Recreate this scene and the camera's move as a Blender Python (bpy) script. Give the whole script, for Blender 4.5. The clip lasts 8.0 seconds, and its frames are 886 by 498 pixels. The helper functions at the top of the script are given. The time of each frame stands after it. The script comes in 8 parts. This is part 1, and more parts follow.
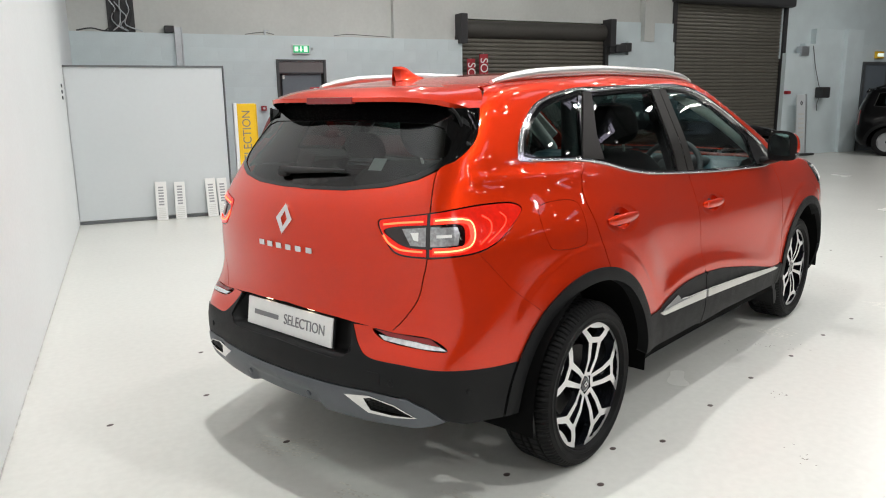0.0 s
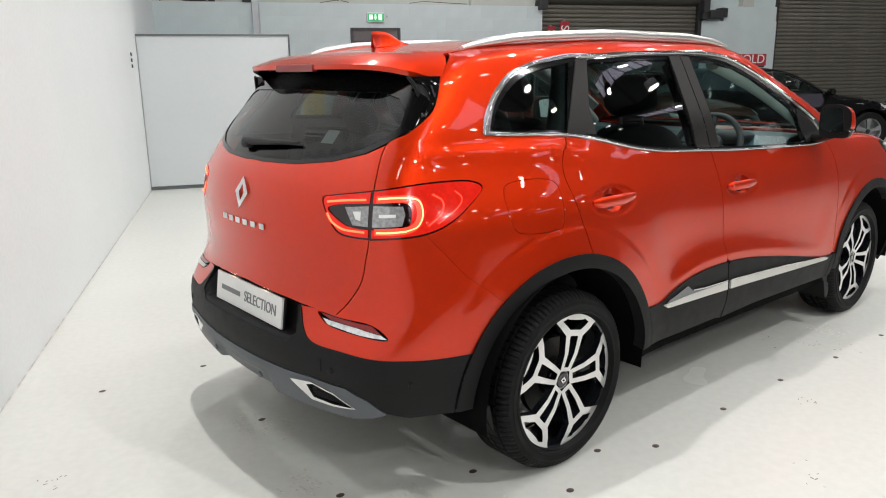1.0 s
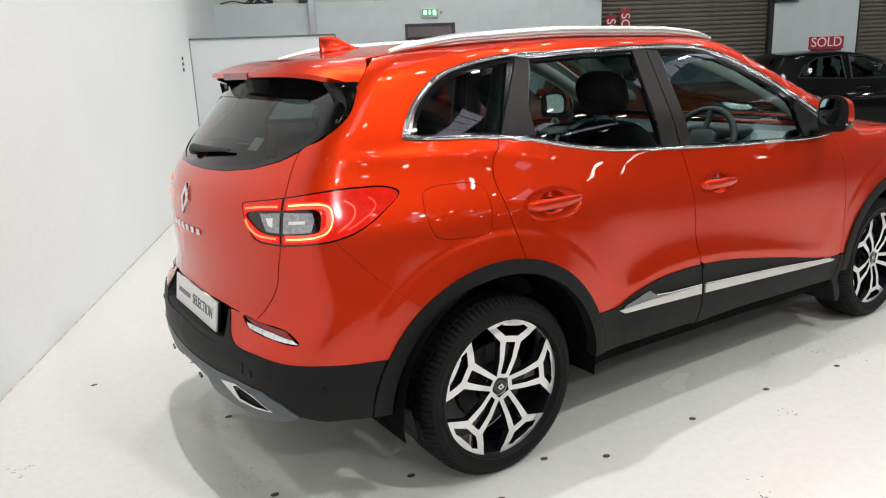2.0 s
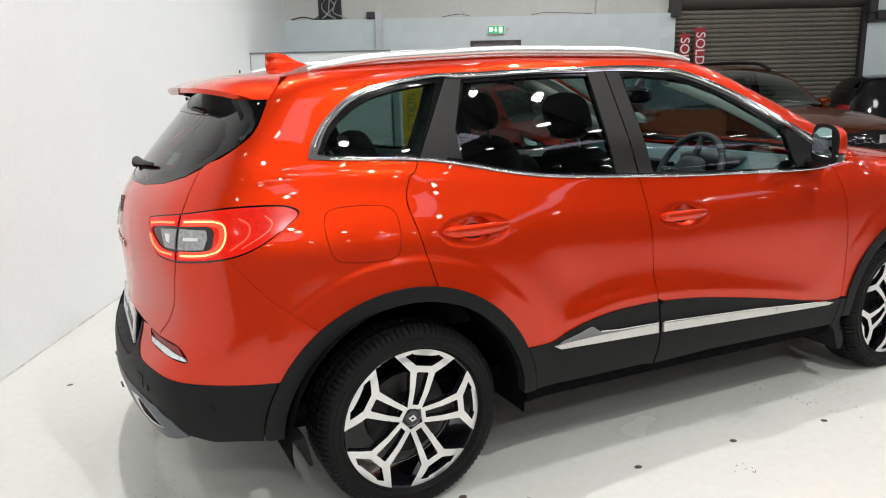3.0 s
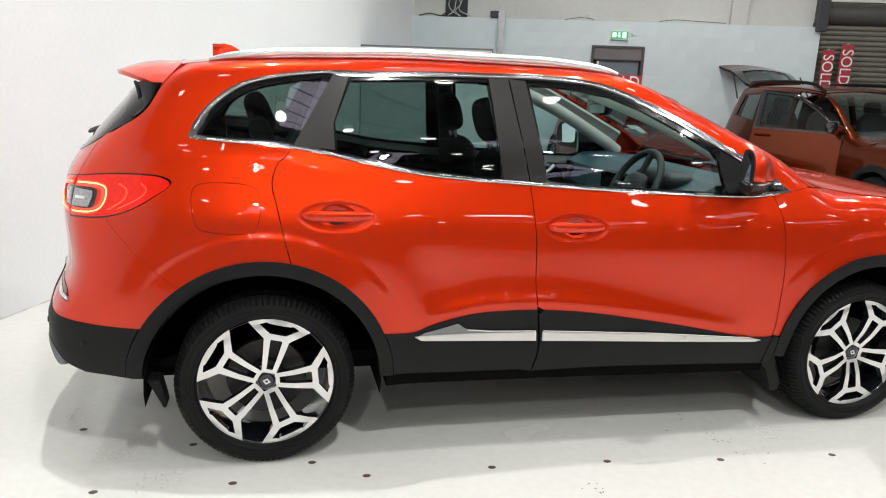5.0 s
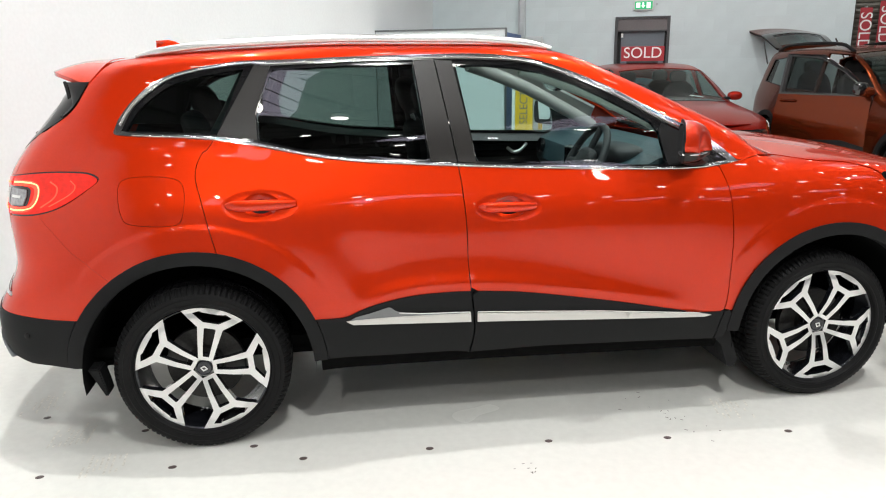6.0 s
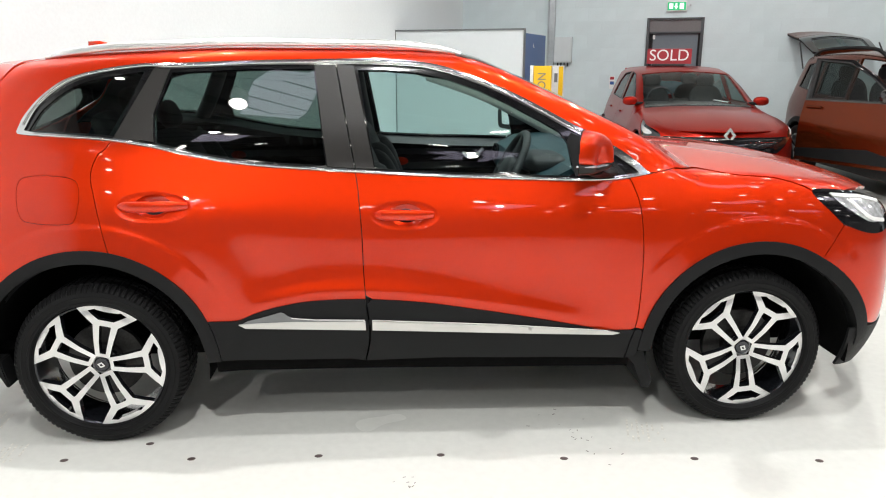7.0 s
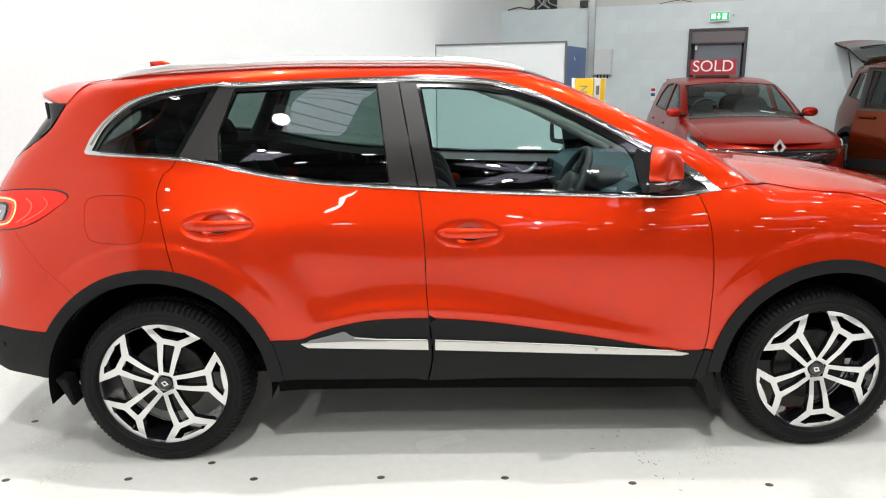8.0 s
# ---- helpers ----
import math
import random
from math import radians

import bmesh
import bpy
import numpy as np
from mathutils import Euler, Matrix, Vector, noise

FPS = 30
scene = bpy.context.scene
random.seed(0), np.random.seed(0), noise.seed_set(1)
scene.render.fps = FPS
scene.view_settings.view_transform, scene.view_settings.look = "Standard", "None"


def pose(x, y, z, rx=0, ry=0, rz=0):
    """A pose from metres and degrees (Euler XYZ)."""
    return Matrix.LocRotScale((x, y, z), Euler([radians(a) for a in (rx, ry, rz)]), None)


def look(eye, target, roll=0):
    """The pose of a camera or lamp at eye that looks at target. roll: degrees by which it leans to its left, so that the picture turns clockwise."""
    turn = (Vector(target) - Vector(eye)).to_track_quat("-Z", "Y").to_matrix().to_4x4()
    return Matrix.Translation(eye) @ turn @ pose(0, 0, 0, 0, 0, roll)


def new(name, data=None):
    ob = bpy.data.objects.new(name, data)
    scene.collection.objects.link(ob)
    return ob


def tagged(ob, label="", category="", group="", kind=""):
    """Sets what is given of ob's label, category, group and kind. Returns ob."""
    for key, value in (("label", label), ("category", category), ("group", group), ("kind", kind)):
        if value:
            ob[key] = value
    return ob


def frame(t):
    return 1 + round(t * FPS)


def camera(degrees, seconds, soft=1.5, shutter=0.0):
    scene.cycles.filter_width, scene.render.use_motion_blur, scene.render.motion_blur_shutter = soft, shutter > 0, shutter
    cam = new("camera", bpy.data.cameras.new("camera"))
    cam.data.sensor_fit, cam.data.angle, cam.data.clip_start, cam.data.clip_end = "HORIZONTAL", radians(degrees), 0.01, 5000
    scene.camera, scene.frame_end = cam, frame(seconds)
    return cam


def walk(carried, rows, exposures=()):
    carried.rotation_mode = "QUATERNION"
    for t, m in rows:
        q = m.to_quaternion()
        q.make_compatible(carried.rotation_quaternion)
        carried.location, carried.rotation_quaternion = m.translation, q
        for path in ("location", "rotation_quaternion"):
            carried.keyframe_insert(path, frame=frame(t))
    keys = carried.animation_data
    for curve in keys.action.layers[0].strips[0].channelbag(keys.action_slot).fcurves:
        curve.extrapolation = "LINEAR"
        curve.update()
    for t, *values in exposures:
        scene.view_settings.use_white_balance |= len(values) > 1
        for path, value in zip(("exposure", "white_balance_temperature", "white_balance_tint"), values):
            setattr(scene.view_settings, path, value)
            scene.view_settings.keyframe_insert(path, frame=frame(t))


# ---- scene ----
cam = camera(62.5, 8.0, 1.1)
PATH = [
    (0, (-2.445, -2.234, 1.465), (-0.978, -0.935, 1.062), -0.8),
    (0.5, (-2.223, -2.392, 1.467), (-0.856, -1.004, 1.014), -1.4),
    (1, (-1.96, -2.437, 1.452), (-0.695, -0.963, 0.975), -0.7),
    (1.2, (-1.871, -2.465, 1.458), (-0.629, -0.972, 0.979), -0.7),
    (2.3, (-1.347, -2.854, 1.478), (-0.351, -1.190, 0.991), -1.5),
    (2.5, (-1.228, -2.893, 1.464), (-0.276, -1.2, 0.986), -0.3),
    (3, (-0.934, -2.987, 1.47), (-0.07, -1.239, 1.027), -1.4),
    (3.5, (-0.625, -3.206, 1.486), (0.088, -1.393, 1.037), 0.1),
    (4, (-0.375, -3.328, 1.48), (0.267, -1.497, 0.995), -2.2),
    (4.2, (-0.3, -3.343, 1.431), (0.331, -1.499, 0.983), -0.7),
    (5.3, (0.172, -3.588, 1.498), (0.547, -1.683, 1.02), 1.1),
    (5.5, (0.27, -3.621, 1.444), (0.606, -1.716, 0.935), -0.8),
    (6, (0.528, -3.606, 1.493), (0.823, -1.692, 0.995), -0.7),
    (6.5, (0.885, -3.595, 1.508), (1.134, -1.671, 1.022), -1.6),
    (7, (1.178, -3.626, 1.517), (1.311, -1.694, 1.015), 0.0),
    (7.5, (1.194, -3.637, 1.528), (1.281, -1.698, 1.045), -1.4),
    (8, (1.056, -3.575, 1.532), (1.103, -1.632, 1.063), -0.7),
]
walk(cam, [(t, look(eye, target, roll)) for t, eye, target, roll in PATH],
     exposures=[(0, -0.30), (1.2, -0.30), (2.5, -0.25), (4, -0.15), (5.5, -0.09), (6.5, -0.01), (8, 0.06)])

# ---- room axes: u along the back wall, v towards it; the main car stands on the world axes ----
ROOM = pose(0, 0, 0, 0, 0, -23.6)
HALL_U0, HALL_U1, HALL_V0, HALL_V1, HALL_Z = -1.86, 19.5, -13.0, 9.75, 6.3


def room(u, v, z=0.0):
    return ROOM @ Vector((u, v, z))


world = bpy.data.worlds.new("world")
scene.world = world
world.use_nodes = True
sky = world.node_tree.nodes.new("ShaderNodeTexSky")
sky.sky_type, sky.sun_disc, sky.sun_elevation, sky.sun_rotation = "NISHITA", False, radians(4), radians(200)
world.node_tree.links.new(sky.outputs[0], world.node_tree.nodes["Background"].inputs[0])
world.node_tree.nodes["Background"].inputs[1].default_value = 0.08

# high-bay lamps under the roof: (u, v, watts), and small spots between them
BAYS = [(2.8, -3.5, 166), (3.4, -0.1, 92), (1.75, -7.7, 175), (6.5, -2.9, 58), (-0.5, 0.1, 134), (6.0, -8.7, 48), (0.2, 4.4, 90), (3.6, 4.2, 112), (3.0, 7.4, 36), (7.0, 1.4, 56), (6.8, 5.6, 30), (10.4, -1.6, 36), (10.6, 4.2, 28), (14.8, 0.6, 35), (14.6, 6.6, 66)]
SPOTS = [(u + 0.5 * (k % 2), v) for k, v in enumerate((-10.6, -8.2, -5.6, -3.4, -0.9, 1.4, 3.8, 6.2)) for u in (-0.6, 1.6, 3.2, 4.9, 6.8, 8.2, 10.0, 12.0, 14.2, 16.6)]
for u, v, watts in BAYS:
    light = bpy.data.lights.new("bay_light", "AREA")
    light.shape, light.size, light.energy, light.color = "DISK", 0.11, watts, (0.985, 0.985, 0.972)
    ob = new("bay_light", light)
    ob.matrix_basis = Matrix.Translation(room(u, v, HALL_Z - 0.75))

# ---- materials ----


def material(name, colour, rough=0.5, metal=0.0, coat=0.0, grain=0.0, size=30.0, bump=0.0, stain=0.0, emit=None, power=0.0, island=0.0, spec=0.5):
    """A procedural surface: fine grain and broad stains vary colour and roughness, and the grain gives relief."""
    m = bpy.data.materials.new(name)
    m.use_nodes = True
    nt = m.node_tree
    b = nt.nodes["Principled BSDF"]
    b.inputs["Base Color"].default_value = (*colour, 1)
    b.inputs["Roughness"].default_value = rough
    b.inputs["Metallic"].default_value = metal
    b.inputs["Coat Weight"].default_value = coat
    b.inputs["Coat Roughness"].default_value = 0.03
    b.inputs["Specular IOR Level"].default_value = spec
    if emit:
        b.inputs["Emission Color"].default_value = (*emit, 1)
        b.inputs["Emission Strength"].default_value = power
    if grain or bump or stain or island:
        co = nt.nodes.new("ShaderNodeTexCoord")
        fine = nt.nodes.new("ShaderNodeTexNoise")
        fine.inputs["Scale"].default_value, fine.inputs["Detail"].default_value = size, 6
        nt.links.new(co.outputs["Object"], fine.inputs["Vector"])
        broad = nt.nodes.new("ShaderNodeTexNoise")
        broad.inputs["Scale"].default_value, broad.inputs["Detail"].default_value = size / 24, 2.5
        nt.links.new(co.outputs["Object"], broad.inputs["Vector"])

        def scaled(socket, low, high):
            r = nt.nodes.new("ShaderNodeMapRange")
            r.interpolation_type = "SMOOTHSTEP"
            r.inputs["From Min"].default_value, r.inputs["From Max"].default_value = 0.22, 0.78
            r.inputs["To Min"].default_value, r.inputs["To Max"].default_value = low, high
            nt.links.new(socket, r.inputs["Value"])
            return r.outputs["Result"]

        mult = nt.nodes.new("ShaderNodeMath")
        mult.operation = "MULTIPLY"
        nt.links.new(scaled(fine.outputs["Fac"], 1 - grain, 1 + grain), mult.inputs[0])
        nt.links.new(scaled(broad.outputs["Fac"], 1 - stain, 1 + stain * 0.4), mult.inputs[1])
        value = mult.outputs[0]
        if island:
            info = nt.nodes.new("ShaderNodeObjectInfo")
            more = nt.nodes.new("ShaderNodeMapRange")
            more.inputs["To Min"].default_value, more.inputs["To Max"].default_value = 1 - island, 1 + island * 0.5
            nt.links.new(info.outputs["Random"], more.inputs["Value"])
            m3 = nt.nodes.new("ShaderNodeMath")
            m3.operation = "MULTIPLY"
            nt.links.new(value, m3.inputs[0])
            nt.links.new(more.outputs["Result"], m3.inputs[1])
            value = m3.outputs[0]
        tint = nt.nodes.new("ShaderNodeVectorMath")
        tint.operation = "SCALE"
        tint.inputs[0].default_value = colour
        nt.links.new(value, tint.inputs["Scale"])
        nt.links.new(tint.outputs[0], b.inputs["Base Color"])
        nt.links.new(scaled(broad.outputs["Fac"], max(0.02, rough * (1 - stain)), rough * (1 + stain)), b.inputs["Roughness"])
        if bump:
            bp = nt.nodes.new("ShaderNodeBump")
            bp.inputs["Strength"].default_value, bp.inputs["Distance"].default_value = 1.0, bump
            nt.links.new(fine.outputs["Fac"], bp.inputs["Height"])
            nt.links.new(bp.outputs[0], b.inputs["Normal"])
    return m


def glass(name, tint, gloss=1.0, least=0.045):
    """A thin pane: tinted see-through, with a mirror gloss that grows towards the edge of sight."""
    m = bpy.data.materials.new(name)
    m.use_nodes = True
    nt = m.node_tree
    nt.nodes.clear()
    out = nt.nodes.new("ShaderNodeOutputMaterial")
    mix = nt.nodes.new("ShaderNodeMixShader")
    clear = nt.nodes.new("ShaderNodeBsdfTransparent")
    clear.inputs[0].default_value = (*tint, 1)
    shine = nt.nodes.new("ShaderNodeBsdfGlossy")
    shine.inputs["Roughness"].default_value = 0.01
    shine.inputs[0].default_value = (gloss, gloss, gloss, 1)
    edge = nt.nodes.new("ShaderNodeLayerWeight")
    edge.inputs[0].default_value = 0.5
    power = nt.nodes.new("ShaderNodeMath")
    power.operation, power.inputs[1].default_value = "POWER", 5.0
    nt.links.new(edge.outputs["Facing"], power.inputs[0])
    fac = nt.nodes.new("ShaderNodeMath")
    fac.operation, fac.inputs[1].default_value, fac.inputs[2].default_value = "MULTIPLY_ADD", 0.9, least
    nt.links.new(power.outputs[0], fac.inputs[0])
    nt.links.new(fac.outputs[0], mix.inputs[0])
    nt.links.new(clear.outputs[0], mix.inputs[1])
    nt.links.new(shine.outputs[0], mix.inputs[2])
    nt.links.new(mix.outputs[0], out.inputs[0])
    return m


PAINT = material("red metallic paint", (0.65, 0.031, 0.0035), 0.38, 0.67, 1.0, grain=0.06, size=900, stain=0.02, spec=0.0)
PAINT.node_tree.nodes["Principled BSDF"].inputs["Coat IOR"].default_value = 1.47
PAINT.node_tree.nodes["Principled BSDF"].inputs["Coat Roughness"].default_value = 0.012
PLASTIC = material("grained dark plastic", (0.0095, 0.0098, 0.0102), 0.52, grain=0.12, size=500, bump=0.0006, stain=0.08, spec=0.17)
PILLAR = material("dark satin pillar film", (0.023, 0.0213, 0.0198), 0.34, grain=0.05, size=300, stain=0.05, spec=0.25)
GLOSSBLACK = material("gloss black trim", (0.006, 0.006, 0.007), 0.08, coat=1.0, grain=0.1, size=50)
BORDER = material("black ceramic window border", (0.003, 0.003, 0.003), 0.03, spec=0.42, grain=0.1, size=50)
RUBBER = material("black rubber seal", (0.012, 0.012, 0.012), 0.6, grain=0.1, size=200)
TYRE = material("tyre rubber", (0.0075, 0.0075, 0.0078), 0.6, grain=0.2, size=160, bump=0.0006, stain=0.15, spec=0.16)
CHROME = material("chrome", (0.74, 0.74, 0.74), 0.10, 1.0, grain=0.03, size=40, stain=0.1)
DARKCHROME = material("dark chrome", (0.20, 0.205, 0.215), 0.07, 1.0, grain=0.04, size=40, stain=0.1)
SATIN = material("satin aluminium", (0.84, 0.83, 0.82), 0.34, 1.0, grain=0.04, size=120, stain=0.05)
SILVER = material("silver painted plastic", (0.66, 0.65, 0.62), 0.42, 0.6, 0.1, grain=0.008, size=120, stain=0.03)
SKID = material("grey skid paint", (0.095, 0.104, 0.116), 0.45, 0.3, grain=0.06, size=250, stain=0.08)
MACHINED = material("machined wheel face", (0.78, 0.775, 0.77), 0.30, 0.75, 0.6, grain=0.04, size=300, stain=0.06)
WHEELDARK = material("dark wheel lacquer", (0.022, 0.024, 0.030), 0.18, 0.6, 0.7, grain=0.08, size=150)
IRON = material("brake iron", (0.045, 0.044, 0.043), 0.45, 0.8, grain=0.2, size=120, stain=0.2)
UNDER = material("black underbody", (0.004, 0.004, 0.004), 0.9, grain=0.2, size=40, spec=0.05)
GLASS_CLEAR = glass("green tinted glass", (0.65, 0.79, 0.775))
GLASS_DARK = glass("dark privacy glass", (0.30, 0.385, 0.365), least=0.06)
GLASS_SCREEN = glass("green tinted windscreen glass", (0.47, 0.585, 0.57), least=0.06)
GLASS_FAR = glass("shaded parked car glass", (0.27, 0.32, 0.31), least=0.022)
GLASS_REAR = glass("dark rear window glass", (0.26, 0.285, 0.275), least=0.034)
MIRROR = material("mirror glass", (0.85, 0.87, 0.88), 0.02, 1.0)
LENS_RED = material("red lamp lens", (0.30, 0.006, 0.003), 0.10, 0.0, 0.25, grain=0.25, size=60, stain=0.2, emit=(1.0, 0.022, 0.008), power=0.58, spec=0.3)
LENS_DARK = material("smoked lamp lens", (0.010, 0.002, 0.002), 0.06, 0.0, 0.4, grain=0.05, size=60)
LENS_GREY = material("clear reversing lens", (0.33, 0.33, 0.34), 0.14, 0.3, 0.8, grain=0.3, size=90)
LAMP_GLOW = material("lit red light guide", (0.8, 0.05, 0.02), 0.2, emit=(1.0, 0.11, 0.035), power=4.0)
LAMP_DIM = material("dim red light guide", (0.8, 0.03, 0.02), 0.2, emit=(1.0, 0.045, 0.018), power=2.1)
LAMP_HOT = material("lit amber light guide", (0.9, 0.3, 0.1), 0.2, emit=(1.0, 0.17, 0.07), power=6.5)
REFLECT = material("red reflector", (0.24, 0.008, 0.009), 0.18, coat=0.3, grain=0.2, size=400)
CLEARLENS = material("clear lamp lens", (0.72, 0.73, 0.74), 0.08, 0.5, 1.0, grain=0.3, size=60)
JOINT_GREY = material("pale grey joint", (0.56, 0.555, 0.535), 0.8, grain=0.3, size=12, stain=0.3)
WHITE = material("white plastic", (0.80, 0.80, 0.78), 0.4, grain=0.02, size=60, stain=0.03)
INK = material("grey print", (0.19, 0.19, 0.20), 0.5)
CLOTH = material("black seat cloth", (0.010, 0.010, 0.0105), 0.85, grain=0.25, size=400, bump=0.001)
TRIM_DARK = material("dark interior plastic", (0.022, 0.024, 0.026), 0.55, grain=0.1, size=300, bump=0.0004)
# dashboard plastic: the windscreen's teal reflections are put into its base colour
TRIM_TEAL = material("grey interior plastic with reflected teal", (0.024, 0.058, 0.070), 0.42, grain=0.1, size=300, bump=0.0004)
TRIM_PALE = material("pale grey headliner", (0.52, 0.51, 0.48), 0.85, grain=0.08, size=300, bump=0.0005)
STICKER = material("pale sticker", (0.78, 0.86, 0.84), 0.5, grain=0.05, size=80)
PLATE_LIGHT = material("lit plate lamp", (0.9, 0.85, 0.7), 0.3, emit=(1.0, 0.82, 0.55), power=6.0)

# ---- mesh helpers ----
from mathutils.geometry import delaunay_2d_cdt


def part(name, me, mat, parent=None, label="", place=None):
    """Links a mesh (or a bmesh) as one object under a thing or a part."""
    if isinstance(me, bmesh.types.BMesh):
        bm, me = me, bpy.data.meshes.new(name)
        bm.to_mesh(me)
        bm.free()
    for one in mat if isinstance(mat, (list, tuple)) else [mat]:
        if one and one.name not in me.materials:
            me.materials.append(one)
    ob = new(name, me)
    if parent:
        ob.parent = parent
    if place is not None:
        ob.matrix_basis = place
    if label:
        ob["label"] = label
    return ob


def thing(name, label, category, place=None, group="", kind=""):
    ob = new(name)
    ob.empty_display_size = 0.2
    if place is not None:
        ob.matrix_basis = place
    return tagged(ob, label, category, group, kind)


def shade(me, angle=None):
    me.shade_smooth()
    if angle:
        me.set_sharp_from_angle(angle=radians(angle))
    return me


def spread(points, step, closed=True):
    """Even points along a polyline, its corners kept."""
    p = [np.array(q, float) for q in points]
    out = []
    for a, b in zip(p, p[1:] + p[:1] if closed else p[1:]):
        n = max(1, int(np.ceil(np.linalg.norm(b - a) / step)))
        out += [a + (b - a) * k / n for k in range(n)]
    return np.array(out if closed else out + [p[-1]])


def bend(points, n=6):
    """A Catmull-Rom line through points."""
    p = [np.array(q, float) for q in points]
    p = [2 * p[0] - p[1], *p, 2 * p[-1] - p[-2]]
    out = []
    for a, b, c, d in zip(p, p[1:], p[2:], p[3:]):
        for k in range(n):
            t = k / n
            out.append(0.5 * (2 * b + (c - a) * t + (2 * a - 5 * b + 4 * c - d) * t**2 + (3 * b - a - 3 * c + d) * t**3))
    return [tuple(q) for q in out] + [tuple(p[-2])]


def loop(points, n=5):
    """A closed Catmull-Rom line."""
    p = [tuple(q) for q in points]
    k = len(p)
    out = []
    for i in range(k):
        a, b, c, d = (np.array(p[(i + j - 1) % k], float) for j in range(4))
        for s in range(n):
            t = s / n
            out.append(tuple(0.5 * (2 * b + (c - a) * t + (2 * a - 5 * b + 4 * c - d) * t**2 + (3 * b - a - 3 * c + d) * t**3)))
    return out


def arc(cx, cz, r, a, b, n=24, ry=None):
    return [(cx + r * math.cos(radians(a + (b - a) * k / n)), cz + (ry or r) * math.sin(radians(a + (b - a) * k / n))) for k in range(n + 1)]


def ribbon(points, width=0.0036):
    """The outline of a line of some width: a gap to cut."""
    p = np.array(points, float)
    t = np.gradient(p, axis=0)
    t /= np.maximum(np.linalg.norm(t, axis=1, keepdims=True), 1e-9)
    n = np.stack([-t[:, 1], t[:, 0]], 1) * width / 2
    return [tuple(q) for q in np.r_[p + n, (p - n)[::-1]]]


def within(q, poly):
    """Which of the points q lie inside a polygon."""
    x, y = q[:, 0], q[:, 1]
    p = np.array(poly, float)
    a, b = p, np.roll(p, -1, 0)
    inside = np.zeros(len(q), bool)
    for (x0, y0), (x1, y1) in zip(a, b):
        if y0 != y1:
            hit = ((y0 > y) != (y1 > y)) & (x < (x1 - x0) * (y - y0) / (y1 - y0) + x0)
            inside ^= hit
    return inside


def far_from(q, line, d):
    keep = np.ones(len(q), bool)
    for s in range(0, len(line), 64):
        gap = np.linalg.norm(q[:, None] - line[None, s:s + 64], axis=2).min(1)
        keep &= gap > d
    return keep


def fill(outline, cuts=(), grid=0.03, edge=0.015, fine=()):
    """Triangles of a plane shape with holes: points, faces."""
    lines = [spread(c, edge) for c in (outline, *cuts)]
    lo, hi = lines[0].min(0), lines[0].max(0)
    gx, gy = np.meshgrid(np.arange(lo[0], hi[0], grid), np.arange(lo[1], hi[1], grid))
    q = np.stack([gx.ravel(), gy.ravel()], 1)
    q[:, 0] += np.where(np.round(q[:, 1] / grid) % 2 == 0, grid / 2, 0)
    for poly, step in fine:
        poly = np.array(poly, float)
        l2, h2 = poly.min(0), poly.max(0)
        fx, fy = np.meshgrid(np.arange(l2[0], h2[0], step), np.arange(l2[1], h2[1], step))
        f = np.stack([fx.ravel(), fy.ravel()], 1)
        q = np.r_[q[~within(q, poly)], f[within(f, poly)]]
    q = q[within(q, lines[0])]
    if len(q):
        q = q[far_from(q, np.concatenate(lines), min(grid, edge) * 0.6)]
    pts = np.concatenate([*lines, q])
    edges, at = [], 0
    for l in lines:
        edges += [(at + k, at + (k + 1) % len(l)) for k in range(len(l))]
        at += len(l)
    v, _, f, *_ = delaunay_2d_cdt([Vector(p) for p in pts], edges, [], 0, 1e-6)
    v = np.array([tuple(p) for p in v])
    f = np.array([t for t in f if len(t) == 3])
    mid = v[f].mean(1)
    keep = within(mid, lines[0])
    for c in lines[1:]:
        keep &= ~within(mid, c)
    f = f[keep]
    used, f = np.unique(f, return_inverse=True)
    return v[used], f.reshape(-1, 3)


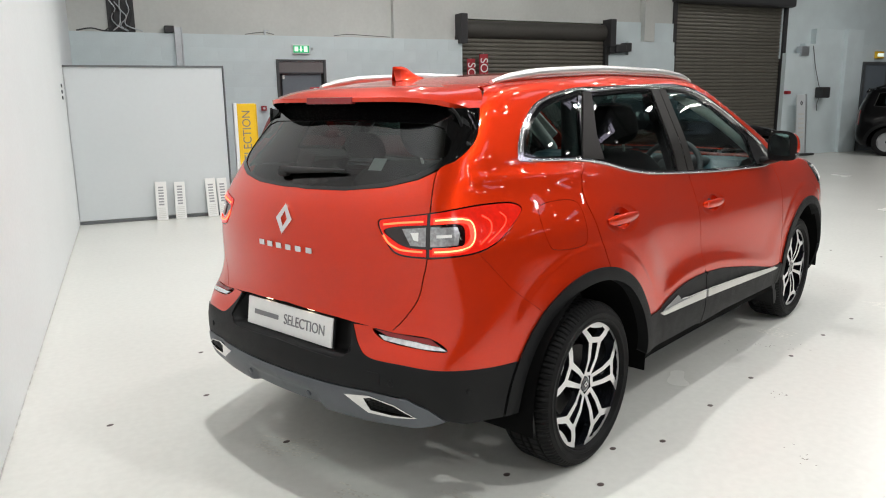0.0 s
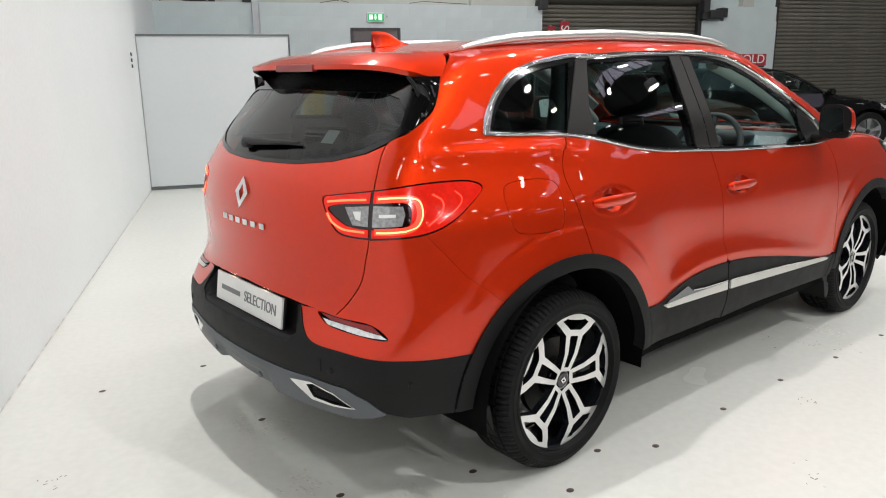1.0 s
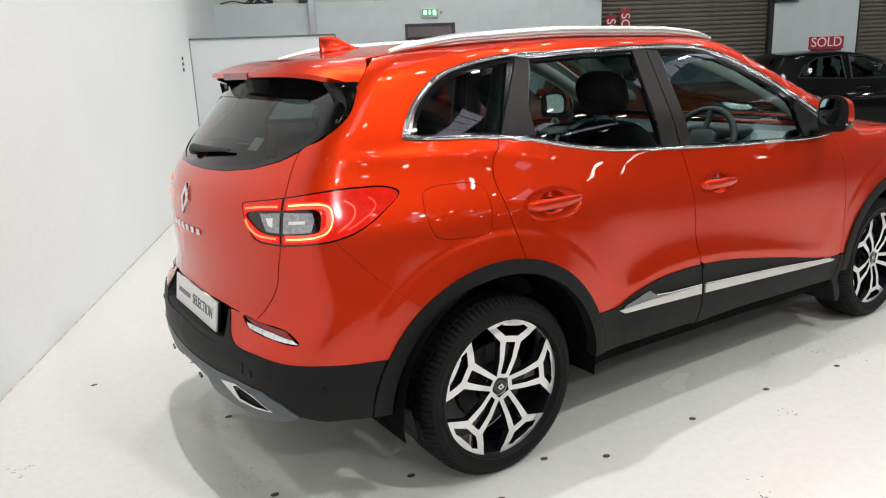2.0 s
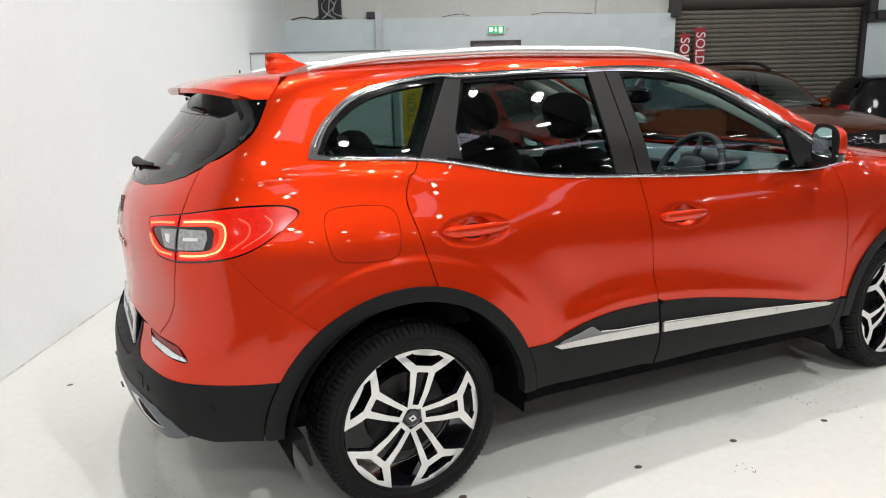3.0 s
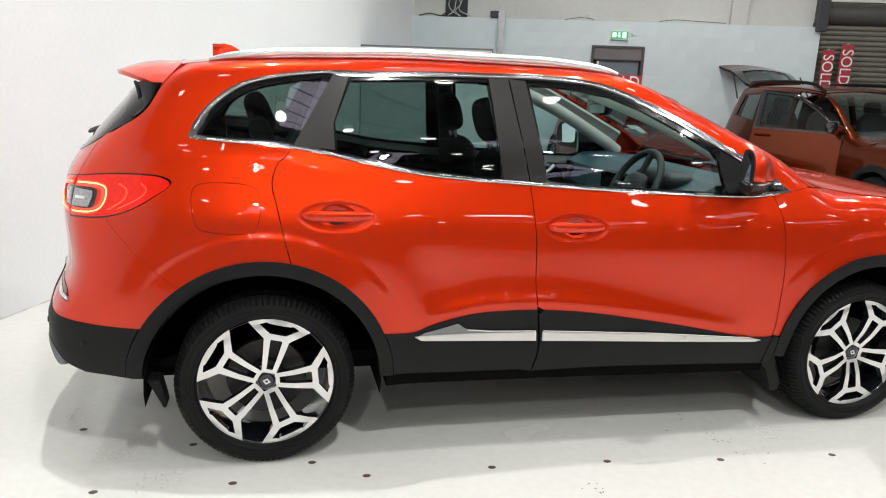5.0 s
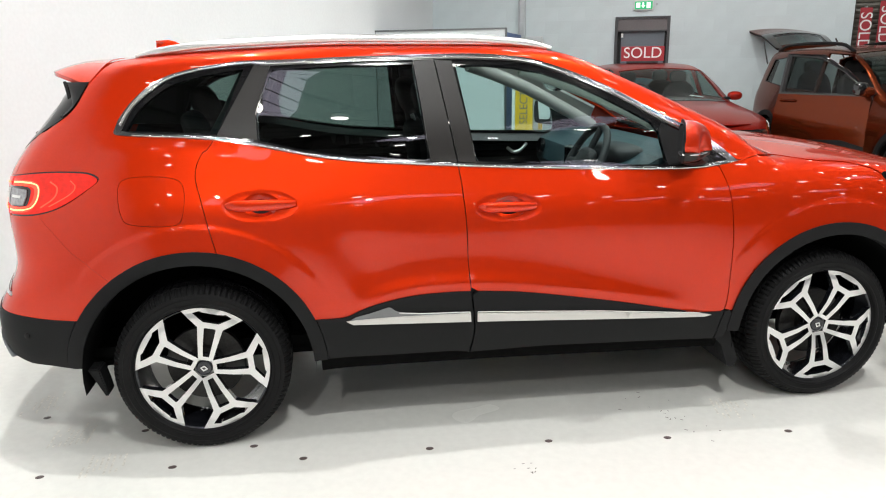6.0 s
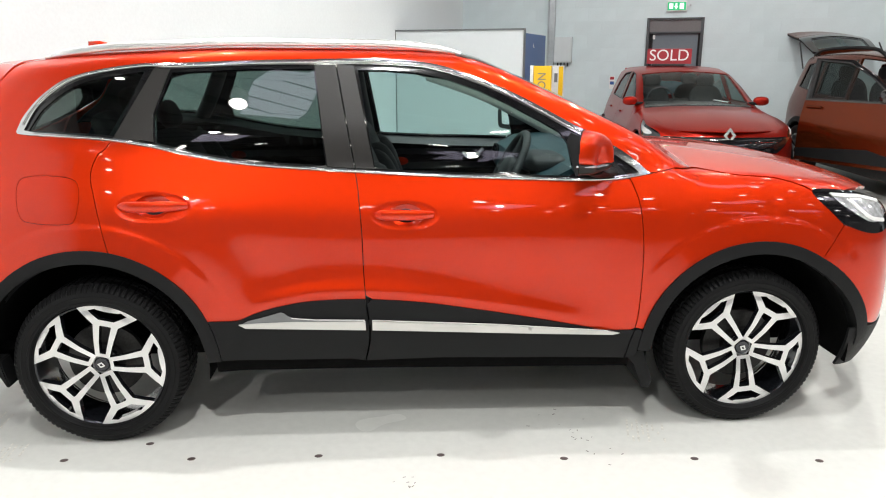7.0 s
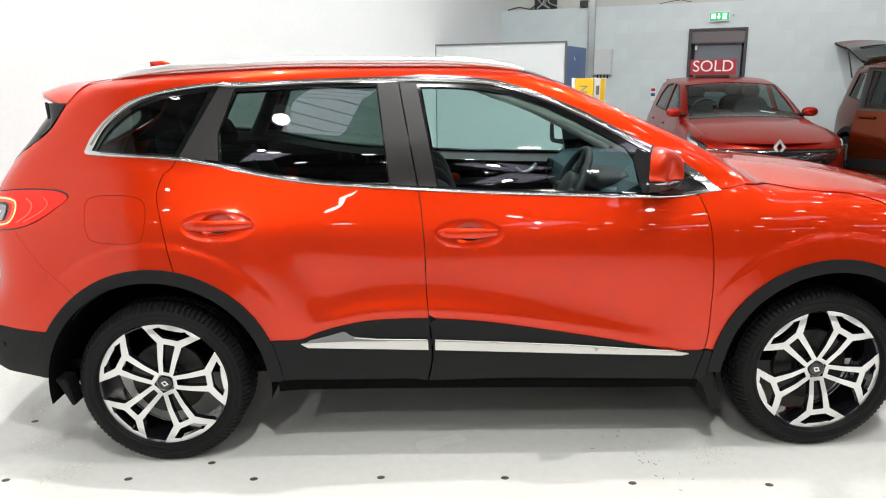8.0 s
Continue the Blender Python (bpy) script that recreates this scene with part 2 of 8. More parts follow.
def skin(name, solid, outline, cuts=(), way="round", lift=0.0, depth=0.012, grid=0.03, edge=0.015, fine=(), side=1, both=False, lift_by=None):
    """A panel on a solid's skin, its rim folded inwards by depth. side -1: on the left; both: joined with its mirror image."""
    uv, f = fill(outline, cuts, grid, edge, fine)
    p = solid.round(uv) if way == "round" else solid.top(uv)
    n = solid.normal(p)
    extra = lift if lift_by is None else lift + lift_by(uv)[:, None]
    p = p + n * extra
    a = p[f]
    turn = np.einsum("ij,ij->i", np.cross(a[:, 1] - a[:, 0], a[:, 2] - a[:, 0]), n[f[:, 0]]) < 0
    f[turn] = f[turn][:, ::-1]
    if lift_by is not None:
        n = np.zeros_like(p)
        a = p[f]
        fn = np.cross(a[:, 1] - a[:, 0], a[:, 2] - a[:, 0])
        for k in range(3):
            np.add.at(n, f[:, k], fn)
        n /= np.maximum(np.linalg.norm(n, axis=1, keepdims=True), 1e-12)
    count = {}
    for t in f:
        for i, j in ((t[0], t[1]), (t[1], t[2]), (t[2], t[0])):
            count[(i, j)] = 1
    rim = [(i, j) for (i, j) in count if (j, i) not in count]
    if both:
        rim = [(i, j) for i, j in rim if abs(p[i, 1]) > 1e-3 or abs(p[j, 1]) > 1e-3]
    verts, norms, faces = p.tolist(), n.tolist(), f.tolist()
    if depth and rim:
        out = {}
        for i, j in rim:
            d = np.cross(p[j] - p[i], n[i])
            d /= max(np.linalg.norm(d), 1e-9)
            for k in (i, j):
                out[k] = out.get(k, 0) + d
        low = {}
        for k, d in out.items():
            d = d / max(np.linalg.norm(d), 1e-9)
            low[k] = len(verts)
            verts += [(p[k]).tolist(), (p[k] - n[k] * depth).tolist()]
            norms += [d.tolist(), d.tolist()]
        faces += [[low[i], low[i] + 1, low[j] + 1, low[j]] for i, j in rim]
    v, nn = np.array(verts), np.array(norms)
    if side < 0 or both:
        v2, n2 = v * [1, -1, 1], nn * [1, -1, 1]
        f2 = [t[::-1] for t in faces]
        if both:
            faces = faces + [[k + len(v) for k in t] for t in f2]
            v, nn = np.r_[v, v2], np.r_[nn, n2]
        else:
            v, nn, faces = v2, n2, f2
    me = bpy.data.meshes.new(name)
    me.from_pydata(v.tolist(), [], faces)
    me.shade_smooth()
    me.normals_split_custom_set_from_vertices(nn.tolist())
    return me


def lathe(profile, n=64, axis="y"):
    """A turned mesh: profile of (radius, along)."""
    verts, faces = [], []
    k = len(profile)
    for i in range(n):
        c, s = math.cos(2 * math.pi * i / n), math.sin(2 * math.pi * i / n)
        verts += [(r * c, a, r * s) if axis == "y" else (r * c, r * s, a) for r, a in profile]
    for i in range(n):
        for j in range(k - 1):
            a, b = i * k + j, ((i + 1) % n) * k + j
            faces.append((a, b, b + 1, a + 1))
    me = bpy.data.meshes.new("turned")
    me.from_pydata(verts, [], faces)
    return shade(me, 35)


def block(a, b, bevel=0.0, m=None):
    """A box from corner a to corner b, its edges rounded."""
    bm = bmesh.new()
    bmesh.ops.create_cube(bm, size=1)
    bmesh.ops.transform(bm, matrix=Matrix.Translation([(p + q) / 2 for p, q in zip(a, b)]) @ Matrix.Diagonal([abs(q - p) for p, q in zip(a, b)] + [1]), verts=bm.verts)
    if bevel:
        bmesh.ops.bevel(bm, geom=bm.edges[:], offset=bevel, segments=2, affect="EDGES", profile=0.6)
    if m is not None:
        bmesh.ops.transform(bm, matrix=m, verts=bm.verts)
    return bm


def slab(outline, cuts=(), thick=0.02, bevel=0.0, edge=0.05, m=None):
    """A plate of a plane outline (x, y) with holes, its top at z = 0, with walls down to -thick."""
    uv, f = fill(outline, cuts, 9.0, edge)
    a = uv[f]
    cross = np.cross(a[:, 1] - a[:, 0], a[:, 2] - a[:, 0])
    f[cross < 0] = f[cross < 0][:, ::-1]
    n = len(uv)
    verts = [(x, y, 0) for x, y in uv] + [(x, y, -thick) for x, y in uv]
    directed = {(t[i], t[(i + 1) % 3]) for t in f for i in range(3)}
    rim = [(i, j) for i, j in directed if (j, i) not in directed]
    base = len(verts)
    ring, walls = {}, []
    for i, j in rim:
        for k in (i, j):
            if k not in ring:
                ring[k] = len(verts)
                verts += [verts[k], verts[k + n]]
        walls.append((ring[i], ring[i] + 1, ring[j] + 1, ring[j]))
    me = bpy.data.meshes.new("slab")
    me.from_pydata(verts, [], [tuple(t) for t in f] + [tuple(k + n for k in t[::-1]) for t in f] + walls)
    for k, poly in enumerate(me.polygons):
        poly.material_index = 0 if k < len(f) else 1
    if m is not None:
        me.transform(m)
    return me


def tube(points, radius=0.01, n=10, flat=1.0, closed=False, fat=None):
    """A swept bar along points; radius may change along it by fat(s)."""
    p = np.array(points, float)
    t = np.gradient(p, axis=0)
    if closed:
        t = np.roll(p, -1, 0) - np.roll(p, 1, 0)
    t /= np.maximum(np.linalg.norm(t, axis=1, keepdims=True), 1e-9)
    up = np.array([0, 0, 1.0]) if abs(t[:, 2]).mean() < 0.8 else np.array([1.0, 0, 0])
    verts, faces = [], []
    for i, (q, d) in enumerate(zip(p, t)):
        a = np.cross(d, up)
        a /= max(np.linalg.norm(a), 1e-9)
        b = np.cross(a, d)
        r = radius * (fat(i / max(1, len(p) - 1)) if fat else 1)
        verts += [tuple(q + a * r * math.cos(2 * math.pi * k / n) + b * r * flat * math.sin(2 * math.pi * k / n)) for k in range(n)]
    m = len(p)
    for i in range(m if closed else m - 1):
        for k in range(n):
            a, b = i * n + k, i * n + (k + 1) % n
            c, d = ((i + 1) % m) * n + (k + 1) % n, ((i + 1) % m) * n + k
            faces.append((a, d, c, b))
    if not closed:
        faces += [tuple(range(n)), tuple(range((m - 1) * n, m * n))[::-1]]
    me = bpy.data.meshes.new("bar")
    me.from_pydata(verts, [], faces)
    return shade(me, 50)


def blob(size, power=2.6, n=24, m=None):
    """A rounded box: a superellipsoid of full size (x, y, z)."""
    verts, faces = [], []
    e = 2 / power
    def pw(v):
        return math.copysign(abs(v) ** e, v)
    for i in range(n + 1):
        a = math.pi * (i / n - 0.5)
        for j in range(2 * n):
            b = math.pi * j / n
            verts.append((size[0] / 2 * pw(math.cos(a)) * pw(math.cos(b)), size[1] / 2 * pw(math.cos(a)) * pw(math.sin(b)), size[2] / 2 * pw(math.sin(a))))
    for i in range(n):
        for j in range(2 * n):
            a, b = i * 2 * n + j, i * 2 * n + (j + 1) % (2 * n)
            faces.append((a, b, b + 2 * n, a + 2 * n))
    bm = bmesh.new()
    vs = [bm.verts.new(v) for v in verts]
    for f in faces:
        bm.faces.new([vs[k] for k in f])
    bmesh.ops.remove_doubles(bm, verts=bm.verts, dist=1e-5)
    for f in bm.faces:
        f.smooth = True
    if m is not None:
        bmesh.ops.transform(bm, matrix=m, verts=bm.verts)
    return bm


def dome(outline, deep, side, base=0.0, power=0.6, low=0.0):
    """A domed cap bulging forwards (x) from a plane outline of (outwards, z), shrinking about the height low."""
    n, rows = len(outline), 10
    verts = [(-base, -side * a, b) for a, b in outline]
    for k in range(rows):
        t = k / (rows - 1) * math.pi / 2
        s = max(0.02, math.cos(t)) ** power
        verts += [(deep * math.sin(t) * (1 - 0.30 * a / 0.09), -side * (a * s - 0.012 * (1 - s)), low + (b - low) * s) for a, b in outline]
    faces = [(k * n + i, k * n + (i + 1) % n, (k + 1) * n + (i + 1) % n, (k + 1) * n + i) for k in range(rows) for i in range(n)]
    faces.append(tuple(range(rows * n, (rows + 1) * n)))
    bm = bmesh.new()
    vs = [bm.verts.new(v) for v in verts]
    for f in faces:
        bm.faces.new([vs[i] for i in f])
    bmesh.ops.recalc_face_normals(bm, faces=bm.faces)
    me = bpy.data.meshes.new("dome")
    bm.to_mesh(me)
    bm.free()
    return shade(me, 50)


def join(*meshes):
    """One bmesh from several meshes or bmeshes."""
    bm = bmesh.new()
    for me in meshes:
        if isinstance(me, bmesh.types.BMesh):
            tmp = bpy.data.meshes.new("tmp")
            me.to_mesh(tmp)
            me.free()
            me = tmp
        bm.from_mesh(me)
    return bm


def writing(name, text, size, mat, parent, m, squeeze=1.0, deep=0.001):
    """Letters as a mesh, from the built-in font, standing at the pose m and centred."""
    cu = bpy.data.curves.new(name, "FONT")
    cu.body, cu.size, cu.extrude, cu.align_x, cu.align_y = text, size, deep, "CENTER", "CENTER"
    ob = new(name, cu)
    dg = bpy.context.evaluated_depsgraph_get()
    me = bpy.data.meshes.new_from_object(ob.evaluated_get(dg))
    bpy.data.objects.remove(ob)
    me.transform(Matrix.Diagonal((squeeze, 1, 1, 1)))
    me.materials.clear()
    return part(name, me, mat, parent, place=m)

# ---- the hall ----
WALL = material("white wall paint", (0.83, 0.86, 0.865), 0.6, grain=0.02, size=40, bump=0.0010, stain=0.015)
WALL_OLD = material("grey-white block paint", (0.66, 0.745, 0.76), 0.55, grain=0.03, size=60, bump=0.002, stain=0.06, island=0.035)
CLADDING = material("off-white upper wall sheet", (0.60, 0.615, 0.585), 0.6, grain=0.03, size=20, stain=0.10)
SHEETING = material("dull grey wall sheet", (0.16, 0.165, 0.165), 0.6, grain=0.05, size=20, stain=0.15)
ROOFSHEET = material("grey roof sheet", (0.13, 0.132, 0.135), 0.7, grain=0.08, size=10, stain=0.2)
STEEL = material("galvanised steel", (0.55, 0.58, 0.60), 0.40, 0.8, grain=0.10, size=60, stain=0.2)
DARKSTEEL = material("dark painted steel", (0.03, 0.03, 0.032), 0.5, grain=0.15, size=60)
SHUTTER = material("weathered brown shutter slat", (0.155, 0.145, 0.120), 0.45, 0.25, grain=0.10, size=30, stain=0.18, island=0.06)
HOUSING = material("dark brown shutter housing", (0.062, 0.058, 0.051), 0.5, grain=0.1, size=30, stain=0.15)
BOARD = material("white partition board", (0.62, 0.655, 0.665), 0.35, grain=0.01, size=20, stain=0.03)
DOORFRAME = material("dark grey door frame", (0.065, 0.068, 0.072), 0.45, grain=0.05, size=60, stain=0.06)
FRAME = material("grey aluminium edge", (0.16, 0.17, 0.175), 0.4, 0.6, grain=0.05, size=60)
DOORGREY = material("slate grey door", (0.15, 0.175, 0.20), 0.45, grain=0.04, size=30, stain=0.06)
LINTEL = material("brown-grey lintel board", (0.17, 0.155, 0.155), 0.6, grain=0.08, size=40, stain=0.12)
YELLOW = material("yellow sign face", (0.86, 0.53, 0.02), 0.35, grain=0.02, size=30, stain=0.03)
BLUE = material("blue board", (0.035, 0.10, 0.30), 0.4, grain=0.05, size=30, stain=0.08)
REDSIGN = material("red sign face", (0.36, 0.025, 0.035), 0.4, grain=0.03, size=30, stain=0.05)
GREENLIT = material("lit green sign", (0.02, 0.40, 0.16), 0.4, emit=(0.04, 0.62, 0.26), power=0.4)
WHITELIT = material("lit white pictogram", (0.9, 1.0, 0.9), 0.4, emit=(0.85, 1.0, 0.88), power=0.8)
SKYLIGHT = material("translucent roof light", (0.7, 0.7, 0.75), 0.5, emit=(0.82, 0.76, 0.98), power=2.3)
LAMPFACE = material("lit lamp face", (1, 1, 1), 0.5, emit=(1.0, 0.965, 0.90), power=45.0)
SPOTFACE = material("lit spot face", (1, 1, 1), 0.5, emit=(1.0, 0.965, 0.90), power=36.0)
STAIN = material("dark floor mark", (0.075, 0.055, 0.05), 0.5, grain=0.3, size=200)
RUST = material("reddish floor plug", (0.085, 0.026, 0.024), 0.5, grain=0.4, size=300)
PRINT = material("grey sign print", (0.33, 0.33, 0.34), 0.5, grain=0.1, size=100)
PALE = material("pale floor plug", (0.62, 0.62, 0.58), 0.5, grain=0.2, size=300)
SCUFF = material("faint tyre print", (0.61, 0.595, 0.535), 0.45, grain=0.25, size=60)

# floor paint: worn off-white resin, with greyer and browner patches
FLOOR = material("off-white floor resin", (0.71, 0.712, 0.668), 0.27, grain=0.03, size=26, stain=0.015, spec=0.45)


def structure(name, me, mat, label="", m=ROOM):
    ob = part(name, me, mat, place=m)
    return tagged(ob, label, "", "", "structure")


structure("floor", block((HALL_U0 - 0.3, HALL_V0 - 0.3, -0.12), (HALL_U1 + 0.3, HALL_V1 + 1.0, 0.0)), FLOOR, "off-white painted resin workshop floor")
# left wall stands slightly askew to the back wall
lw = slab([(-1.95 - 0.2, HALL_V0 - 0.3), (-1.855, HALL_V0 - 0.3), (-1.845, 0.0), (-1.66, 6.93), (-1.60, 10.2), (-1.95, 10.2)], [], HALL_Z, m=Matrix.Translation((0, 0, HALL_Z)))
structure("wall_west", lw, WALL, "smooth bright white painted wall")
# thin pale grey line where the white wall meets the floor
structure("floor_joint", tube([(-1.852, HALL_V0, 0.003), (-1.842, 0.0, 0.003), (-1.657, 6.93, 0.003), (-1.60, 9.7, 0.003)], 0.0035, 6), JOINT_GREY, "pale grey line at the foot of the white wall")
structure("wall_south", block((HALL_U0 - 0.4, HALL_V0 - 0.3, 0), (HALL_U1 + 0.4, HALL_V0, HALL_Z)), SHEETING, "plain grey sheet rear wall")
structure("wall_east", block((HALL_U1, HALL_V0, 0), (HALL_U1 + 0.3, HALL_V1 + 1, HALL_Z)), SHEETING, "plain grey sheet end wall")
# ceiling of ribbed sheet with beams, one mesh
ribs = [block((HALL_U0 - 0.4, HALL_V0 - 0.3, HALL_Z), (HALL_U1 + 0.4, HALL_V1 + 1, HALL_Z + 0.1))]
for k in range(34):
    ribs.append(block((HALL_U0, HALL_V0 + 0.3 + 0.7 * k, HALL_Z - 0.06), (HALL_U1, HALL_V0 + 0.38 + 0.7 * k, HALL_Z + 0.01)))
for k in range(5):
    u = 0.0 + 4.6 * k
    ribs.append(block((u - 0.08, HALL_V0, HALL_Z - 0.42), (u + 0.08, HALL_V1, HALL_Z - 0.36)))
    ribs.append(block((u - 0.02, HALL_V0, HALL_Z - 0.37), (u + 0.02, HALL_V1, HALL_Z)))
roof_bm = join(*ribs)
roof_bm.faces.ensure_lookup_table()
for f in roof_bm.faces[6:]:
    f.material_index = 1
structure("ceiling", roof_bm, [ROOFSHEET, DARKSTEEL], "grey ribbed roof with dark steel beams")
for u in (2.2, 6.8, 11.4, 16.0):
    for v in (-10.0, -5.6, -1.2, 3.2):
        structure("roof_light", join(*[block((u - 0.42, v - 0.9 + 0.24 * k, HALL_Z - 0.075), (u + 0.42, v - 0.70 + 0.24 * k, HALL_Z - 0.062)) for k in range(7)]), SKYLIGHT, "translucent dusk-lit roof light panel")

# back wall: painted blocks below, sheet above, two roller doors, a side door
TOP = 2.55
lower = slab([(-1.66, 0), (1.50, 0), (1.50, 2.16), (2.365, 2.16), (2.365, 0), (5.04, 0), (5.04, TOP), (-1.66, TOP)], [], 0.24)
UP = Matrix(((1, 0, 0, 0), (0, 0, -1, HALL_V1 + 0.004), (0, 1, 0, 0), (0, 0, 0, 1)))
wall_n = structure("wall_north", lower, WALL_OLD, "off-white painted block wall", ROOM @ UP)
structure("wall_north_upper", block((-1.7, HALL_V1 + 0.12, TOP - 0.4), (5.04, HALL_V1 + 0.3, HALL_Z)), CLADDING, "off-white upper sheet wall")
structure("wall_north_high", block((5.04, HALL_V1 + 0.14, 2.95), (10.25, HALL_V1 + 0.3, HALL_Z)), CLADDING, "off-white wall over the roller door")
structure("wall_pier", join(block((8.45, HALL_V1, 0), (10.22, HALL_V1 + 0.3, 2.32)), block((8.95, HALL_V1 + 0.002, 2.32), (10.20, HALL_V1 + 0.3, 2.60)), block((8.40, HALL_V1 + 0.10, 2.3), (10.24, HALL_V1 + 0.3, 3.0))), WALL_OLD, "stepped white block pier")
structure("wall_post", block((9.35, HALL_V1 - 0.02, 2.60), (9.62, HALL_V1 + 0.16, HALL_Z)), CLADDING)
structure("wall_post", block((3.66, HALL_V1 - 0.0, TOP), (3.92, HALL_V1 + 0.16, HALL_Z)), CLADDING)
for lump in (block((13.64, HALL_V1 + 0.0, 0), (HALL_U1, HALL_V1 + 0.3, 2.42)), block((14.26, HALL_V1 + 0.004, 2.42), (HALL_U1, HALL_V1 + 0.3, 2.65)), block((14.62, HALL_V1 + 0.008, 2.65), (16.2, HALL_V1 + 0.3, 3.0)), block((13.6, HALL_V1 + 0.16, 2.3), (HALL_U1, HALL_V1 + 0.3, HALL_Z))):
    structure("wall_step", lump, WALL_OLD, "white block wall stepping up beside the roller door")
structure("wall_pilaster", block((15.62, HALL_V1 - 0.10, 0), (16.2, HALL_V1 + 0.002, 3.004), 0.004), WALL_OLD)


def shutter(u0, u1, z1, v, name, label):
    """A roller door: guide rails, a barrel box, and curved slats, each a piece of its own."""
    door = structure(name, join(block((u0 - 0.12, v - 0.05, 0), (u0 - 0.01, v + 0.12, z1)), block((u1 + 0.01, v - 0.05, 0), (u1 + 0.12, v + 0.12, z1)), block((u0 - 0.1, v + 0.06, 0), (u1 + 0.1, v + 0.10, z1))), DARKSTEEL, label)
    prof = [(0.0, 0.0), (-0.016, 0.012), (-0.022, 0.038), (-0.016, 0.064), (0.0, 0.076)]
    verts = [(s, y, z) for s in (u0, u1) for y, z in prof]
    me = bpy.data.meshes.new("slat")
    me.from_pydata(verts, [], [(k, k + 5, k + 6, k + 1) for k in range(4)] + [(4, 9, 5, 0), (0, 1, 2, 3, 4), (9, 8, 7, 6, 5)])
    n = int((z1 - 0.02) / 0.078)
    for k in range(n):
        part("slat", me, SHUTTER, door, place=Matrix.Translation((0, v + 0.045, 0.02 + 0.078 * k)))
    return door


r1 = shutter(5.06, 8.36, 2.62, HALL_V1 + 0.06, "door_1", "closed brown-grey slatted roller door")
part("barrel_box", lathe([(0.0, 5.0), (0.17, 5.0), (0.17, 8.42), (0.0, 8.42)], 20, "y"), HOUSING, r1, place=pose(0, HALL_V1 + 0.14, 2.76, 0, 0, -90))
for u in (4.95, 8.38):
    part("barrel_bracket", block((u, HALL_V1 - 0.14, 2.48), (u + 0.14, HALL_V1 + 0.2, 3.02), 0.01), DARKSTEEL, r1)
part("drive_motor", join(block((8.52, HALL_V1 - 0.16, 2.36), (8.80, HALL_V1 + 0.08, 2.52), 0.03), block((8.80, HALL_V1 - 0.12, 2.38), (8.95, HALL_V1 + 0.08, 2.56), 0.02), block((8.40, HALL_V1 - 0.10, 2.34), (8.53, HALL_V1 + 0.05, 2.70), 0.02)), DARKSTEEL, r1)
r2 = shutter(10.36, 13.62, 3.62, HALL_V1 + 0.16, "door_2", "tall closed brown-grey slatted roller door")
part("barrel_box", block((10.2, HALL_V1 - 0.1, 3.45), (13.75, HALL_V1 + 0.3, 3.95), 0.05), DARKSTEEL, r2)
structure("wall_north_top", block((10.2, HALL_V1 + 0.2, 3.6), (13.8, HALL_V1 + 0.32, HALL_Z)), CLADDING)

# side door with its frame and lintel board
d3 = structure("door_3", block((1.60, HALL_V1 + 0.05, 0.01), (2.29, HALL_V1 + 0.095, 1.93), 0.004), DOORGREY, "closed slate grey side door")
part("lintel_board", block((1.535, HALL_V1 + 0.0, 1.945), (2.335, HALL_V1 + 0.06, 2.13), 0.004), LINTEL, d3)
part("door_frame", join(block((1.50, HALL_V1 - 0.03, 0), (1.545, HALL_V1 + 0.12, 2.16), 0.003), block((2.32, HALL_V1 - 0.03, 0), (2.365, HALL_V1 + 0.12, 2.16), 0.003), block((1.545, HALL_V1 - 0.03, 2.13), (2.32, HALL_V1 + 0.12, 2.16), 0.003), block((1.545, HALL_V1 - 0.01, 1.925), (2.32, HALL_V1 + 0.05, 1.948), 0.003)), DOORFRAME, d3)
part("door_closer", block((1.60, HALL_V1 + 0.01, 1.835), (1.635, HALL_V1 + 0.05, 1.90), 0.004), WHITE, d3)
part("door_handle", tube([(2.22, HALL_V1 + 0.05, 1.02), (2.22, HALL_V1 + 0.01, 1.02), (2.10, HALL_V1 + 0.005, 1.02)], 0.01, 8), STEEL, d3)
part("door_backing", block((1.50, HALL_V1 + 0.11, 0), (2.37, HALL_V1 + 0.26, 2.3)), DARKSTEEL, d3)

# exit sign
ex = thing("exit_sign", "lit green emergency exit sign on the block wall", "sign", ROOM @ Matrix.Translation((1.935, HALL_V1 - 0.03, 2.33)))
part("sign_box", block((-0.150, -0.02, -0.075), (0.150, 0.03, 0.075), 0.006), WHITE, ex)
part("sign_face", block((-0.138, -0.026, -0.060), (0.138, -0.0205, 0.060), 0.002), GREENLIT, ex)
for a, b in (((-0.115, -0.035), (-0.055, 0.04)), ((0.045, -0.045), (0.060, 0.045)), ((0.060, -0.045), (0.105, 0.045))):
    part("pictogram", block((a[0], -0.029, a[1]), (b[0], -0.0265, b[1])), WHITELIT, ex)
arrow = slab([(-0.010, 0.045), (0.014, 0.045), (0.014, 0.0), (0.032, 0.0), (0.002, -0.045), (-0.028, 0.0), (-0.010, 0.0)], [], 0.002)
part("pictogram", arrow, WHITELIT, ex, place=Matrix(((1, 0, 0, -0.01), (0, 0, -1, -0.0275), (0, 1, 0, 0), (0, 0, 0, 1))))
part("sign_lamp", block((0.19, -0.005, 0.0), (0.215, 0.03, 0.03), 0.004), STEEL, ex)

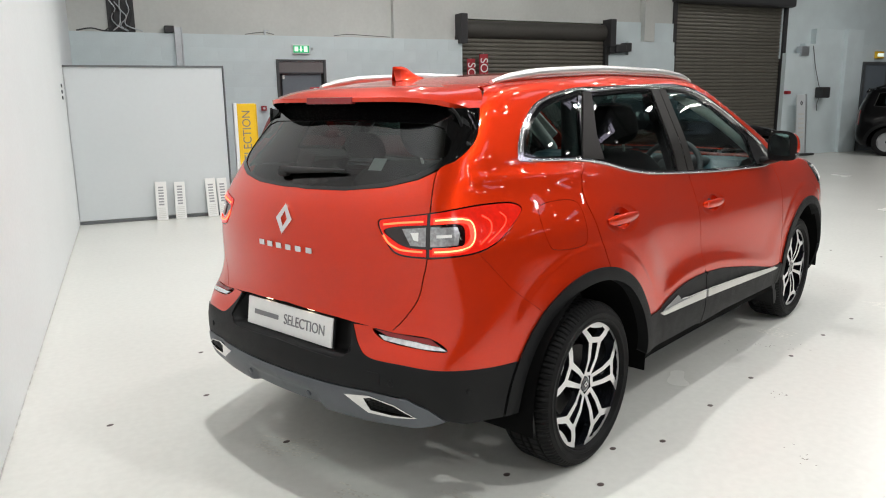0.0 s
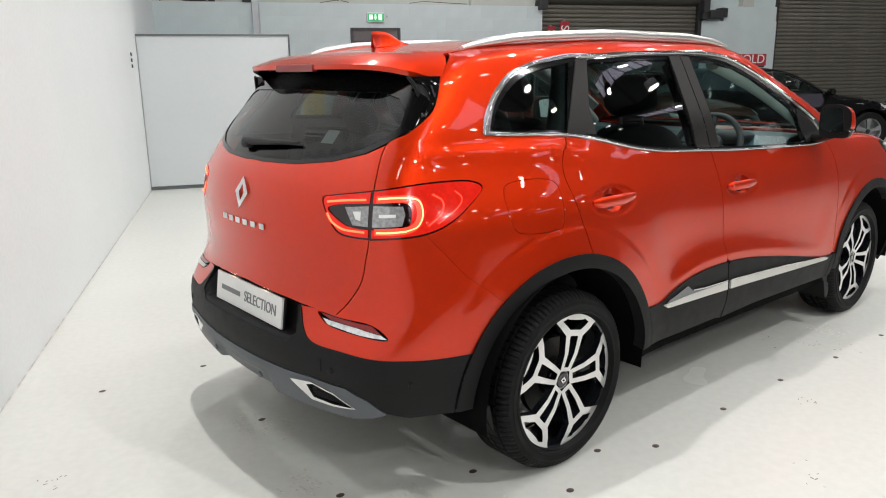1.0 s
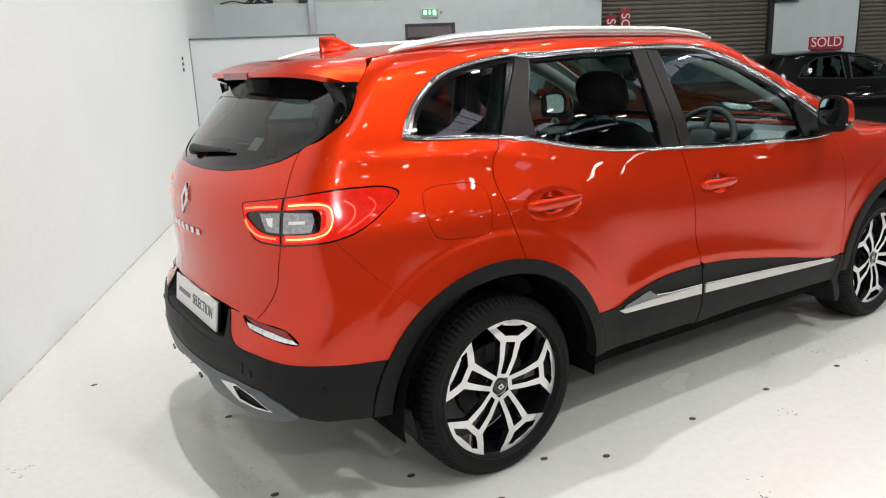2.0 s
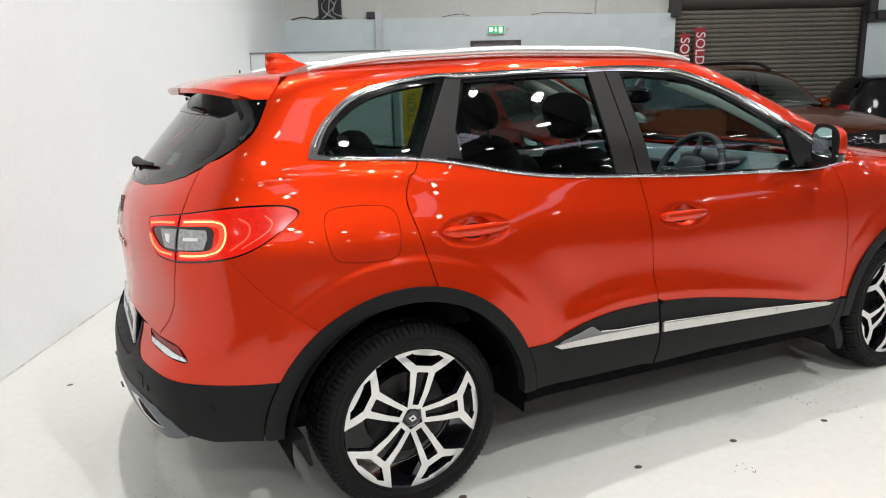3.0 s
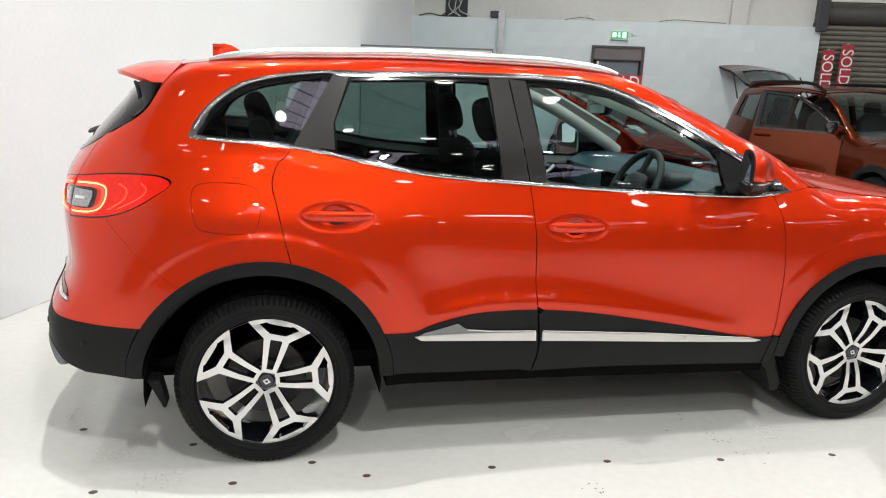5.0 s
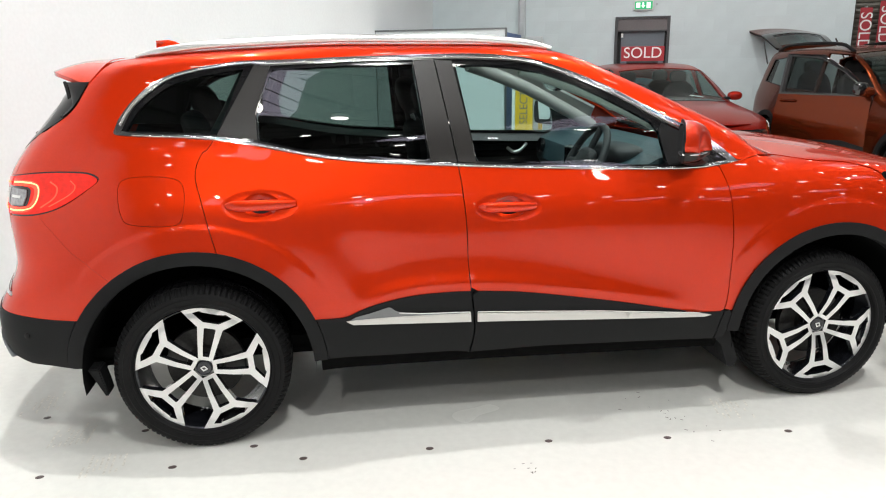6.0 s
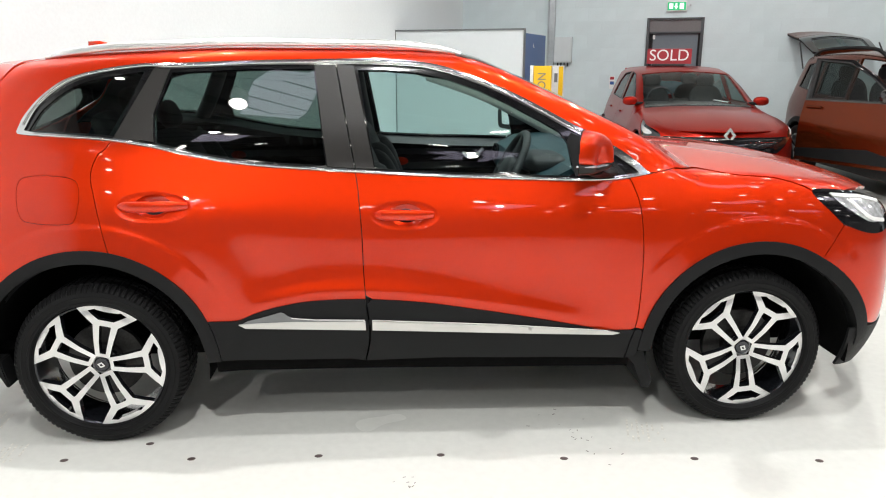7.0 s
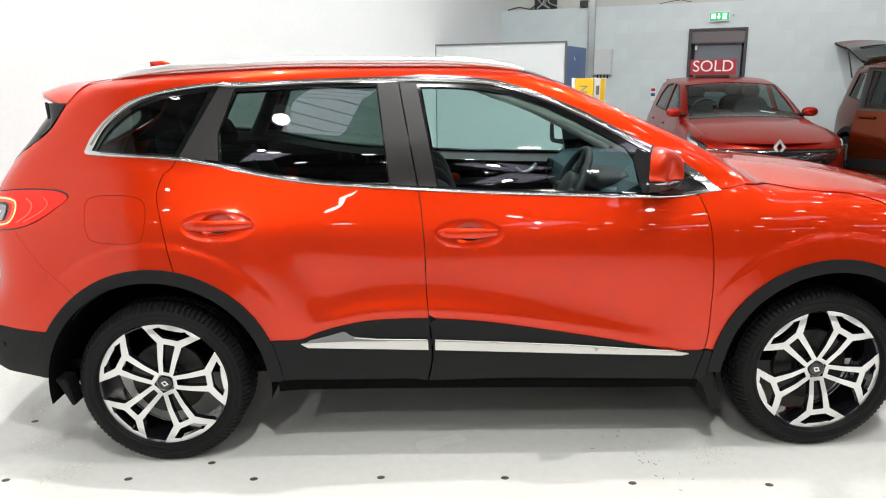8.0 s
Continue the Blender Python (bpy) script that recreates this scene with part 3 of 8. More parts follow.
# partition board in front of the back wall, its edge frame, and a blue return behind it
pn = thing("partition_panel", "large plain white partition board edged in grey", "partition", ROOM)
part("panel_face", block((-1.655, 6.91, 0.045), (0.165, 6.96, 1.895)), BOARD, pn)
part("edge_rail", block((-1.675, 6.895, 1.895), (0.185, 6.97, 1.918), 0.003), FRAME, pn)
part("edge_rail", block((-1.675, 6.895, 0.0), (0.185, 6.97, 0.030), 0.003), FRAME, pn)
part("edge_rail", block((-1.677, 6.895, 0.030), (-1.660, 6.97, 1.895), 0.003), FRAME, pn)
part("edge_rail", block((0.172, 6.895, 0.030), (0.187, 6.97, 1.895), 0.003), FRAME, pn)
bl = thing("blue_board", "blue board with a pale curved mark standing behind the partition", "board", ROOM)
part("board_face", block((0.150, 6.985, 0.0), (0.178, 8.25, 1.86), 0.004), BLUE, bl)
part("mark", tube([(0.181, 7.45, 1.74), (0.181, 7.45, 1.70), (0.181, 7.47, 1.685), (0.181, 7.50, 1.685)], 0.006, 6), WHITE, bl)
part("foot", block((0.06, 7.0, 0.0), (0.22, 8.2, 0.02), 0.004), DARKSTEEL, bl)

# small white standing signs at the foot of the partition, their print as bars
for u, w, h in ((-0.71, 0.135, 0.49), (-0.485, 0.13, 0.475), (-0.085, 0.13, 0.50), (0.06, 0.125, 0.495)):
    sg = thing("leaning_sign", "narrow white dealer sign leaning upright on the partition", "sign", ROOM @ pose(u, 6.80, 0.0, 0, 1.5 if u < -0.4 else -1.0, 0) @ pose(0, 0, 0, -9), "signs at the partition")
    part("sign_board", block((-w / 2, -0.008, 0.002), (w / 2, 0.008, h), 0.003), WHITE, sg)
    for k in range(7):
        z = 0.19 + 0.036 * k
        part("print_bar", block((-0.032, -0.0095, z), (0.030, -0.0085, z + 0.020)), PRINT, sg)
    for k in range(6):
        z = 0.03 + 0.024 * k
        part("print_bar", block((-0.045, -0.0095, z), (0.045, -0.0085, z + 0.008)), PALE, sg)

# yellow display totems with sideways print
for u, v, w, mat, text, yaw in ((0.435, 6.93, 0.235, YELLOW, "SELECTION", 2), (0.575, 7.30, 0.15, WHITE, "", -4)):
    tt = thing("display_totem", "tall yellow display totem with sideways dark print" if text else "tall white and yellow display totem", "sign", ROOM @ pose(u, v, 0, 0, 0, yaw))
    part("totem_face", block((-w / 2, -0.03, 0.02), (w / 2, 0.03, 1.44), 0.006), mat, tt)
    part("totem_side", block((-w / 2 - 0.045, -0.045, 0.0), (-w / 2 - 0.002, 0.045, 1.445), 0.006), WHITE, tt)
    part("totem_foot", block((-w / 2 - 0.05, -0.12, 0.0), (w / 2 + 0.05, 0.12, 0.02), 0.004), DARKSTEEL, tt)
    face = Matrix(((1, 0, 0, 0), (0, 0, -1, -0.0315), (0, 1, 0, 1.0), (0, 0, 0, 1)))
    if text:
        writing("print", text, 0.155, INK, tt, face @ pose(0, 0, 0, 0, 0, 90) @ Matrix.Identity(4), 0.9)
    else:
        part("yellow_edge", block((w / 2 - 0.065, -0.0325, 0.03), (w / 2 - 0.004, -0.0305, 1.43)), YELLOW, tt)
        part("print_bar", block((-0.05, -0.0325, 1.22), (-0.005, -0.0305, 1.34)), INK, tt)

# wall clutter: channel, box, hole with cables, call point, notice
ch = thing("cable_channel", "galvanised steel cable channel on the block wall", "channel", ROOM)
part("channel", join(block((-0.10, HALL_V1 - 0.07, 0.0), (-0.085, HALL_V1, 2.64), 0.003), block((0.005, HALL_V1 - 0.07, 0.0), (0.02, HALL_V1, 2.64), 0.003), block((-0.10, HALL_V1 - 0.02, 0.0), (0.02, HALL_V1, 2.64))), STEEL, ch)
part("end_box", block((-0.24, HALL_V1 - 0.06, 2.56), (-0.10, HALL_V1 + 0.1, 2.66), 0.006), DARKSTEEL, ch)
bx = thing("wall_box", "white steel distribution box on the block wall", "box", ROOM)
part("box_body", block((0.03, HALL_V1 - 0.10, 1.47), (0.32, HALL_V1, 1.88), 0.006), BOARD, bx)
part("box_door", block((0.045, HALL_V1 - 0.112, 1.485), (0.305, HALL_V1 - 0.10, 1.865), 0.004), BOARD, bx)
for k in range(4):
    part("gland", lathe([(0.0, 1.41), (0.012, 1.41), (0.012, 1.47), (0.0, 1.47)], 10, "z"), DARKSTEEL, bx, place=Matrix.Translation((0.09 + 0.055 * k, HALL_V1 - 0.05, 0)))
hole = thing("cable_opening", "opening drawn as a dark sheet, with hanging grey cables", "opening", ROOM)
# dark sheet on the wall's face stands in for the shade inside the opening
part("recess", block((-1.05, HALL_V1 + 0.10, TOP + 0.01), (-0.66, HALL_V1 + 0.118, 3.6)), DARKSTEEL, hole)
random.seed(5)
for k in range(9):
    u = -1.0 + 0.035 * k
    pts = [(u + random.uniform(-0.05, 0.05), HALL_V1 + 0.07 + random.uniform(-0.02, 0.02), 3.5 - 0.12 * j) for j in range(8)] + [(u + random.uniform(-0.1, 0.2), HALL_V1 + 0.02, 2.57)]
    part("cable", tube(bend(pts, 3), 0.010, 6), STEEL if k % 2 else DARKSTEEL, hole)
part("cable", tube(bend([(-0.85, HALL_V1 + 0.02, 2.58), (-1.1, HALL_V1 + 0.03, 2.565), (-1.3, HALL_V1 + 0.03, 2.60), (-1.5, HALL_V1 + 0.04, 2.565)], 5), 0.012, 6), DARKSTEEL, hole)
for pts in ([(1.02, 2.56), (1.3, 2.60), (1.5, 2.57)], [(2.55, 2.57), (2.8, 2.60), (3.1, 2.59), (3.6, 2.57)]):
    cb = thing("loose_cable", "thin dark cable lying along the wall ledge", "cable", ROOM)
    part("cable", tube(bend([(u, HALL_V1 + 0.03, z) for u, z in pts], 5), 0.006, 6), DARKSTEEL, cb)
lg = thing("wall_bracket", "small dark steel bracket on the wall ledge", "bracket", ROOM)
part("bracket", join(block((1.33, HALL_V1 - 0.01, 2.55), (1.36, HALL_V1 + 0.03, 2.64), 0.003), block((1.33, HALL_V1 - 0.01, 2.62), (1.41, HALL_V1 + 0.03, 2.64), 0.003)), STEEL, lg)
cp = thing("call_point", "red fire alarm call point on the wall", "alarm", ROOM)
part("case", block((1.20, HALL_V1 - 0.05, 1.31), (1.29, HALL_V1, 1.39), 0.008), REDSIGN, cp)
part("pane", block((1.225, HALL_V1 - 0.054, 1.33), (1.265, HALL_V1 - 0.05, 1.365), 0.002), WHITE, cp)
nt = thing("wall_notice", "small framed fire notice with red and blue bars", "notice", ROOM)
part("notice_board", block((0.955, HALL_V1 - 0.012, 1.05), (1.04, HALL_V1, 1.26), 0.003), WHITE, nt)
part("print_bar", block((0.965, HALL_V1 - 0.0135, 1.20), (1.03, HALL_V1 - 0.0125, 1.245)), REDSIGN, nt)
part("print_bar", block((0.965, HALL_V1 - 0.0135, 1.12), (1.03, HALL_V1 - 0.0125, 1.17)), BLUE, nt)
wb = thing("wall_strip", "small dark fixing strip with three screws on the white wall", "fixing", ROOM @ pose(-1.672, 6.25, 1.60, 0, 0, -1.6))
for k in range(3):
    part("clip", block((0.0, -0.025, -0.085 + 0.065 * k), (0.012, 0.025, -0.045 + 0.065 * k), 0.004), SKID, wb)

# things at the far end: narrow stand, heater box, red lamp
st = thing("narrow_stand", "narrow grey stand-up banner with a small mark", "sign", ROOM @ pose(14.02, HALL_V1 - 0.30, 0, -4))
part("banner", block((-0.16, -0.01, 0.06), (0.16, 0.01, 1.45), 0.004), BOARD, st)
for k in range(6):
    part("print_bar", block((-0.10, -0.0125, 0.42 + 0.11 * k), (0.08, -0.0105, 0.46 + 0.11 * k)), PALE, st)
part("banner_edge", block((0.13, -0.02, 0.06), (0.17, 0.02, 1.46), 0.004), STEEL, st)
part("mark", slab([(0, 0.06), (0.05, 0), (0, -0.06), (-0.05, 0)], [[(0, 0.03), (0.02, 0), (0, -0.03), (-0.02, 0)]], 0.003), DARKSTEEL, st, place=Matrix(((1, 0, 0, 0), (0, 0, -1, -0.013), (0, 1, 0, 1.25), (0, 0, 0, 1))))
part("stand_foot", block((-0.30, -0.15, 0.0), (0.30, 0.15, 0.05), 0.01), DARKSTEEL, st)
hb = thing("wall_hoist_box", "black wall-mounted reel box with hanging cable", "box", ROOM)
part("case", block((14.72, HALL_V1 - 0.22, 1.36), (15.0, HALL_V1, 1.62), 0.03), DARKSTEEL, hb)
part("cable", tube(bend([(14.8, HALL_V1 - 0.05, 1.62), (14.62, HALL_V1 - 0.04, 2.1), (14.5, HALL_V1 - 0.03, 2.6)], 5), 0.008, 6), DARKSTEEL, hb)
part("cable", tube(bend([(14.75, HALL_V1 - 0.1, 1.36), (14.70, HALL_V1 - 0.1, 1.2), (14.72, HALL_V1 - 0.1, 1.05)], 5), 0.008, 6), DARKSTEEL, hb)
rl = thing("door_signal", "red signal lamp beside the roller door", "lamp", ROOM)
part("lamp_body", block((13.66, HALL_V1 - 0.10, 1.46), (13.78, HALL_V1 + 0.1, 1.54), 0.02), REDSIGN, rl)
jb = thing("junction_box", "grey junction box high on the white wall", "box", ROOM)
part("box_body", block((14.08, HALL_V1 - 0.06, 2.36), (14.34, HALL_V1 + 0.1, 2.58), 0.01), STEEL, jb)
dk = structure("door_4", block((16.45, HALL_V1 - 0.03, 0.0), (17.25, HALL_V1 - 0.002, 2.16), 0.004), DOORGREY, "closed slate grey door at the far end")
part("door_frame", join(block((16.37, HALL_V1 - 0.05, 0.0), (16.45, HALL_V1 - 0.002, 2.24), 0.004), block((17.25, HALL_V1 - 0.05, 0.0), (17.33, HALL_V1 - 0.002, 2.24), 0.004), block((16.45, HALL_V1 - 0.05, 2.16), (17.25, HALL_V1 - 0.002, 2.24), 0.004)), FRAME, dk)
ow = thing("door_light", "small lit pale yellow sign lamp over the far door", "lamp", ROOM)
part("lamp_body", block((16.78, HALL_V1 - 0.08, 2.32), (17.06, HALL_V1 - 0.002, 2.50), 0.02), YELLOW, ow)
part("lamp_face", block((16.80, HALL_V1 - 0.086, 2.37), (17.04, HALL_V1 - 0.081, 2.45), 0.002), WHITELIT, ow)

# red boards with sideways letters, on the roller door
for u, z0, z1, w in ((5.45, 1.60, 2.29, 0.185), (5.18, 1.52, 2.20, 0.165)):
    fl = thing("sold_board", "red board with sideways white sold lettering", "sign", ROOM @ Matrix.Translation((u, HALL_V1 - 0.08, 0)), "sold boards")
    part("board", block((-w / 2, -0.01, z0), (w / 2, 0.01, z1), 0.003), REDSIGN, fl)
    part("hook", block((-0.01, 0.0, z1), (0.01, 0.09, z1 + 0.02)), STEEL, fl)
    writing("letters", "SOLD", 0.23, WHITE, fl, Matrix(((1, 0, 0, 0), (0, 0, -1, -0.0115), (0, 1, 0, (z0 + z1) / 2), (0, 0, 0, 1))) @ pose(0, 0, 0, 0, 0, -90), 0.95)

# lamps under the roof
housing = lathe([(0.0, 0.30), (0.06, 0.30), (0.08, 0.14), (0.14, 0.11), (0.165, 0.0), (0.155, -0.01), (0.148, 0.0), (0.092, 0.012)], 32, "z")
face_me = lathe([(0.0, 0.006), (0.05, 0.006), (0.092, 0.010)], 32, "z")
for u, v, watts in BAYS:
    bay = thing("bay_lamp", "round high-bay ceiling lamp, lit warm white", "lamp", Matrix.Translation(room(u, v, HALL_Z - 0.72)), "lamps under the roof")
    part("housing", housing, DARKSTEEL, bay)
    part("lamp_face", face_me, LAMPFACE, bay)
    part("rod", tube([(0, 0, 0.29), (0, 0, 0.68)], 0.01, 6), STEEL, bay)
spot_me = lathe([(0.0, 0.002), (0.06, 0.002), (0.115, 0.006)], 20, "z")
can_me = lathe([(0.0, 0.16), (0.115, 0.16), (0.128, 0.0), (0.121, -0.004), (0.117, 0.006)], 20, "z")
for u, v in SPOTS:
    sp = thing("spot_lamp", "small round ceiling spot lamp, lit white", "lamp", Matrix.Translation(room(u, v, HALL_Z - 0.62)), "small spots under the roof")
    part("can", can_me, WHITE, sp)
    part("lamp_face", spot_me, SPOTFACE, sp)
    part("rod", tube([(0, 0, 0.15), (0, 0, 0.60)], 0.006, 6), STEEL, sp)

# ---- smooth solids for car bodies ----


def curve(points, soft=0.03, n=1500):
    """A smoothed line through points (x, y), as a function of arrays."""
    p = np.array(points, float)
    pad = 6 * soft
    xs = np.linspace(p[0, 0] - pad, p[-1, 0] + pad, n)
    d = np.diff(p[:, 1]) / np.diff(p[:, 0])
    m = np.r_[d[0], (d[1:] + d[:-1]) / 2, d[-1]]
    m[1:-1][d[1:] * d[:-1] <= 0] = 0
    k = np.clip(np.searchsorted(p[:, 0], xs) - 1, 0, len(p) - 2)
    h = p[k + 1, 0] - p[k, 0]
    s = (xs - p[k, 0]) / h
    inside = np.clip(s, 0, 1)
    ys = ((2 * inside**3 - 3 * inside**2 + 1) * p[k, 1] + (inside**3 - 2 * inside**2 + inside) * h * m[k]
          + (3 * inside**2 - 2 * inside**3) * p[k + 1, 1] + (inside**3 - inside**2) * h * m[k + 1])
    ys += np.where(s < 0, s * h * m[0], 0) + np.where(s > 1, (s - 1) * h * m[-1], 0)
    step = xs[1] - xs[0]
    r = max(1, int(3 * soft / step))
    g = np.exp(-0.5 * (np.arange(-r, r + 1) * step / soft) ** 2)
    g /= g.sum()
    mid = np.convolve(ys, g, "valid")
    xm = xs[r:-r]
    return lambda x: np.interp(x, xm, mid)


def ease(a, b, x):
    s = np.clip((x - a) / (b - a), 0, 1)
    return s * s * s * (s * (6 * s - 15) + 10)


def smax(a, b, r):
    h = np.maximum(r - np.abs(a - b), 0) / r
    return np.maximum(a, b) + h**3 * r / 6


def smin(a, b, r):
    return -smax(-a, -b, r)


class Solid:
    """A car body as a smooth solid: value(p) < 0 inside. Places on its skin are named by (u, z) round its sides, or by (x, y) on top."""

    def __init__(self, value, rear=-0.25, front=2.9, core=0.35, corner=0.7):
        self.value, self.rear, self.front, self.core, self.corner = value, rear, front, core, corner

    def cast(self, origin, way, far=2.2):
        lo, hi = np.zeros(len(origin)), np.full(len(origin), far)
        for _ in range(36):
            mid = (lo + hi) / 2
            inside = self.value(origin + way * mid[:, None]) < 0
            lo, hi = np.where(inside, mid, lo), np.where(inside, hi, mid)
        return origin + way * lo[:, None]

    def normal(self, p, e=0.002):
        g = np.stack([self.value(p + e * a) - self.value(p - e * a) for a in np.eye(3)], 1)
        return g / np.maximum(np.linalg.norm(g, axis=1, keepdims=True), 1e-9)

    def round(self, uz):
        """Right-hand side: u is x along the side, and runs on round the corners to the middle of the tail or the nose."""
        u, z = np.array(uz, float).T
        back, fore = u < self.rear, u > self.front
        a = np.clip(np.where(back, self.rear - u, np.where(fore, u - self.front, 0)) / self.corner, 0, 1) * np.pi / 2
        rest = np.maximum(np.where(back, self.rear - u, u - self.front) - self.corner, 0)
        sign = np.where(back, -1.0, 1.0)
        x0 = np.where(back, self.rear, np.where(fore, self.front, u))
        o = np.stack([x0, -(self.core - rest), z], 1)
        w = np.stack([sign * np.sin(a), -np.cos(a), 0 * z], 1)
        return self.cast(o, w)

    def top(self, xy):
        x, y = np.array(xy, float).T
        return self.cast(np.stack([x, y, 0 * x + 0.75], 1), np.tile([0.0, 0.0, 1.0], (len(x), 1)))

    def uz(self, p):
        """The (u, z) of a place on the right-hand skin."""
        x, y, z = np.array(p, float).T
        back, fore = x < self.rear, x > self.front
        out = np.where(back, self.rear - x, x - self.front)
        a = np.arctan2(out, np.abs(y) - self.core)
        run = np.where(np.abs(y) >= self.core, a / (np.pi / 2) * self.corner, self.corner + self.core - np.abs(y))
        return np.stack([np.where(back, self.rear - run, np.where(fore, self.front + run, x)), z], 1)

# ---- the red car's body ----
WHEELBASE, HUB_Z = 2.646, 0.334
plan_w = curve([(-0.95, 0.60), (-0.7, 0.71), (-0.35, 0.80), (0, 0.853), (0.4, 0.862), (1.1, 0.868), (2.1, 0.892), (2.65, 0.892), (3.0, 0.875), (3.3, 0.83), (3.55, 0.72)], 0.10)
side_in = curve([(0.15, 0.10), (0.25, 0.045), (0.35, 0.012), (0.45, 0), (0.60, 0), (0.72, 0.001), (0.80, 0.005), (0.85, 0.0115), (0.90, 0.0235), (0.95, 0.0415), (1.0, 0.0625), (1.06, 0.0875), (1.12, 0.107), (1.18, 0.115), (1.3, 0.117), (1.7, 0.117)], 0.025)
clad_line = curve([(0.44, 0.524), (0.62, 0.548), (0.82, 0.594), (1.06, 0.601), (1.26, 0.587), (1.71, 0.518), (1.93, 0.475), (2.17, 0.456)], 0.05)
hollow = curve([(-0.2, 0), (0.030, 0.0), (0.040, 0.0006), (0.052, 0.0040), (0.09, 0.0125), (0.13, 0.0165), (0.18, 0.0172), (0.26, 0.014), (0.36, 0.007), (0.48, 0.001), (0.6, 0), (0.7, 0)], 0.006)
hollow_share = curve([(0.0, 0.8), (0.5, 1.2), (0.8, 1.45), (1.1, 1.4), (1.5, 1.05), (1.9, 0.6), (2.3, 0.2)], 0.08)
shoulder_rise = curve([(-0.8, 0.05), (-0.3, 0.07), (0.1, 0.06), (0.6, 0.02), (1.0, 0), (1.6, 0.01), (2.1, 0.03), (2.5, 0.03), (2.9, 0.0), (3.3, -0.03)], 0.12)
tail_x = curve([(0.15, -0.67), (0.22, -0.77), (0.3, -0.83), (0.42, -0.875), (0.52, -0.885), (0.60, -0.868), (0.68, -0.83), (0.8, -0.82), (0.92, -0.825), (1.02, -0.815), (1.09, -0.795), (1.2, -0.715), (1.35, -0.585), (1.5, -0.45), (1.6, -0.36)], 0.025)
nose_x = curve([(0.15, 3.40), (0.3, 3.50), (0.5, 3.555), (0.7, 3.555), (0.85, 3.52), (0.95, 3.46), (1.05, 3.3), (1.12, 3.1)], 0.03)
roof_z = curve([(-0.7, 1.457), (-0.4, 1.511), (-0.2, 1.540), (0, 1.559), (0.3, 1.576), (0.6, 1.588), (0.9, 1.586), (1.2, 1.582), (1.4, 1.572), (1.52, 1.552), (1.75, 1.455), (2.05, 1.320), (2.25, 1.222), (2.36, 1.13), (2.5, 1.122), (2.78, 1.103), (3.05, 1.065), (3.29, 1.00), (3.45, 0.90), (3.6, 0.76)], 0.06)

belt_rise = curve([(-0.8, 0.12), (-0.26, 0.12), (0.09, 0.10), (0.3, 0.05), (0.6, 0.01), (1.0, 0.0), (3.0, 0.0)], 0.1)


def main_body(p):
    x, y, z = p.T
    y = np.abs(y)
    near = np.minimum(np.hypot(x, z - HUB_Z), np.hypot(x - WHEELBASE, z - HUB_Z))
    flare = 0.012 * (1 - ease(0.43, 0.56, near)) + 0.004 * (1 - ease(0.515, 0.600, near)) + 0.0045 * (1 - ease(0.556, 0.590, near)) * ease(0.60, 0.76, z)
    flare = flare * (1 - 0.35 * ease(1.6, 2.0, x))
    lift = shoulder_rise(x) * ease(0.7, 1.0, z)
    low = plan_w(x) - side_in(z - lift) + flare - hollow(z - clad_line(x)) * hollow_share(x) * ease(0.56, 0.80, near) * ease(0.3, 0.6, x) * ease(2.4, 2.1, x)
    low = low + 0.03 * ease(0.95, 0.6, z) * ease(-0.2, -0.6, x)
    belt = 1.11 + belt_rise(x)
    up = 0.785 - 0.40 * (z - 1.10) - 0.1 * np.maximum(0, 0.45 - x) ** 2 + 0.02 * ease(1.2, 2.2, x) + 0.8 * np.maximum(0, belt - z)
    side = y - smin(low, up, 0.05)
    rear = tail_x(z) + (0.22 + 0.09 * ease(0.55, 0.8, z)) * y**2 - x
    fore = x - nose_x(z) + 0.45 * y**2
    lid = (z - roof_z(x) + 0.08 * y**2) * 0.9
    return smax(smax(smax(side, rear, 0.16), fore, 0.2), lid, 0.09)


MAIN = Solid(main_body)

# ---- the red car, part by part ----
red_car = thing("red_car", "glossy orange-red metallic family crossover car with lit tail lamps", "car")
belt_z = curve([(-0.30, 1.243), (-0.235, 1.234), (-0.154, 1.228), (0.094, 1.214), (0.292, 1.181), (0.401, 1.155), (0.618, 1.119), (0.835, 1.101), (1.05, 1.087), (1.27, 1.074), (1.49, 1.065), (1.7, 1.058), (1.92, 1.052), (2.05, 1.055), (2.2, 1.078)], 0.02)
ditch_y = curve([(-0.7, 0.44), (-0.3, 0.505), (0, 0.545), (0.5, 0.57), (1.0, 0.575), (1.35, 0.575), (1.6, 0.60), (1.9, 0.655), (2.2, 0.705), (2.4, 0.72)], 0.08)


def belt(a, b, up=0.0, n=20):
    return [(x, float(belt_z(x)) + up) for x in np.linspace(a, b, n)]


def ditch(a, b, n=24):
    xs = np.linspace(a, b, n)
    p = MAIN.top(np.stack([xs, -ditch_y(xs)], 1))
    return [(x, z) for x, z in zip(p[:, 0], p[:, 2])]


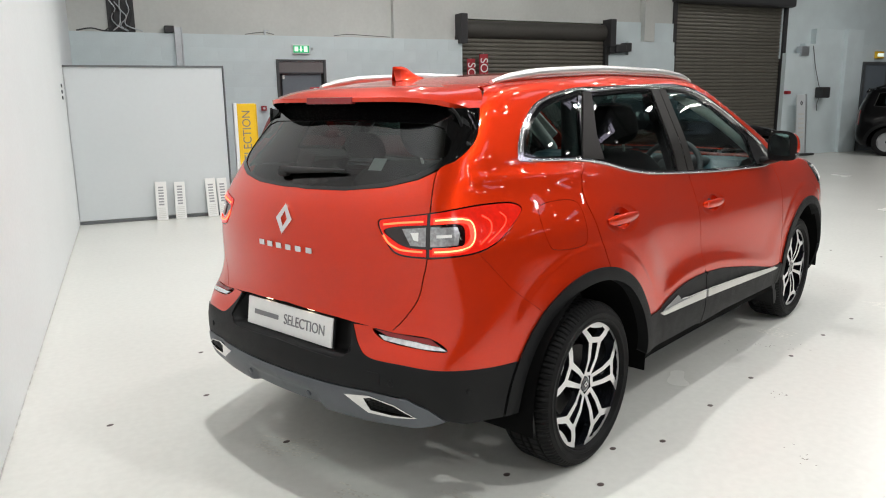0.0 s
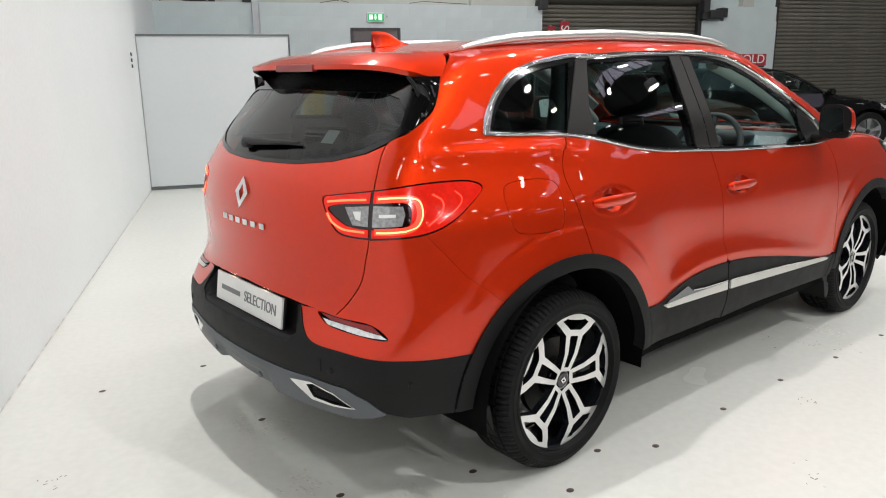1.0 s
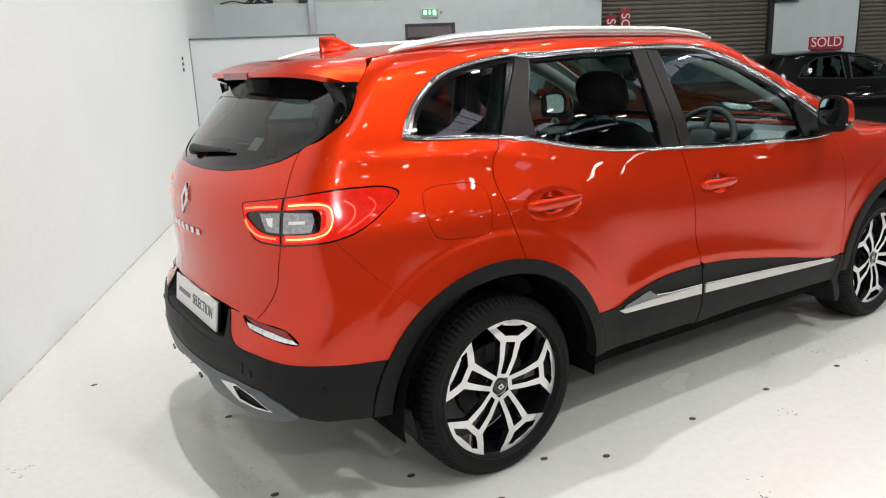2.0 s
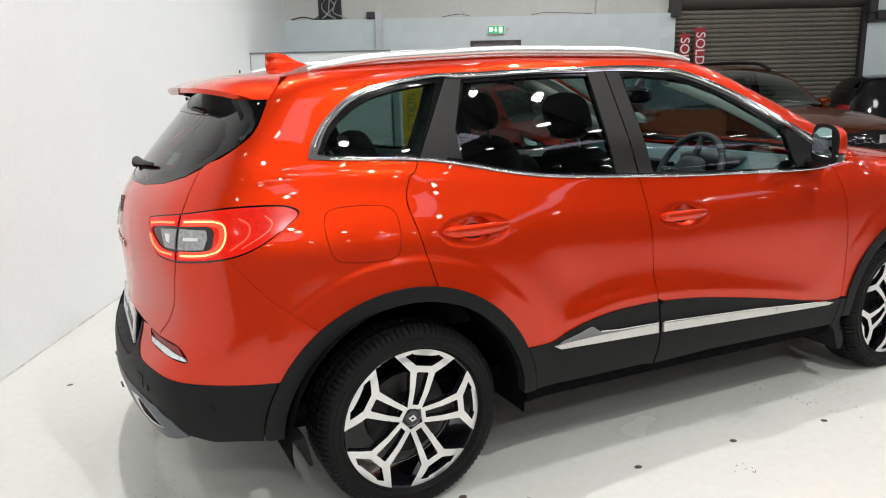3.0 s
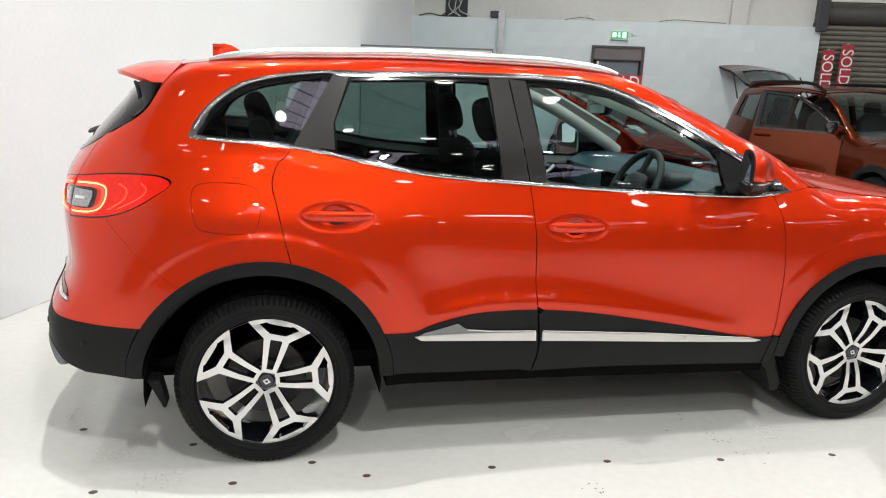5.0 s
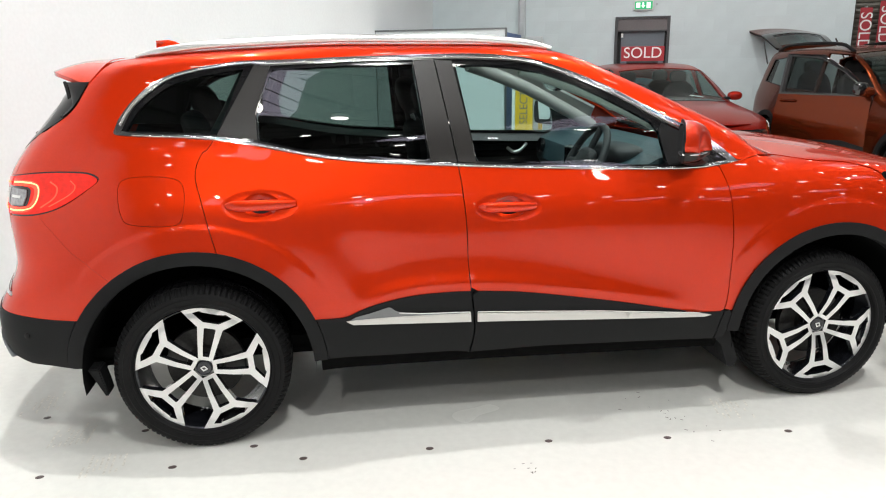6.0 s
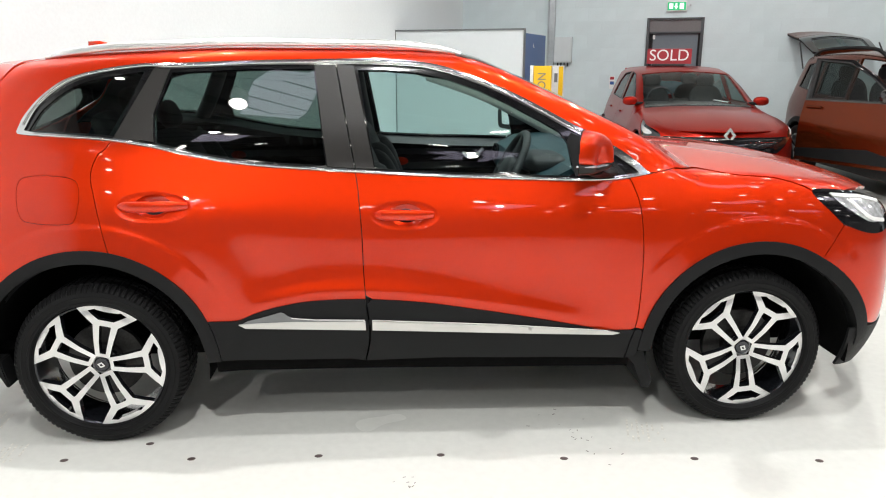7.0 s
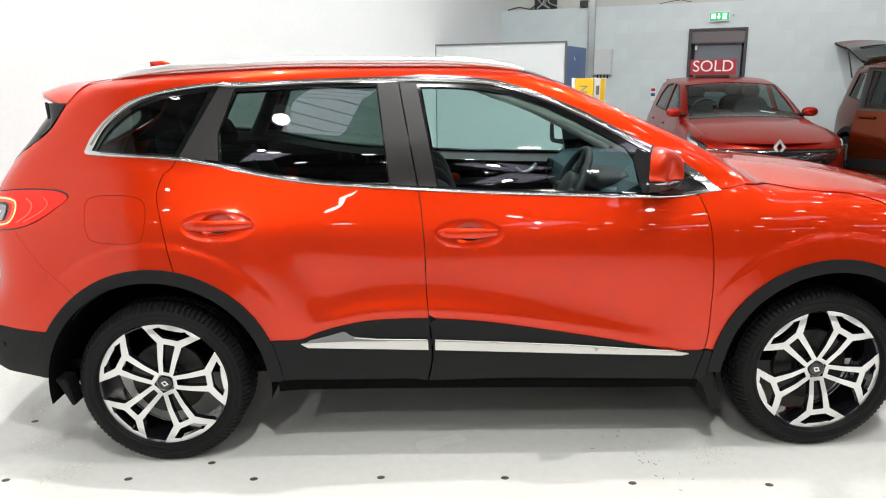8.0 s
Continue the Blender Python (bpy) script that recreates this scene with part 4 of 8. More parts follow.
GAP_B = bend([(0.945, 1.53), (0.957, 1.516), (1.03, 1.093), (1.043, 0.985), (1.052, 0.859), (1.056, 0.698), (1.065, 0.583), (1.074, 0.493), (1.073, 0.421), (1.056, 0.34)])
GAP_C = bend([(0.262, 1.52), (0.252, 1.503), (0.098, 1.214), (0.052, 1.163), (0.028, 1.09), (0.047, 0.998), (0.07, 0.895), (0.095, 0.80)])
GAP_F = bend([(2.105, 1.085), (2.12, 1.05), (2.145, 0.981), (2.156, 0.909), (2.165, 0.775), (2.163, 0.638), (2.155, 0.5), (2.129, 0.404), (2.11, 0.31)])
CLAD_TOP = bend([(0.44, 0.524), (0.554, 0.522), (0.622, 0.548), (0.71, 0.574), (0.821, 0.594), (0.932, 0.601), (1.06, 0.601), (1.264, 0.587), (1.486, 0.555), (1.708, 0.518), (1.933, 0.475), (2.047, 0.456), (2.172, 0.456)])
TOP_CHROME = [(-0.239, 1.31), (-0.184, 1.374), (-0.095, 1.438), (0.018, 1.473), (0.152, 1.495), (0.252, 1.503), (0.396, 1.505), (0.616, 1.513), (0.837, 1.517), (0.957, 1.519), (1.148, 1.519), (1.327, 1.503), (1.44, 1.475), (1.55, 1.436), (1.66, 1.390), (1.77, 1.335), (1.88, 1.276), (1.96, 1.236), (2.06, 1.183), (2.13, 1.137), (2.19, 1.085)]
DLO_TOP = bend([(-0.278, 1.247), *TOP_CHROME])
LAMP = loop([(-0.876, 1.058), (-0.835, 1.073), (-0.707, 1.092), (-0.586, 1.107), (-0.484, 1.110), (-0.384, 1.105), (-0.336, 1.081), (-0.389, 1.037), (-0.476, 0.981), (-0.557, 0.953), (-0.656, 0.944), (-0.737, 0.942), (-0.809, 0.952), (-0.847, 0.997)])
SHUT = bend([(-0.30, 1.515), (-0.401, 1.472), (-0.462, 1.419), (-0.505, 1.34), (-0.56, 1.295), (-0.627, 1.256), (-0.695, 1.222), (-0.707, 1.092), (-0.712, 0.94), (-0.722, 0.881), (-0.741, 0.80), (-0.785, 0.727), (-0.818, 0.686)])
SEAM = [(-0.56, 0.955), (-0.441, 0.816), (-0.30, 0.70)]
RED_LOW = bend([(-0.40, 0.554), (-0.521, 0.558), (-0.642, 0.574), (-0.758, 0.587), (-0.869, 0.592), (-0.916, 0.626), (-0.955, 0.688)])
R_OUT, R_IN = 0.482, 0.432
MID = -1.30


def pick(line, test):
    return [q for q in line if test(q)]


FLAP = loop([(-0.245, 0.945), (-0.256, 1.05), (-0.21, 1.085), (-0.065, 1.083), (-0.015, 1.045), (-0.026, 0.935), (-0.073, 0.911), (-0.203, 0.916)], 4)
REAR_BOWL = loop([(0.185, 0.975), (0.225, 1.012), (0.285, 1.018), (0.335, 0.985), (0.30, 0.94), (0.24, 0.935)], 4)
FRONT_BOWL = loop([(1.155, 0.928), (1.195, 0.965), (1.25, 0.968), (1.30, 0.935), (1.265, 0.893), (1.20, 0.89)], 4)


def emboss(cx, cz, wide, tall):
    """The shallow leaf-shaped dish round a door handle."""
    def by(uv):
        r = ((uv[:, 0] - cx) / wide) ** 2 + ((uv[:, 1] - cz) / tall) ** 2
        return -0.0030 * (1 - ease(0.78, 1.0, r))
    return by


def both_sides(name, outline, mat, cuts=(), parent=red_car, label="", **more):
    out = []
    for side in (1, -1):
        out.append(part(name, skin(name, MAIN, outline, cuts, side=side, **more), mat, parent, label if side == 1 else ""))
    return out


# close mesh along the crease over each wheel arch
BROW_R = arc(0, HUB_Z, 0.60, 25, 155, 24) + arc(0, HUB_Z, 0.545, 155, 25, 24)
BROW_F = arc(WHEELBASE, HUB_Z, 0.60, 25, 155, 24) + arc(WHEELBASE, HUB_Z, 0.545, 155, 25, 24)
LIP_R, LIP_F = ([(x, float(clad_line(x)) + 0.018) for x in xs] + [(x, float(clad_line(x)) + 0.085) for x in xs[::-1]] for xs in (np.linspace(0.62, 1.05, 14), np.linspace(1.075, 2.05, 24)))
# body sides with the pillars and the roof's edges
quarter = (pick(SHUT, lambda q: q[1] > 0.95)[:-1] + [(-0.712, 0.95), (-0.56, 0.955)] + SEAM[1:]
           + arc(0, HUB_Z, R_OUT - 0.01, 128, 79, 16) + pick(GAP_C, lambda q: 0.81 < q[1] < 1.21)[::-1] + belt(0.098, -0.27) + DLO_TOP
           + [(2.22, 1.085), (2.30, 1.10)] + ditch(2.30, -0.28))
body_sides = both_sides("body_side", quarter, PAINT, cuts=[LAMP, ribbon(pick(GAP_C, lambda q: q[1] < 1.25)), ribbon(pick(SHUT, lambda q: True)), ribbon(SEAM, 0.0010), ribbon(FLAP + FLAP[:1], 0.0019)], fine=[(BROW_R, 0.009)], edge=0.012, grid=0.028)

rear_skin = (pick(GAP_C, lambda q: 0.80 <= q[1] < 1.215) + arc(0, HUB_Z, R_OUT - 0.01, 78, 23.5, 16) + pick(CLAD_TOP, lambda q: 0.45 < q[0] < 1.062)
             + pick(GAP_B, lambda q: 0.605 < q[1] < 1.09)[::-1] + belt(1.03, 0.098))
front_skin = (pick(GAP_B, lambda q: 0.605 < q[1] < 1.09) + pick(CLAD_TOP, lambda q: 1.07 < q[0] < 2.15) + pick(GAP_F, lambda q: 0.46 < q[1] < 1.06)[::-1] + belt(2.1, 1.03))
rear_doors = both_sides("rear_door", rear_skin, PAINT, cuts=[ribbon(GAP_B), ribbon(GAP_C), REAR_BOWL], lift_by=emboss(0.262, 0.972, 0.142, 0.056), fine=[(arc(0.262, 0.974, 0.150, 0, 360, 24, 0.066), 0.0065), (BROW_R, 0.009), (LIP_R, 0.009)], edge=0.012, grid=0.026)
front_doors = both_sides("front_door", front_skin, PAINT, cuts=[ribbon(GAP_B), ribbon(GAP_F), FRONT_BOWL], lift_by=emboss(1.222, 0.926, 0.136, 0.054), fine=[(arc(1.225, 0.928, 0.145, 0, 360, 24, 0.064), 0.0065), (LIP_F, 0.009)], edge=0.012, grid=0.026)
for doors, bowl, cx, cz, a, b in ((rear_doors, REAR_BOWL, 0.262, 0.974, 0.135, 0.392), (front_doors, FRONT_BOWL, 1.225, 0.928, 1.103, 1.332)):
    for door, side in zip(doors, (1, -1)):
        dish = lambda uv: -0.03 * (1 - np.clip(((uv[:, 0] - cx) / 0.075) ** 2 + ((uv[:, 1] - cz) / 0.045) ** 2, 0, 1)) - 0.004
        part("handle_dish", skin("handle_dish", MAIN, bowl, lift_by=dish, depth=0, side=side, grid=0.009, edge=0.009), PAINT, door)
        xs = np.linspace(a, b, 26)
        p = MAIN.round(np.stack([xs, 0 * xs + cz + 0.004], 1))
        s = (xs - a) / (b - a)
        p[:, 1] -= 0.012 + 0.016 * np.sin(np.pi * np.clip(s, 0, 1)) ** 0.6 - 0.010
        p[:, 1] *= side
        part("handle", tube(p, 0.011, 14, 1.75, fat=lambda q: 0.35 + 0.75 * min(1, 6 * q, 2.4 * (1 - q) + 0.15) ** 0.5), PAINT, door, "curved body-coloured pull handle")
for side in (1, -1):
    p = MAIN.round(np.array([(1.118, 0.936)]))[0]
    part("key_lock", lathe([(0.0, 0), (0.009, 0), (0.0105, 0.002), (0.0105, 0.006)], 20), PAINT, front_doors[0 if side == 1 else 1], place=Matrix.Translation((p[0], side * (p[1] - 0.0235), p[2])))

# fuel flap, on the right side only; the left keeps plain metal there
for side in (1, -1):
    part("fuel_flap" if side == 1 else "side_panel", skin("fuel_flap", MAIN, FLAP, [ribbon(FLAP + FLAP[:1], 0.0019)], side=side, edge=0.008, grid=0.02), PAINT, red_car)

# fenders, bonnet, windscreen, roof
HOOD_LINE = bend([(2.30, 1.098), (2.40, 1.09), (2.481, 1.079), (2.577, 1.066), (2.72, 1.054), (2.822, 1.027), (2.868, 1.004)])
fender = (pick(GAP_F, lambda q: 0.456 < q[1] < 1.08)[::-1] + [(2.20, 1.079)] + HOOD_LINE + [(2.93, 0.93), (2.985, 0.868), (2.91, 0.746)] + arc(WHEELBASE, HUB_Z, R_OUT - 0.01, 57, 165, 30))
both_sides("front_fender", fender, PAINT, cuts=[ribbon(GAP_F), ribbon(HOOD_LINE, 0.006), ribbon([(2.985, 0.868), (2.91, 0.746)], 0.004)], fine=[(BROW_F, 0.009)], edge=0.012, grid=0.026)
HEADLAMP = loop([(2.868, 1.004), (2.97, 1.005), (3.10, 0.985), (3.22, 0.95), (3.27, 0.90), (3.20, 0.84), (3.10, 0.828), (2.995, 0.868), (2.93, 0.93)])
hood_p = MAIN.round(np.array(HOOD_LINE))
hood_edge = [(x, y) for x, y, z in hood_p] + [(3.0, -0.80), (3.12, -0.72), (3.25, -0.58), (3.36, -0.35), (3.41, 0.0)]
hood_out = hood_edge + [(2.42, 0.0), (2.38, -0.4), (2.31, -0.70)]
part("bonnet", skin("bonnet", MAIN, hood_out, [ribbon(hood_edge[:len(hood_p)], 0.006)], way="top", both=True, edge=0.015, grid=0.035), PAINT, red_car)
bumper_f = [(2.985, 0.868), (2.91, 0.746)] + arc(WHEELBASE, HUB_Z, R_OUT - 0.01, 56, 14, 16) + [(3.16, 0.43), (3.4, 0.41), (3.95, 0.41), (3.95, 0.86), (3.5, 0.85), (3.27, 0.90), (3.20, 0.84), (3.10, 0.828)]
part("front_bumper", skin("front_bumper", MAIN, bumper_f, [ribbon([(2.985, 0.868), (2.91, 0.746)], 0.004)], both=True, edge=0.015), PAINT, red_car)
lower_f = [(3.04, 0.43), (3.4, 0.412), (3.95, 0.412), (3.95, 0.21), (3.4, 0.22), (3.04, 0.25)]
part("front_bumper_lower", skin("front_bumper_lower", MAIN, lower_f, lift=0.004, both=True), PLASTIC, red_car)
grille = [(3.5, 0.50), (3.95, 0.48), (3.95, 0.80), (3.62, 0.82), (3.45, 0.78)]
part("grille", skin("grille", MAIN, grille, lift=0.004, both=True), GLOSSBLACK, red_car)
for lamp, side in zip(both_sides("headlamp", HEADLAMP, GLOSSBLACK, lift=0.002, edge=0.01, grid=0.02), (1, -1)):
    inner = loop([(2.95, 0.985), (3.08, 0.968), (3.19, 0.935), (3.22, 0.90), (3.12, 0.87), (3.05, 0.90)])
    part("reflector", skin("reflector", MAIN, inner, lift=0.005, side=side, grid=0.015), CLEARLENS, lamp, "clear faceted headlamp reflector")
    band = [(2.94, 0.992), (3.07, 0.978), (3.19, 0.948), (3.185, 0.938), (3.07, 0.966), (2.95, 0.98)]
    part("daylight_strip", skin("daylight_strip", MAIN, band, lift=0.009, side=side, grid=0.015), WHITE, lamp)
    hook = ribbon(bend([(3.02, 0.965), (3.055, 0.925), (3.10, 0.888), (3.17, 0.872)]), 0.014)
    part("light_guide", skin("light_guide", MAIN, hook, lift=0.009, side=side, grid=0.015), WHITE, lamp)
xs = np.linspace(1.44, 2.30, 24)
screen = [(x, -float(ditch_y(x))) for x in xs] + [(2.37, -0.40), (2.40, 0.0), (1.40, 0.0), (1.41, -0.35)]
part("windscreen", skin("windscreen", MAIN, screen, way="top", lift=-0.003, both=True, depth=0.006, grid=0.05), GLASS_SCREEN, red_car).visible_shadow = False
cowl = [(2.30, -0.70), (2.42, -0.4), (2.46, 0.0), (2.395, 0.0), (2.365, -0.4), (2.285, -0.70)]
part("cowl", skin("cowl", MAIN, cowl, way="top", lift=-0.012, both=True), PLASTIC, red_car)
for y in (-0.28, 0.20):
    p = MAIN.top(np.array([(2.345 - 0.02 * k, y + 0.42 * k) for k in np.linspace(0, 1, 12)]))
    p[:, 2] = np.minimum(p[:, 2], 1.10) + 0.004
    part("wiper", tube(p, 0.008, 6), RUBBER, red_car)
xs = np.linspace(-0.30, 1.44, 40)
roof_out = [(x, -float(ditch_y(x))) for x in xs] + [(1.41, -0.35), (1.40, 0.0), (-0.36, 0.0), (-0.34, -0.3)]
part("roof", skin("roof", MAIN, roof_out, [ribbon([(x, -float(ditch_y(x))) for x in xs], 0.006)], way="top", both=True, grid=0.04), PAINT, red_car)

# tailgate with glass, spoiler, badge
gate = [(MID, 1.146), (-1.239, 1.144), (-1.044, 1.149), (-0.888, 1.166), (-0.763, 1.194)] + pick(SHUT, lambda q: q[1] < 1.225) + [(-0.895, 0.689), (-1.022, 0.700), (MID, 0.713)]
tailgate = part("tailgate", skin("tailgate", MAIN, gate, [LAMP, ribbon(SHUT)], both=True, edge=0.012), PAINT, red_car)
pane = [(MID, 1.150), (-1.239, 1.148), (-1.044, 1.153), (-0.888, 1.170), (-0.763, 1.200), (-0.70, 1.228), (-0.635, 1.262), (-0.60, 1.30), (-0.60, 1.38), (-0.66, 1.455), (-0.8, 1.475), (MID, 1.485)]
part("rear_window", skin("rear_window", MAIN, pane, both=True, depth=0.006, lift=-0.002), GLASS_REAR, tailgate, "dark tinted heated rear window")
border = [(MID, 1.147), (-1.239, 1.145), (-1.044, 1.150), (-0.888, 1.167), (-0.763, 1.197), (-0.70, 1.225), (-0.632, 1.259), (-0.562, 1.294), (-0.512, 1.337), (-0.50, 1.37), (-0.535, 1.415), (-0.62, 1.445), (MID, 1.465)]
hole = [(MID - 0.05, 1.158), (-1.239, 1.156), (-1.05, 1.161), (-0.895, 1.180), (-0.775, 1.210), (-0.705, 1.242), (-0.655, 1.275), (-0.640, 1.32), (-0.68, 1.362), (-0.78, 1.380), (MID - 0.05, 1.388)]
part("window_border", skin("window_border", MAIN, border, [hole], both=True, lift=0.0015, depth=0.004), BORDER, tailgate)
# the spoiler: a plate that runs on from the roof, black beneath, with side wings
sp_top, sp_n = [], 25
ys = np.linspace(-1, 1, sp_n)
rows = 7
rim = [Vector(MAIN.top(np.array([(-0.30, -0.508)]))[0])] + [Vector(p) for p in MAIN.round(np.array([(-0.401, 1.472), (-0.462, 1.419)]))]
for k in range(rows):
    s = k / (rows - 1)
    side_at = rim[0] * (1 - s) * (1 - 2 * s) + rim[1] * 4 * s * (1 - s) + rim[2] * s * (2 * s - 1)
    xc = -0.335 - 0.24 * s
    zc0 = float(MAIN.top(np.array([(-0.335, 0.0)]))[0, 2])
    zc = zc0 + (1.474 - zc0) * (0.75 * s + 0.25 * s * s) + 0.012 * math.sin(math.pi * s)
    for q in ys:
        x, y = xc + (side_at.x - xc) * abs(q) ** (2.4 + 2.6 * s), -side_at.y * q
        z = zc + (side_at.z - zc) * abs(q) ** (2.2 + 6.0 * s)
        skin_z = float(MAIN.top(np.array([(x, y * 0.995)]))[0, 2])
        sp_top.append((x, y, max(z, skin_z + 0.004) if s < 0.9 else z))
low = [(x + 0.010 * (1 - (k // sp_n) / (rows - 1)), y * 0.985, z - 0.016 - 0.03 * (1 - (k // sp_n) / (rows - 1))) for k, (x, y, z) in enumerate(sp_top)]
n = len(sp_top)
quads = [(k * sp_n + j, k * sp_n + j + 1, (k + 1) * sp_n + j + 1, (k + 1) * sp_n + j) for k in range(rows - 1) for j in range(sp_n - 1)]
me = bpy.data.meshes.new("spoiler")
ring = [j for j in range(sp_n)] + [k * sp_n + sp_n - 1 for k in range(1, rows)] + [(rows - 1) * sp_n + j for j in range(sp_n - 2, -1, -1)] + [k * sp_n for k in range(rows - 2, 0, -1)]
walls = [(a, b, b + n, a + n) for a, b in zip(ring, ring[1:] + ring[:1])]
me.from_pydata(sp_top + low, [], [q[::-1] for q in quads] + [tuple(i + n for i in q) for q in quads] + walls)
bm = bmesh.new()
bm.from_mesh(me)
bmesh.ops.recalc_face_normals(bm, faces=bm.faces)
bm.to_mesh(me)
me.materials.append(PAINT)
me.materials.append(GLOSSBLACK)
for q in me.polygons:
    q.material_index = 1 if q.center.z < min(v[2] for v in sp_top) - 0.03 or (q.normal.z < -0.5) else 0
spoiler = part("spoiler", shade(me, 40), [PAINT, GLOSSBLACK], tailgate, "red roof spoiler, black beneath")
for side in (1, -1):
    front = MAIN.round(np.array(bend([(-0.452, 1.432), (-0.470, 1.405), (-0.490, 1.370), (-0.513, 1.336), (-0.545, 1.306)], 3)))
    front = [Vector((x - 0.005, y - 0.002, z)) for x, y, z in front]
    back_line = bend([(-0.462, -0.530, 1.432), (-0.452, -0.548, 1.408), (-0.444, -0.560, 1.372), (-0.447, -0.566, 1.340), tuple(front[-1] + Vector((-0.006, 0.004, -0.002)))], 3)
    back_line = [Vector(p) for p in back_line]
    bm = bmesh.new()
    rowed = []
    for f, b in zip(front, back_line):
        mid = (f + b) / 2 + Vector((-0.003, -0.007, 0.0))
        rowed.append([f, f * 0.5 + mid * 0.5 + Vector((0, -0.002, 0)), mid, b * 0.5 + mid * 0.5 + Vector((0, -0.002, 0)), b, b + Vector((0.012, 0.035, -0.004)), f + Vector((0.02, 0.03, -0.004))])
    vs = [[bm.verts.new((p.x, side * p.y, p.z)) for p in r] for r in rowed]
    for a, b in zip(vs, vs[1:]):
        for k in range(7):
            bm.faces.new((a[k], a[(k + 1) % 7], b[(k + 1) % 7], b[k]))
    bm.faces.new(vs[0])
    bm.faces.new(vs[-1][::-1])
    bmesh.ops.recalc_face_normals(bm, faces=bm.faces)
    me = bpy.data.meshes.new("spoiler_wing")
    bm.to_mesh(me)
    bm.free()
    wing = part("spoiler_wing", shade(me, 40), BORDER, spoiler, "gloss black side wing under the spoiler")
    part("wing_seal", tube([(p.x - 0.003, side * p.y, p.z) for p in back_line], 0.0060, 8), PLASTIC, wing)
brake = block((-0.010, -0.135, -0.013), (0.010, 0.135, 0.013), 0.005)
part("brake_lamp", brake, REFLECT, spoiler, "dark red high brake lamp", place=Matrix.Translation((-0.569, 0, 1.463)))
# wiper and the sticker on the glass
p = MAIN.round(np.array([(-1.21 + 0.0 * k, 1.19) for k in range(2)]))
arm = []
for k in np.linspace(0, 1, 14):
    y = 0.115 - 0.34 * k
    q = MAIN.round(np.array([(MID + abs(y), 1.205 + 0.012 * k)]))[0]
    arm.append((q[0] - 0.022 + 0.006 * k, y, q[2]))
part("rear_wiper", tube(arm, 0.0145, 8, 0.9, fat=lambda s: 1.25 - 0.85 * s), RUBBER, tailgate)
q = MAIN.round(np.array([(MID + 0.10, 1.195)]))[0]
part("wiper_pivot", blob((0.036, 0.06, 0.030), 3, 12, Matrix.Translation((q[0] - 0.015, 0.10, q[2]))), RUBBER, tailgate)
for name, (y0, z0, y1, z1), mat in (("window_sticker", (-0.305, 1.222, -0.362, 1.262), STICKER), ("window_print", (-0.195, 1.250, -0.298, 1.261), SKID), ("window_print", (-0.20, 1.238, -0.297, 1.243), SKID)):
    part(name, skin(name, MAIN, [(-1.30 + abs(y), z) for y, z in ((y0, z0), (y1, z0), (y1, z1), (y0, z1))], lift=-0.004, depth=0.001), mat, tailgate)
# badge: a plain upright rhombus ring, and six plain bars for the model's name
bm = join(slab([(0, 0.058), (0.048, 0), (0, -0.058), (-0.048, 0)], [[(0, 0.030), (0.019, 0), (0, -0.030), (-0.019, 0)]], 0.012))
bmesh.ops.bevel(bm, geom=[e for e in bm.edges if e.is_boundary is False and e.calc_face_angle(0) > 1], offset=0.002, segments=1, affect="EDGES")
back = Matrix(((0, 0, -1, 0), (-1, 0, 0, 0), (0, 1, 0, 0), (0, 0, 0, 1)))
q, q_up, q_down = MAIN.round(np.array([(MID, 1.035), (MID, 1.085), (MID, 0.985)]))
gate_lean = math.degrees(math.atan2(q_up[0] - q_down[0], q_up[2] - q_down[2]))
part("badge", bm, CHROME, tailgate, "plain chrome rhombus badge", place=Matrix.Translation((q[0] - 0.007, 0, 1.035)) @ pose(0, 0, 0, 0, gate_lean) @ back)
for k in range(6):
    y = 0.143 - 0.0572 * k
    q = MAIN.round(np.array([(MID + abs(y), 0.931)]))[0]
    part("letter_bar", block((-0.003, -0.0165, -0.011), (0.003, 0.0165, 0.011), 0.003), CHROME, tailgate, place=Matrix.Translation((q[0] - 0.003, y, 0.931)))

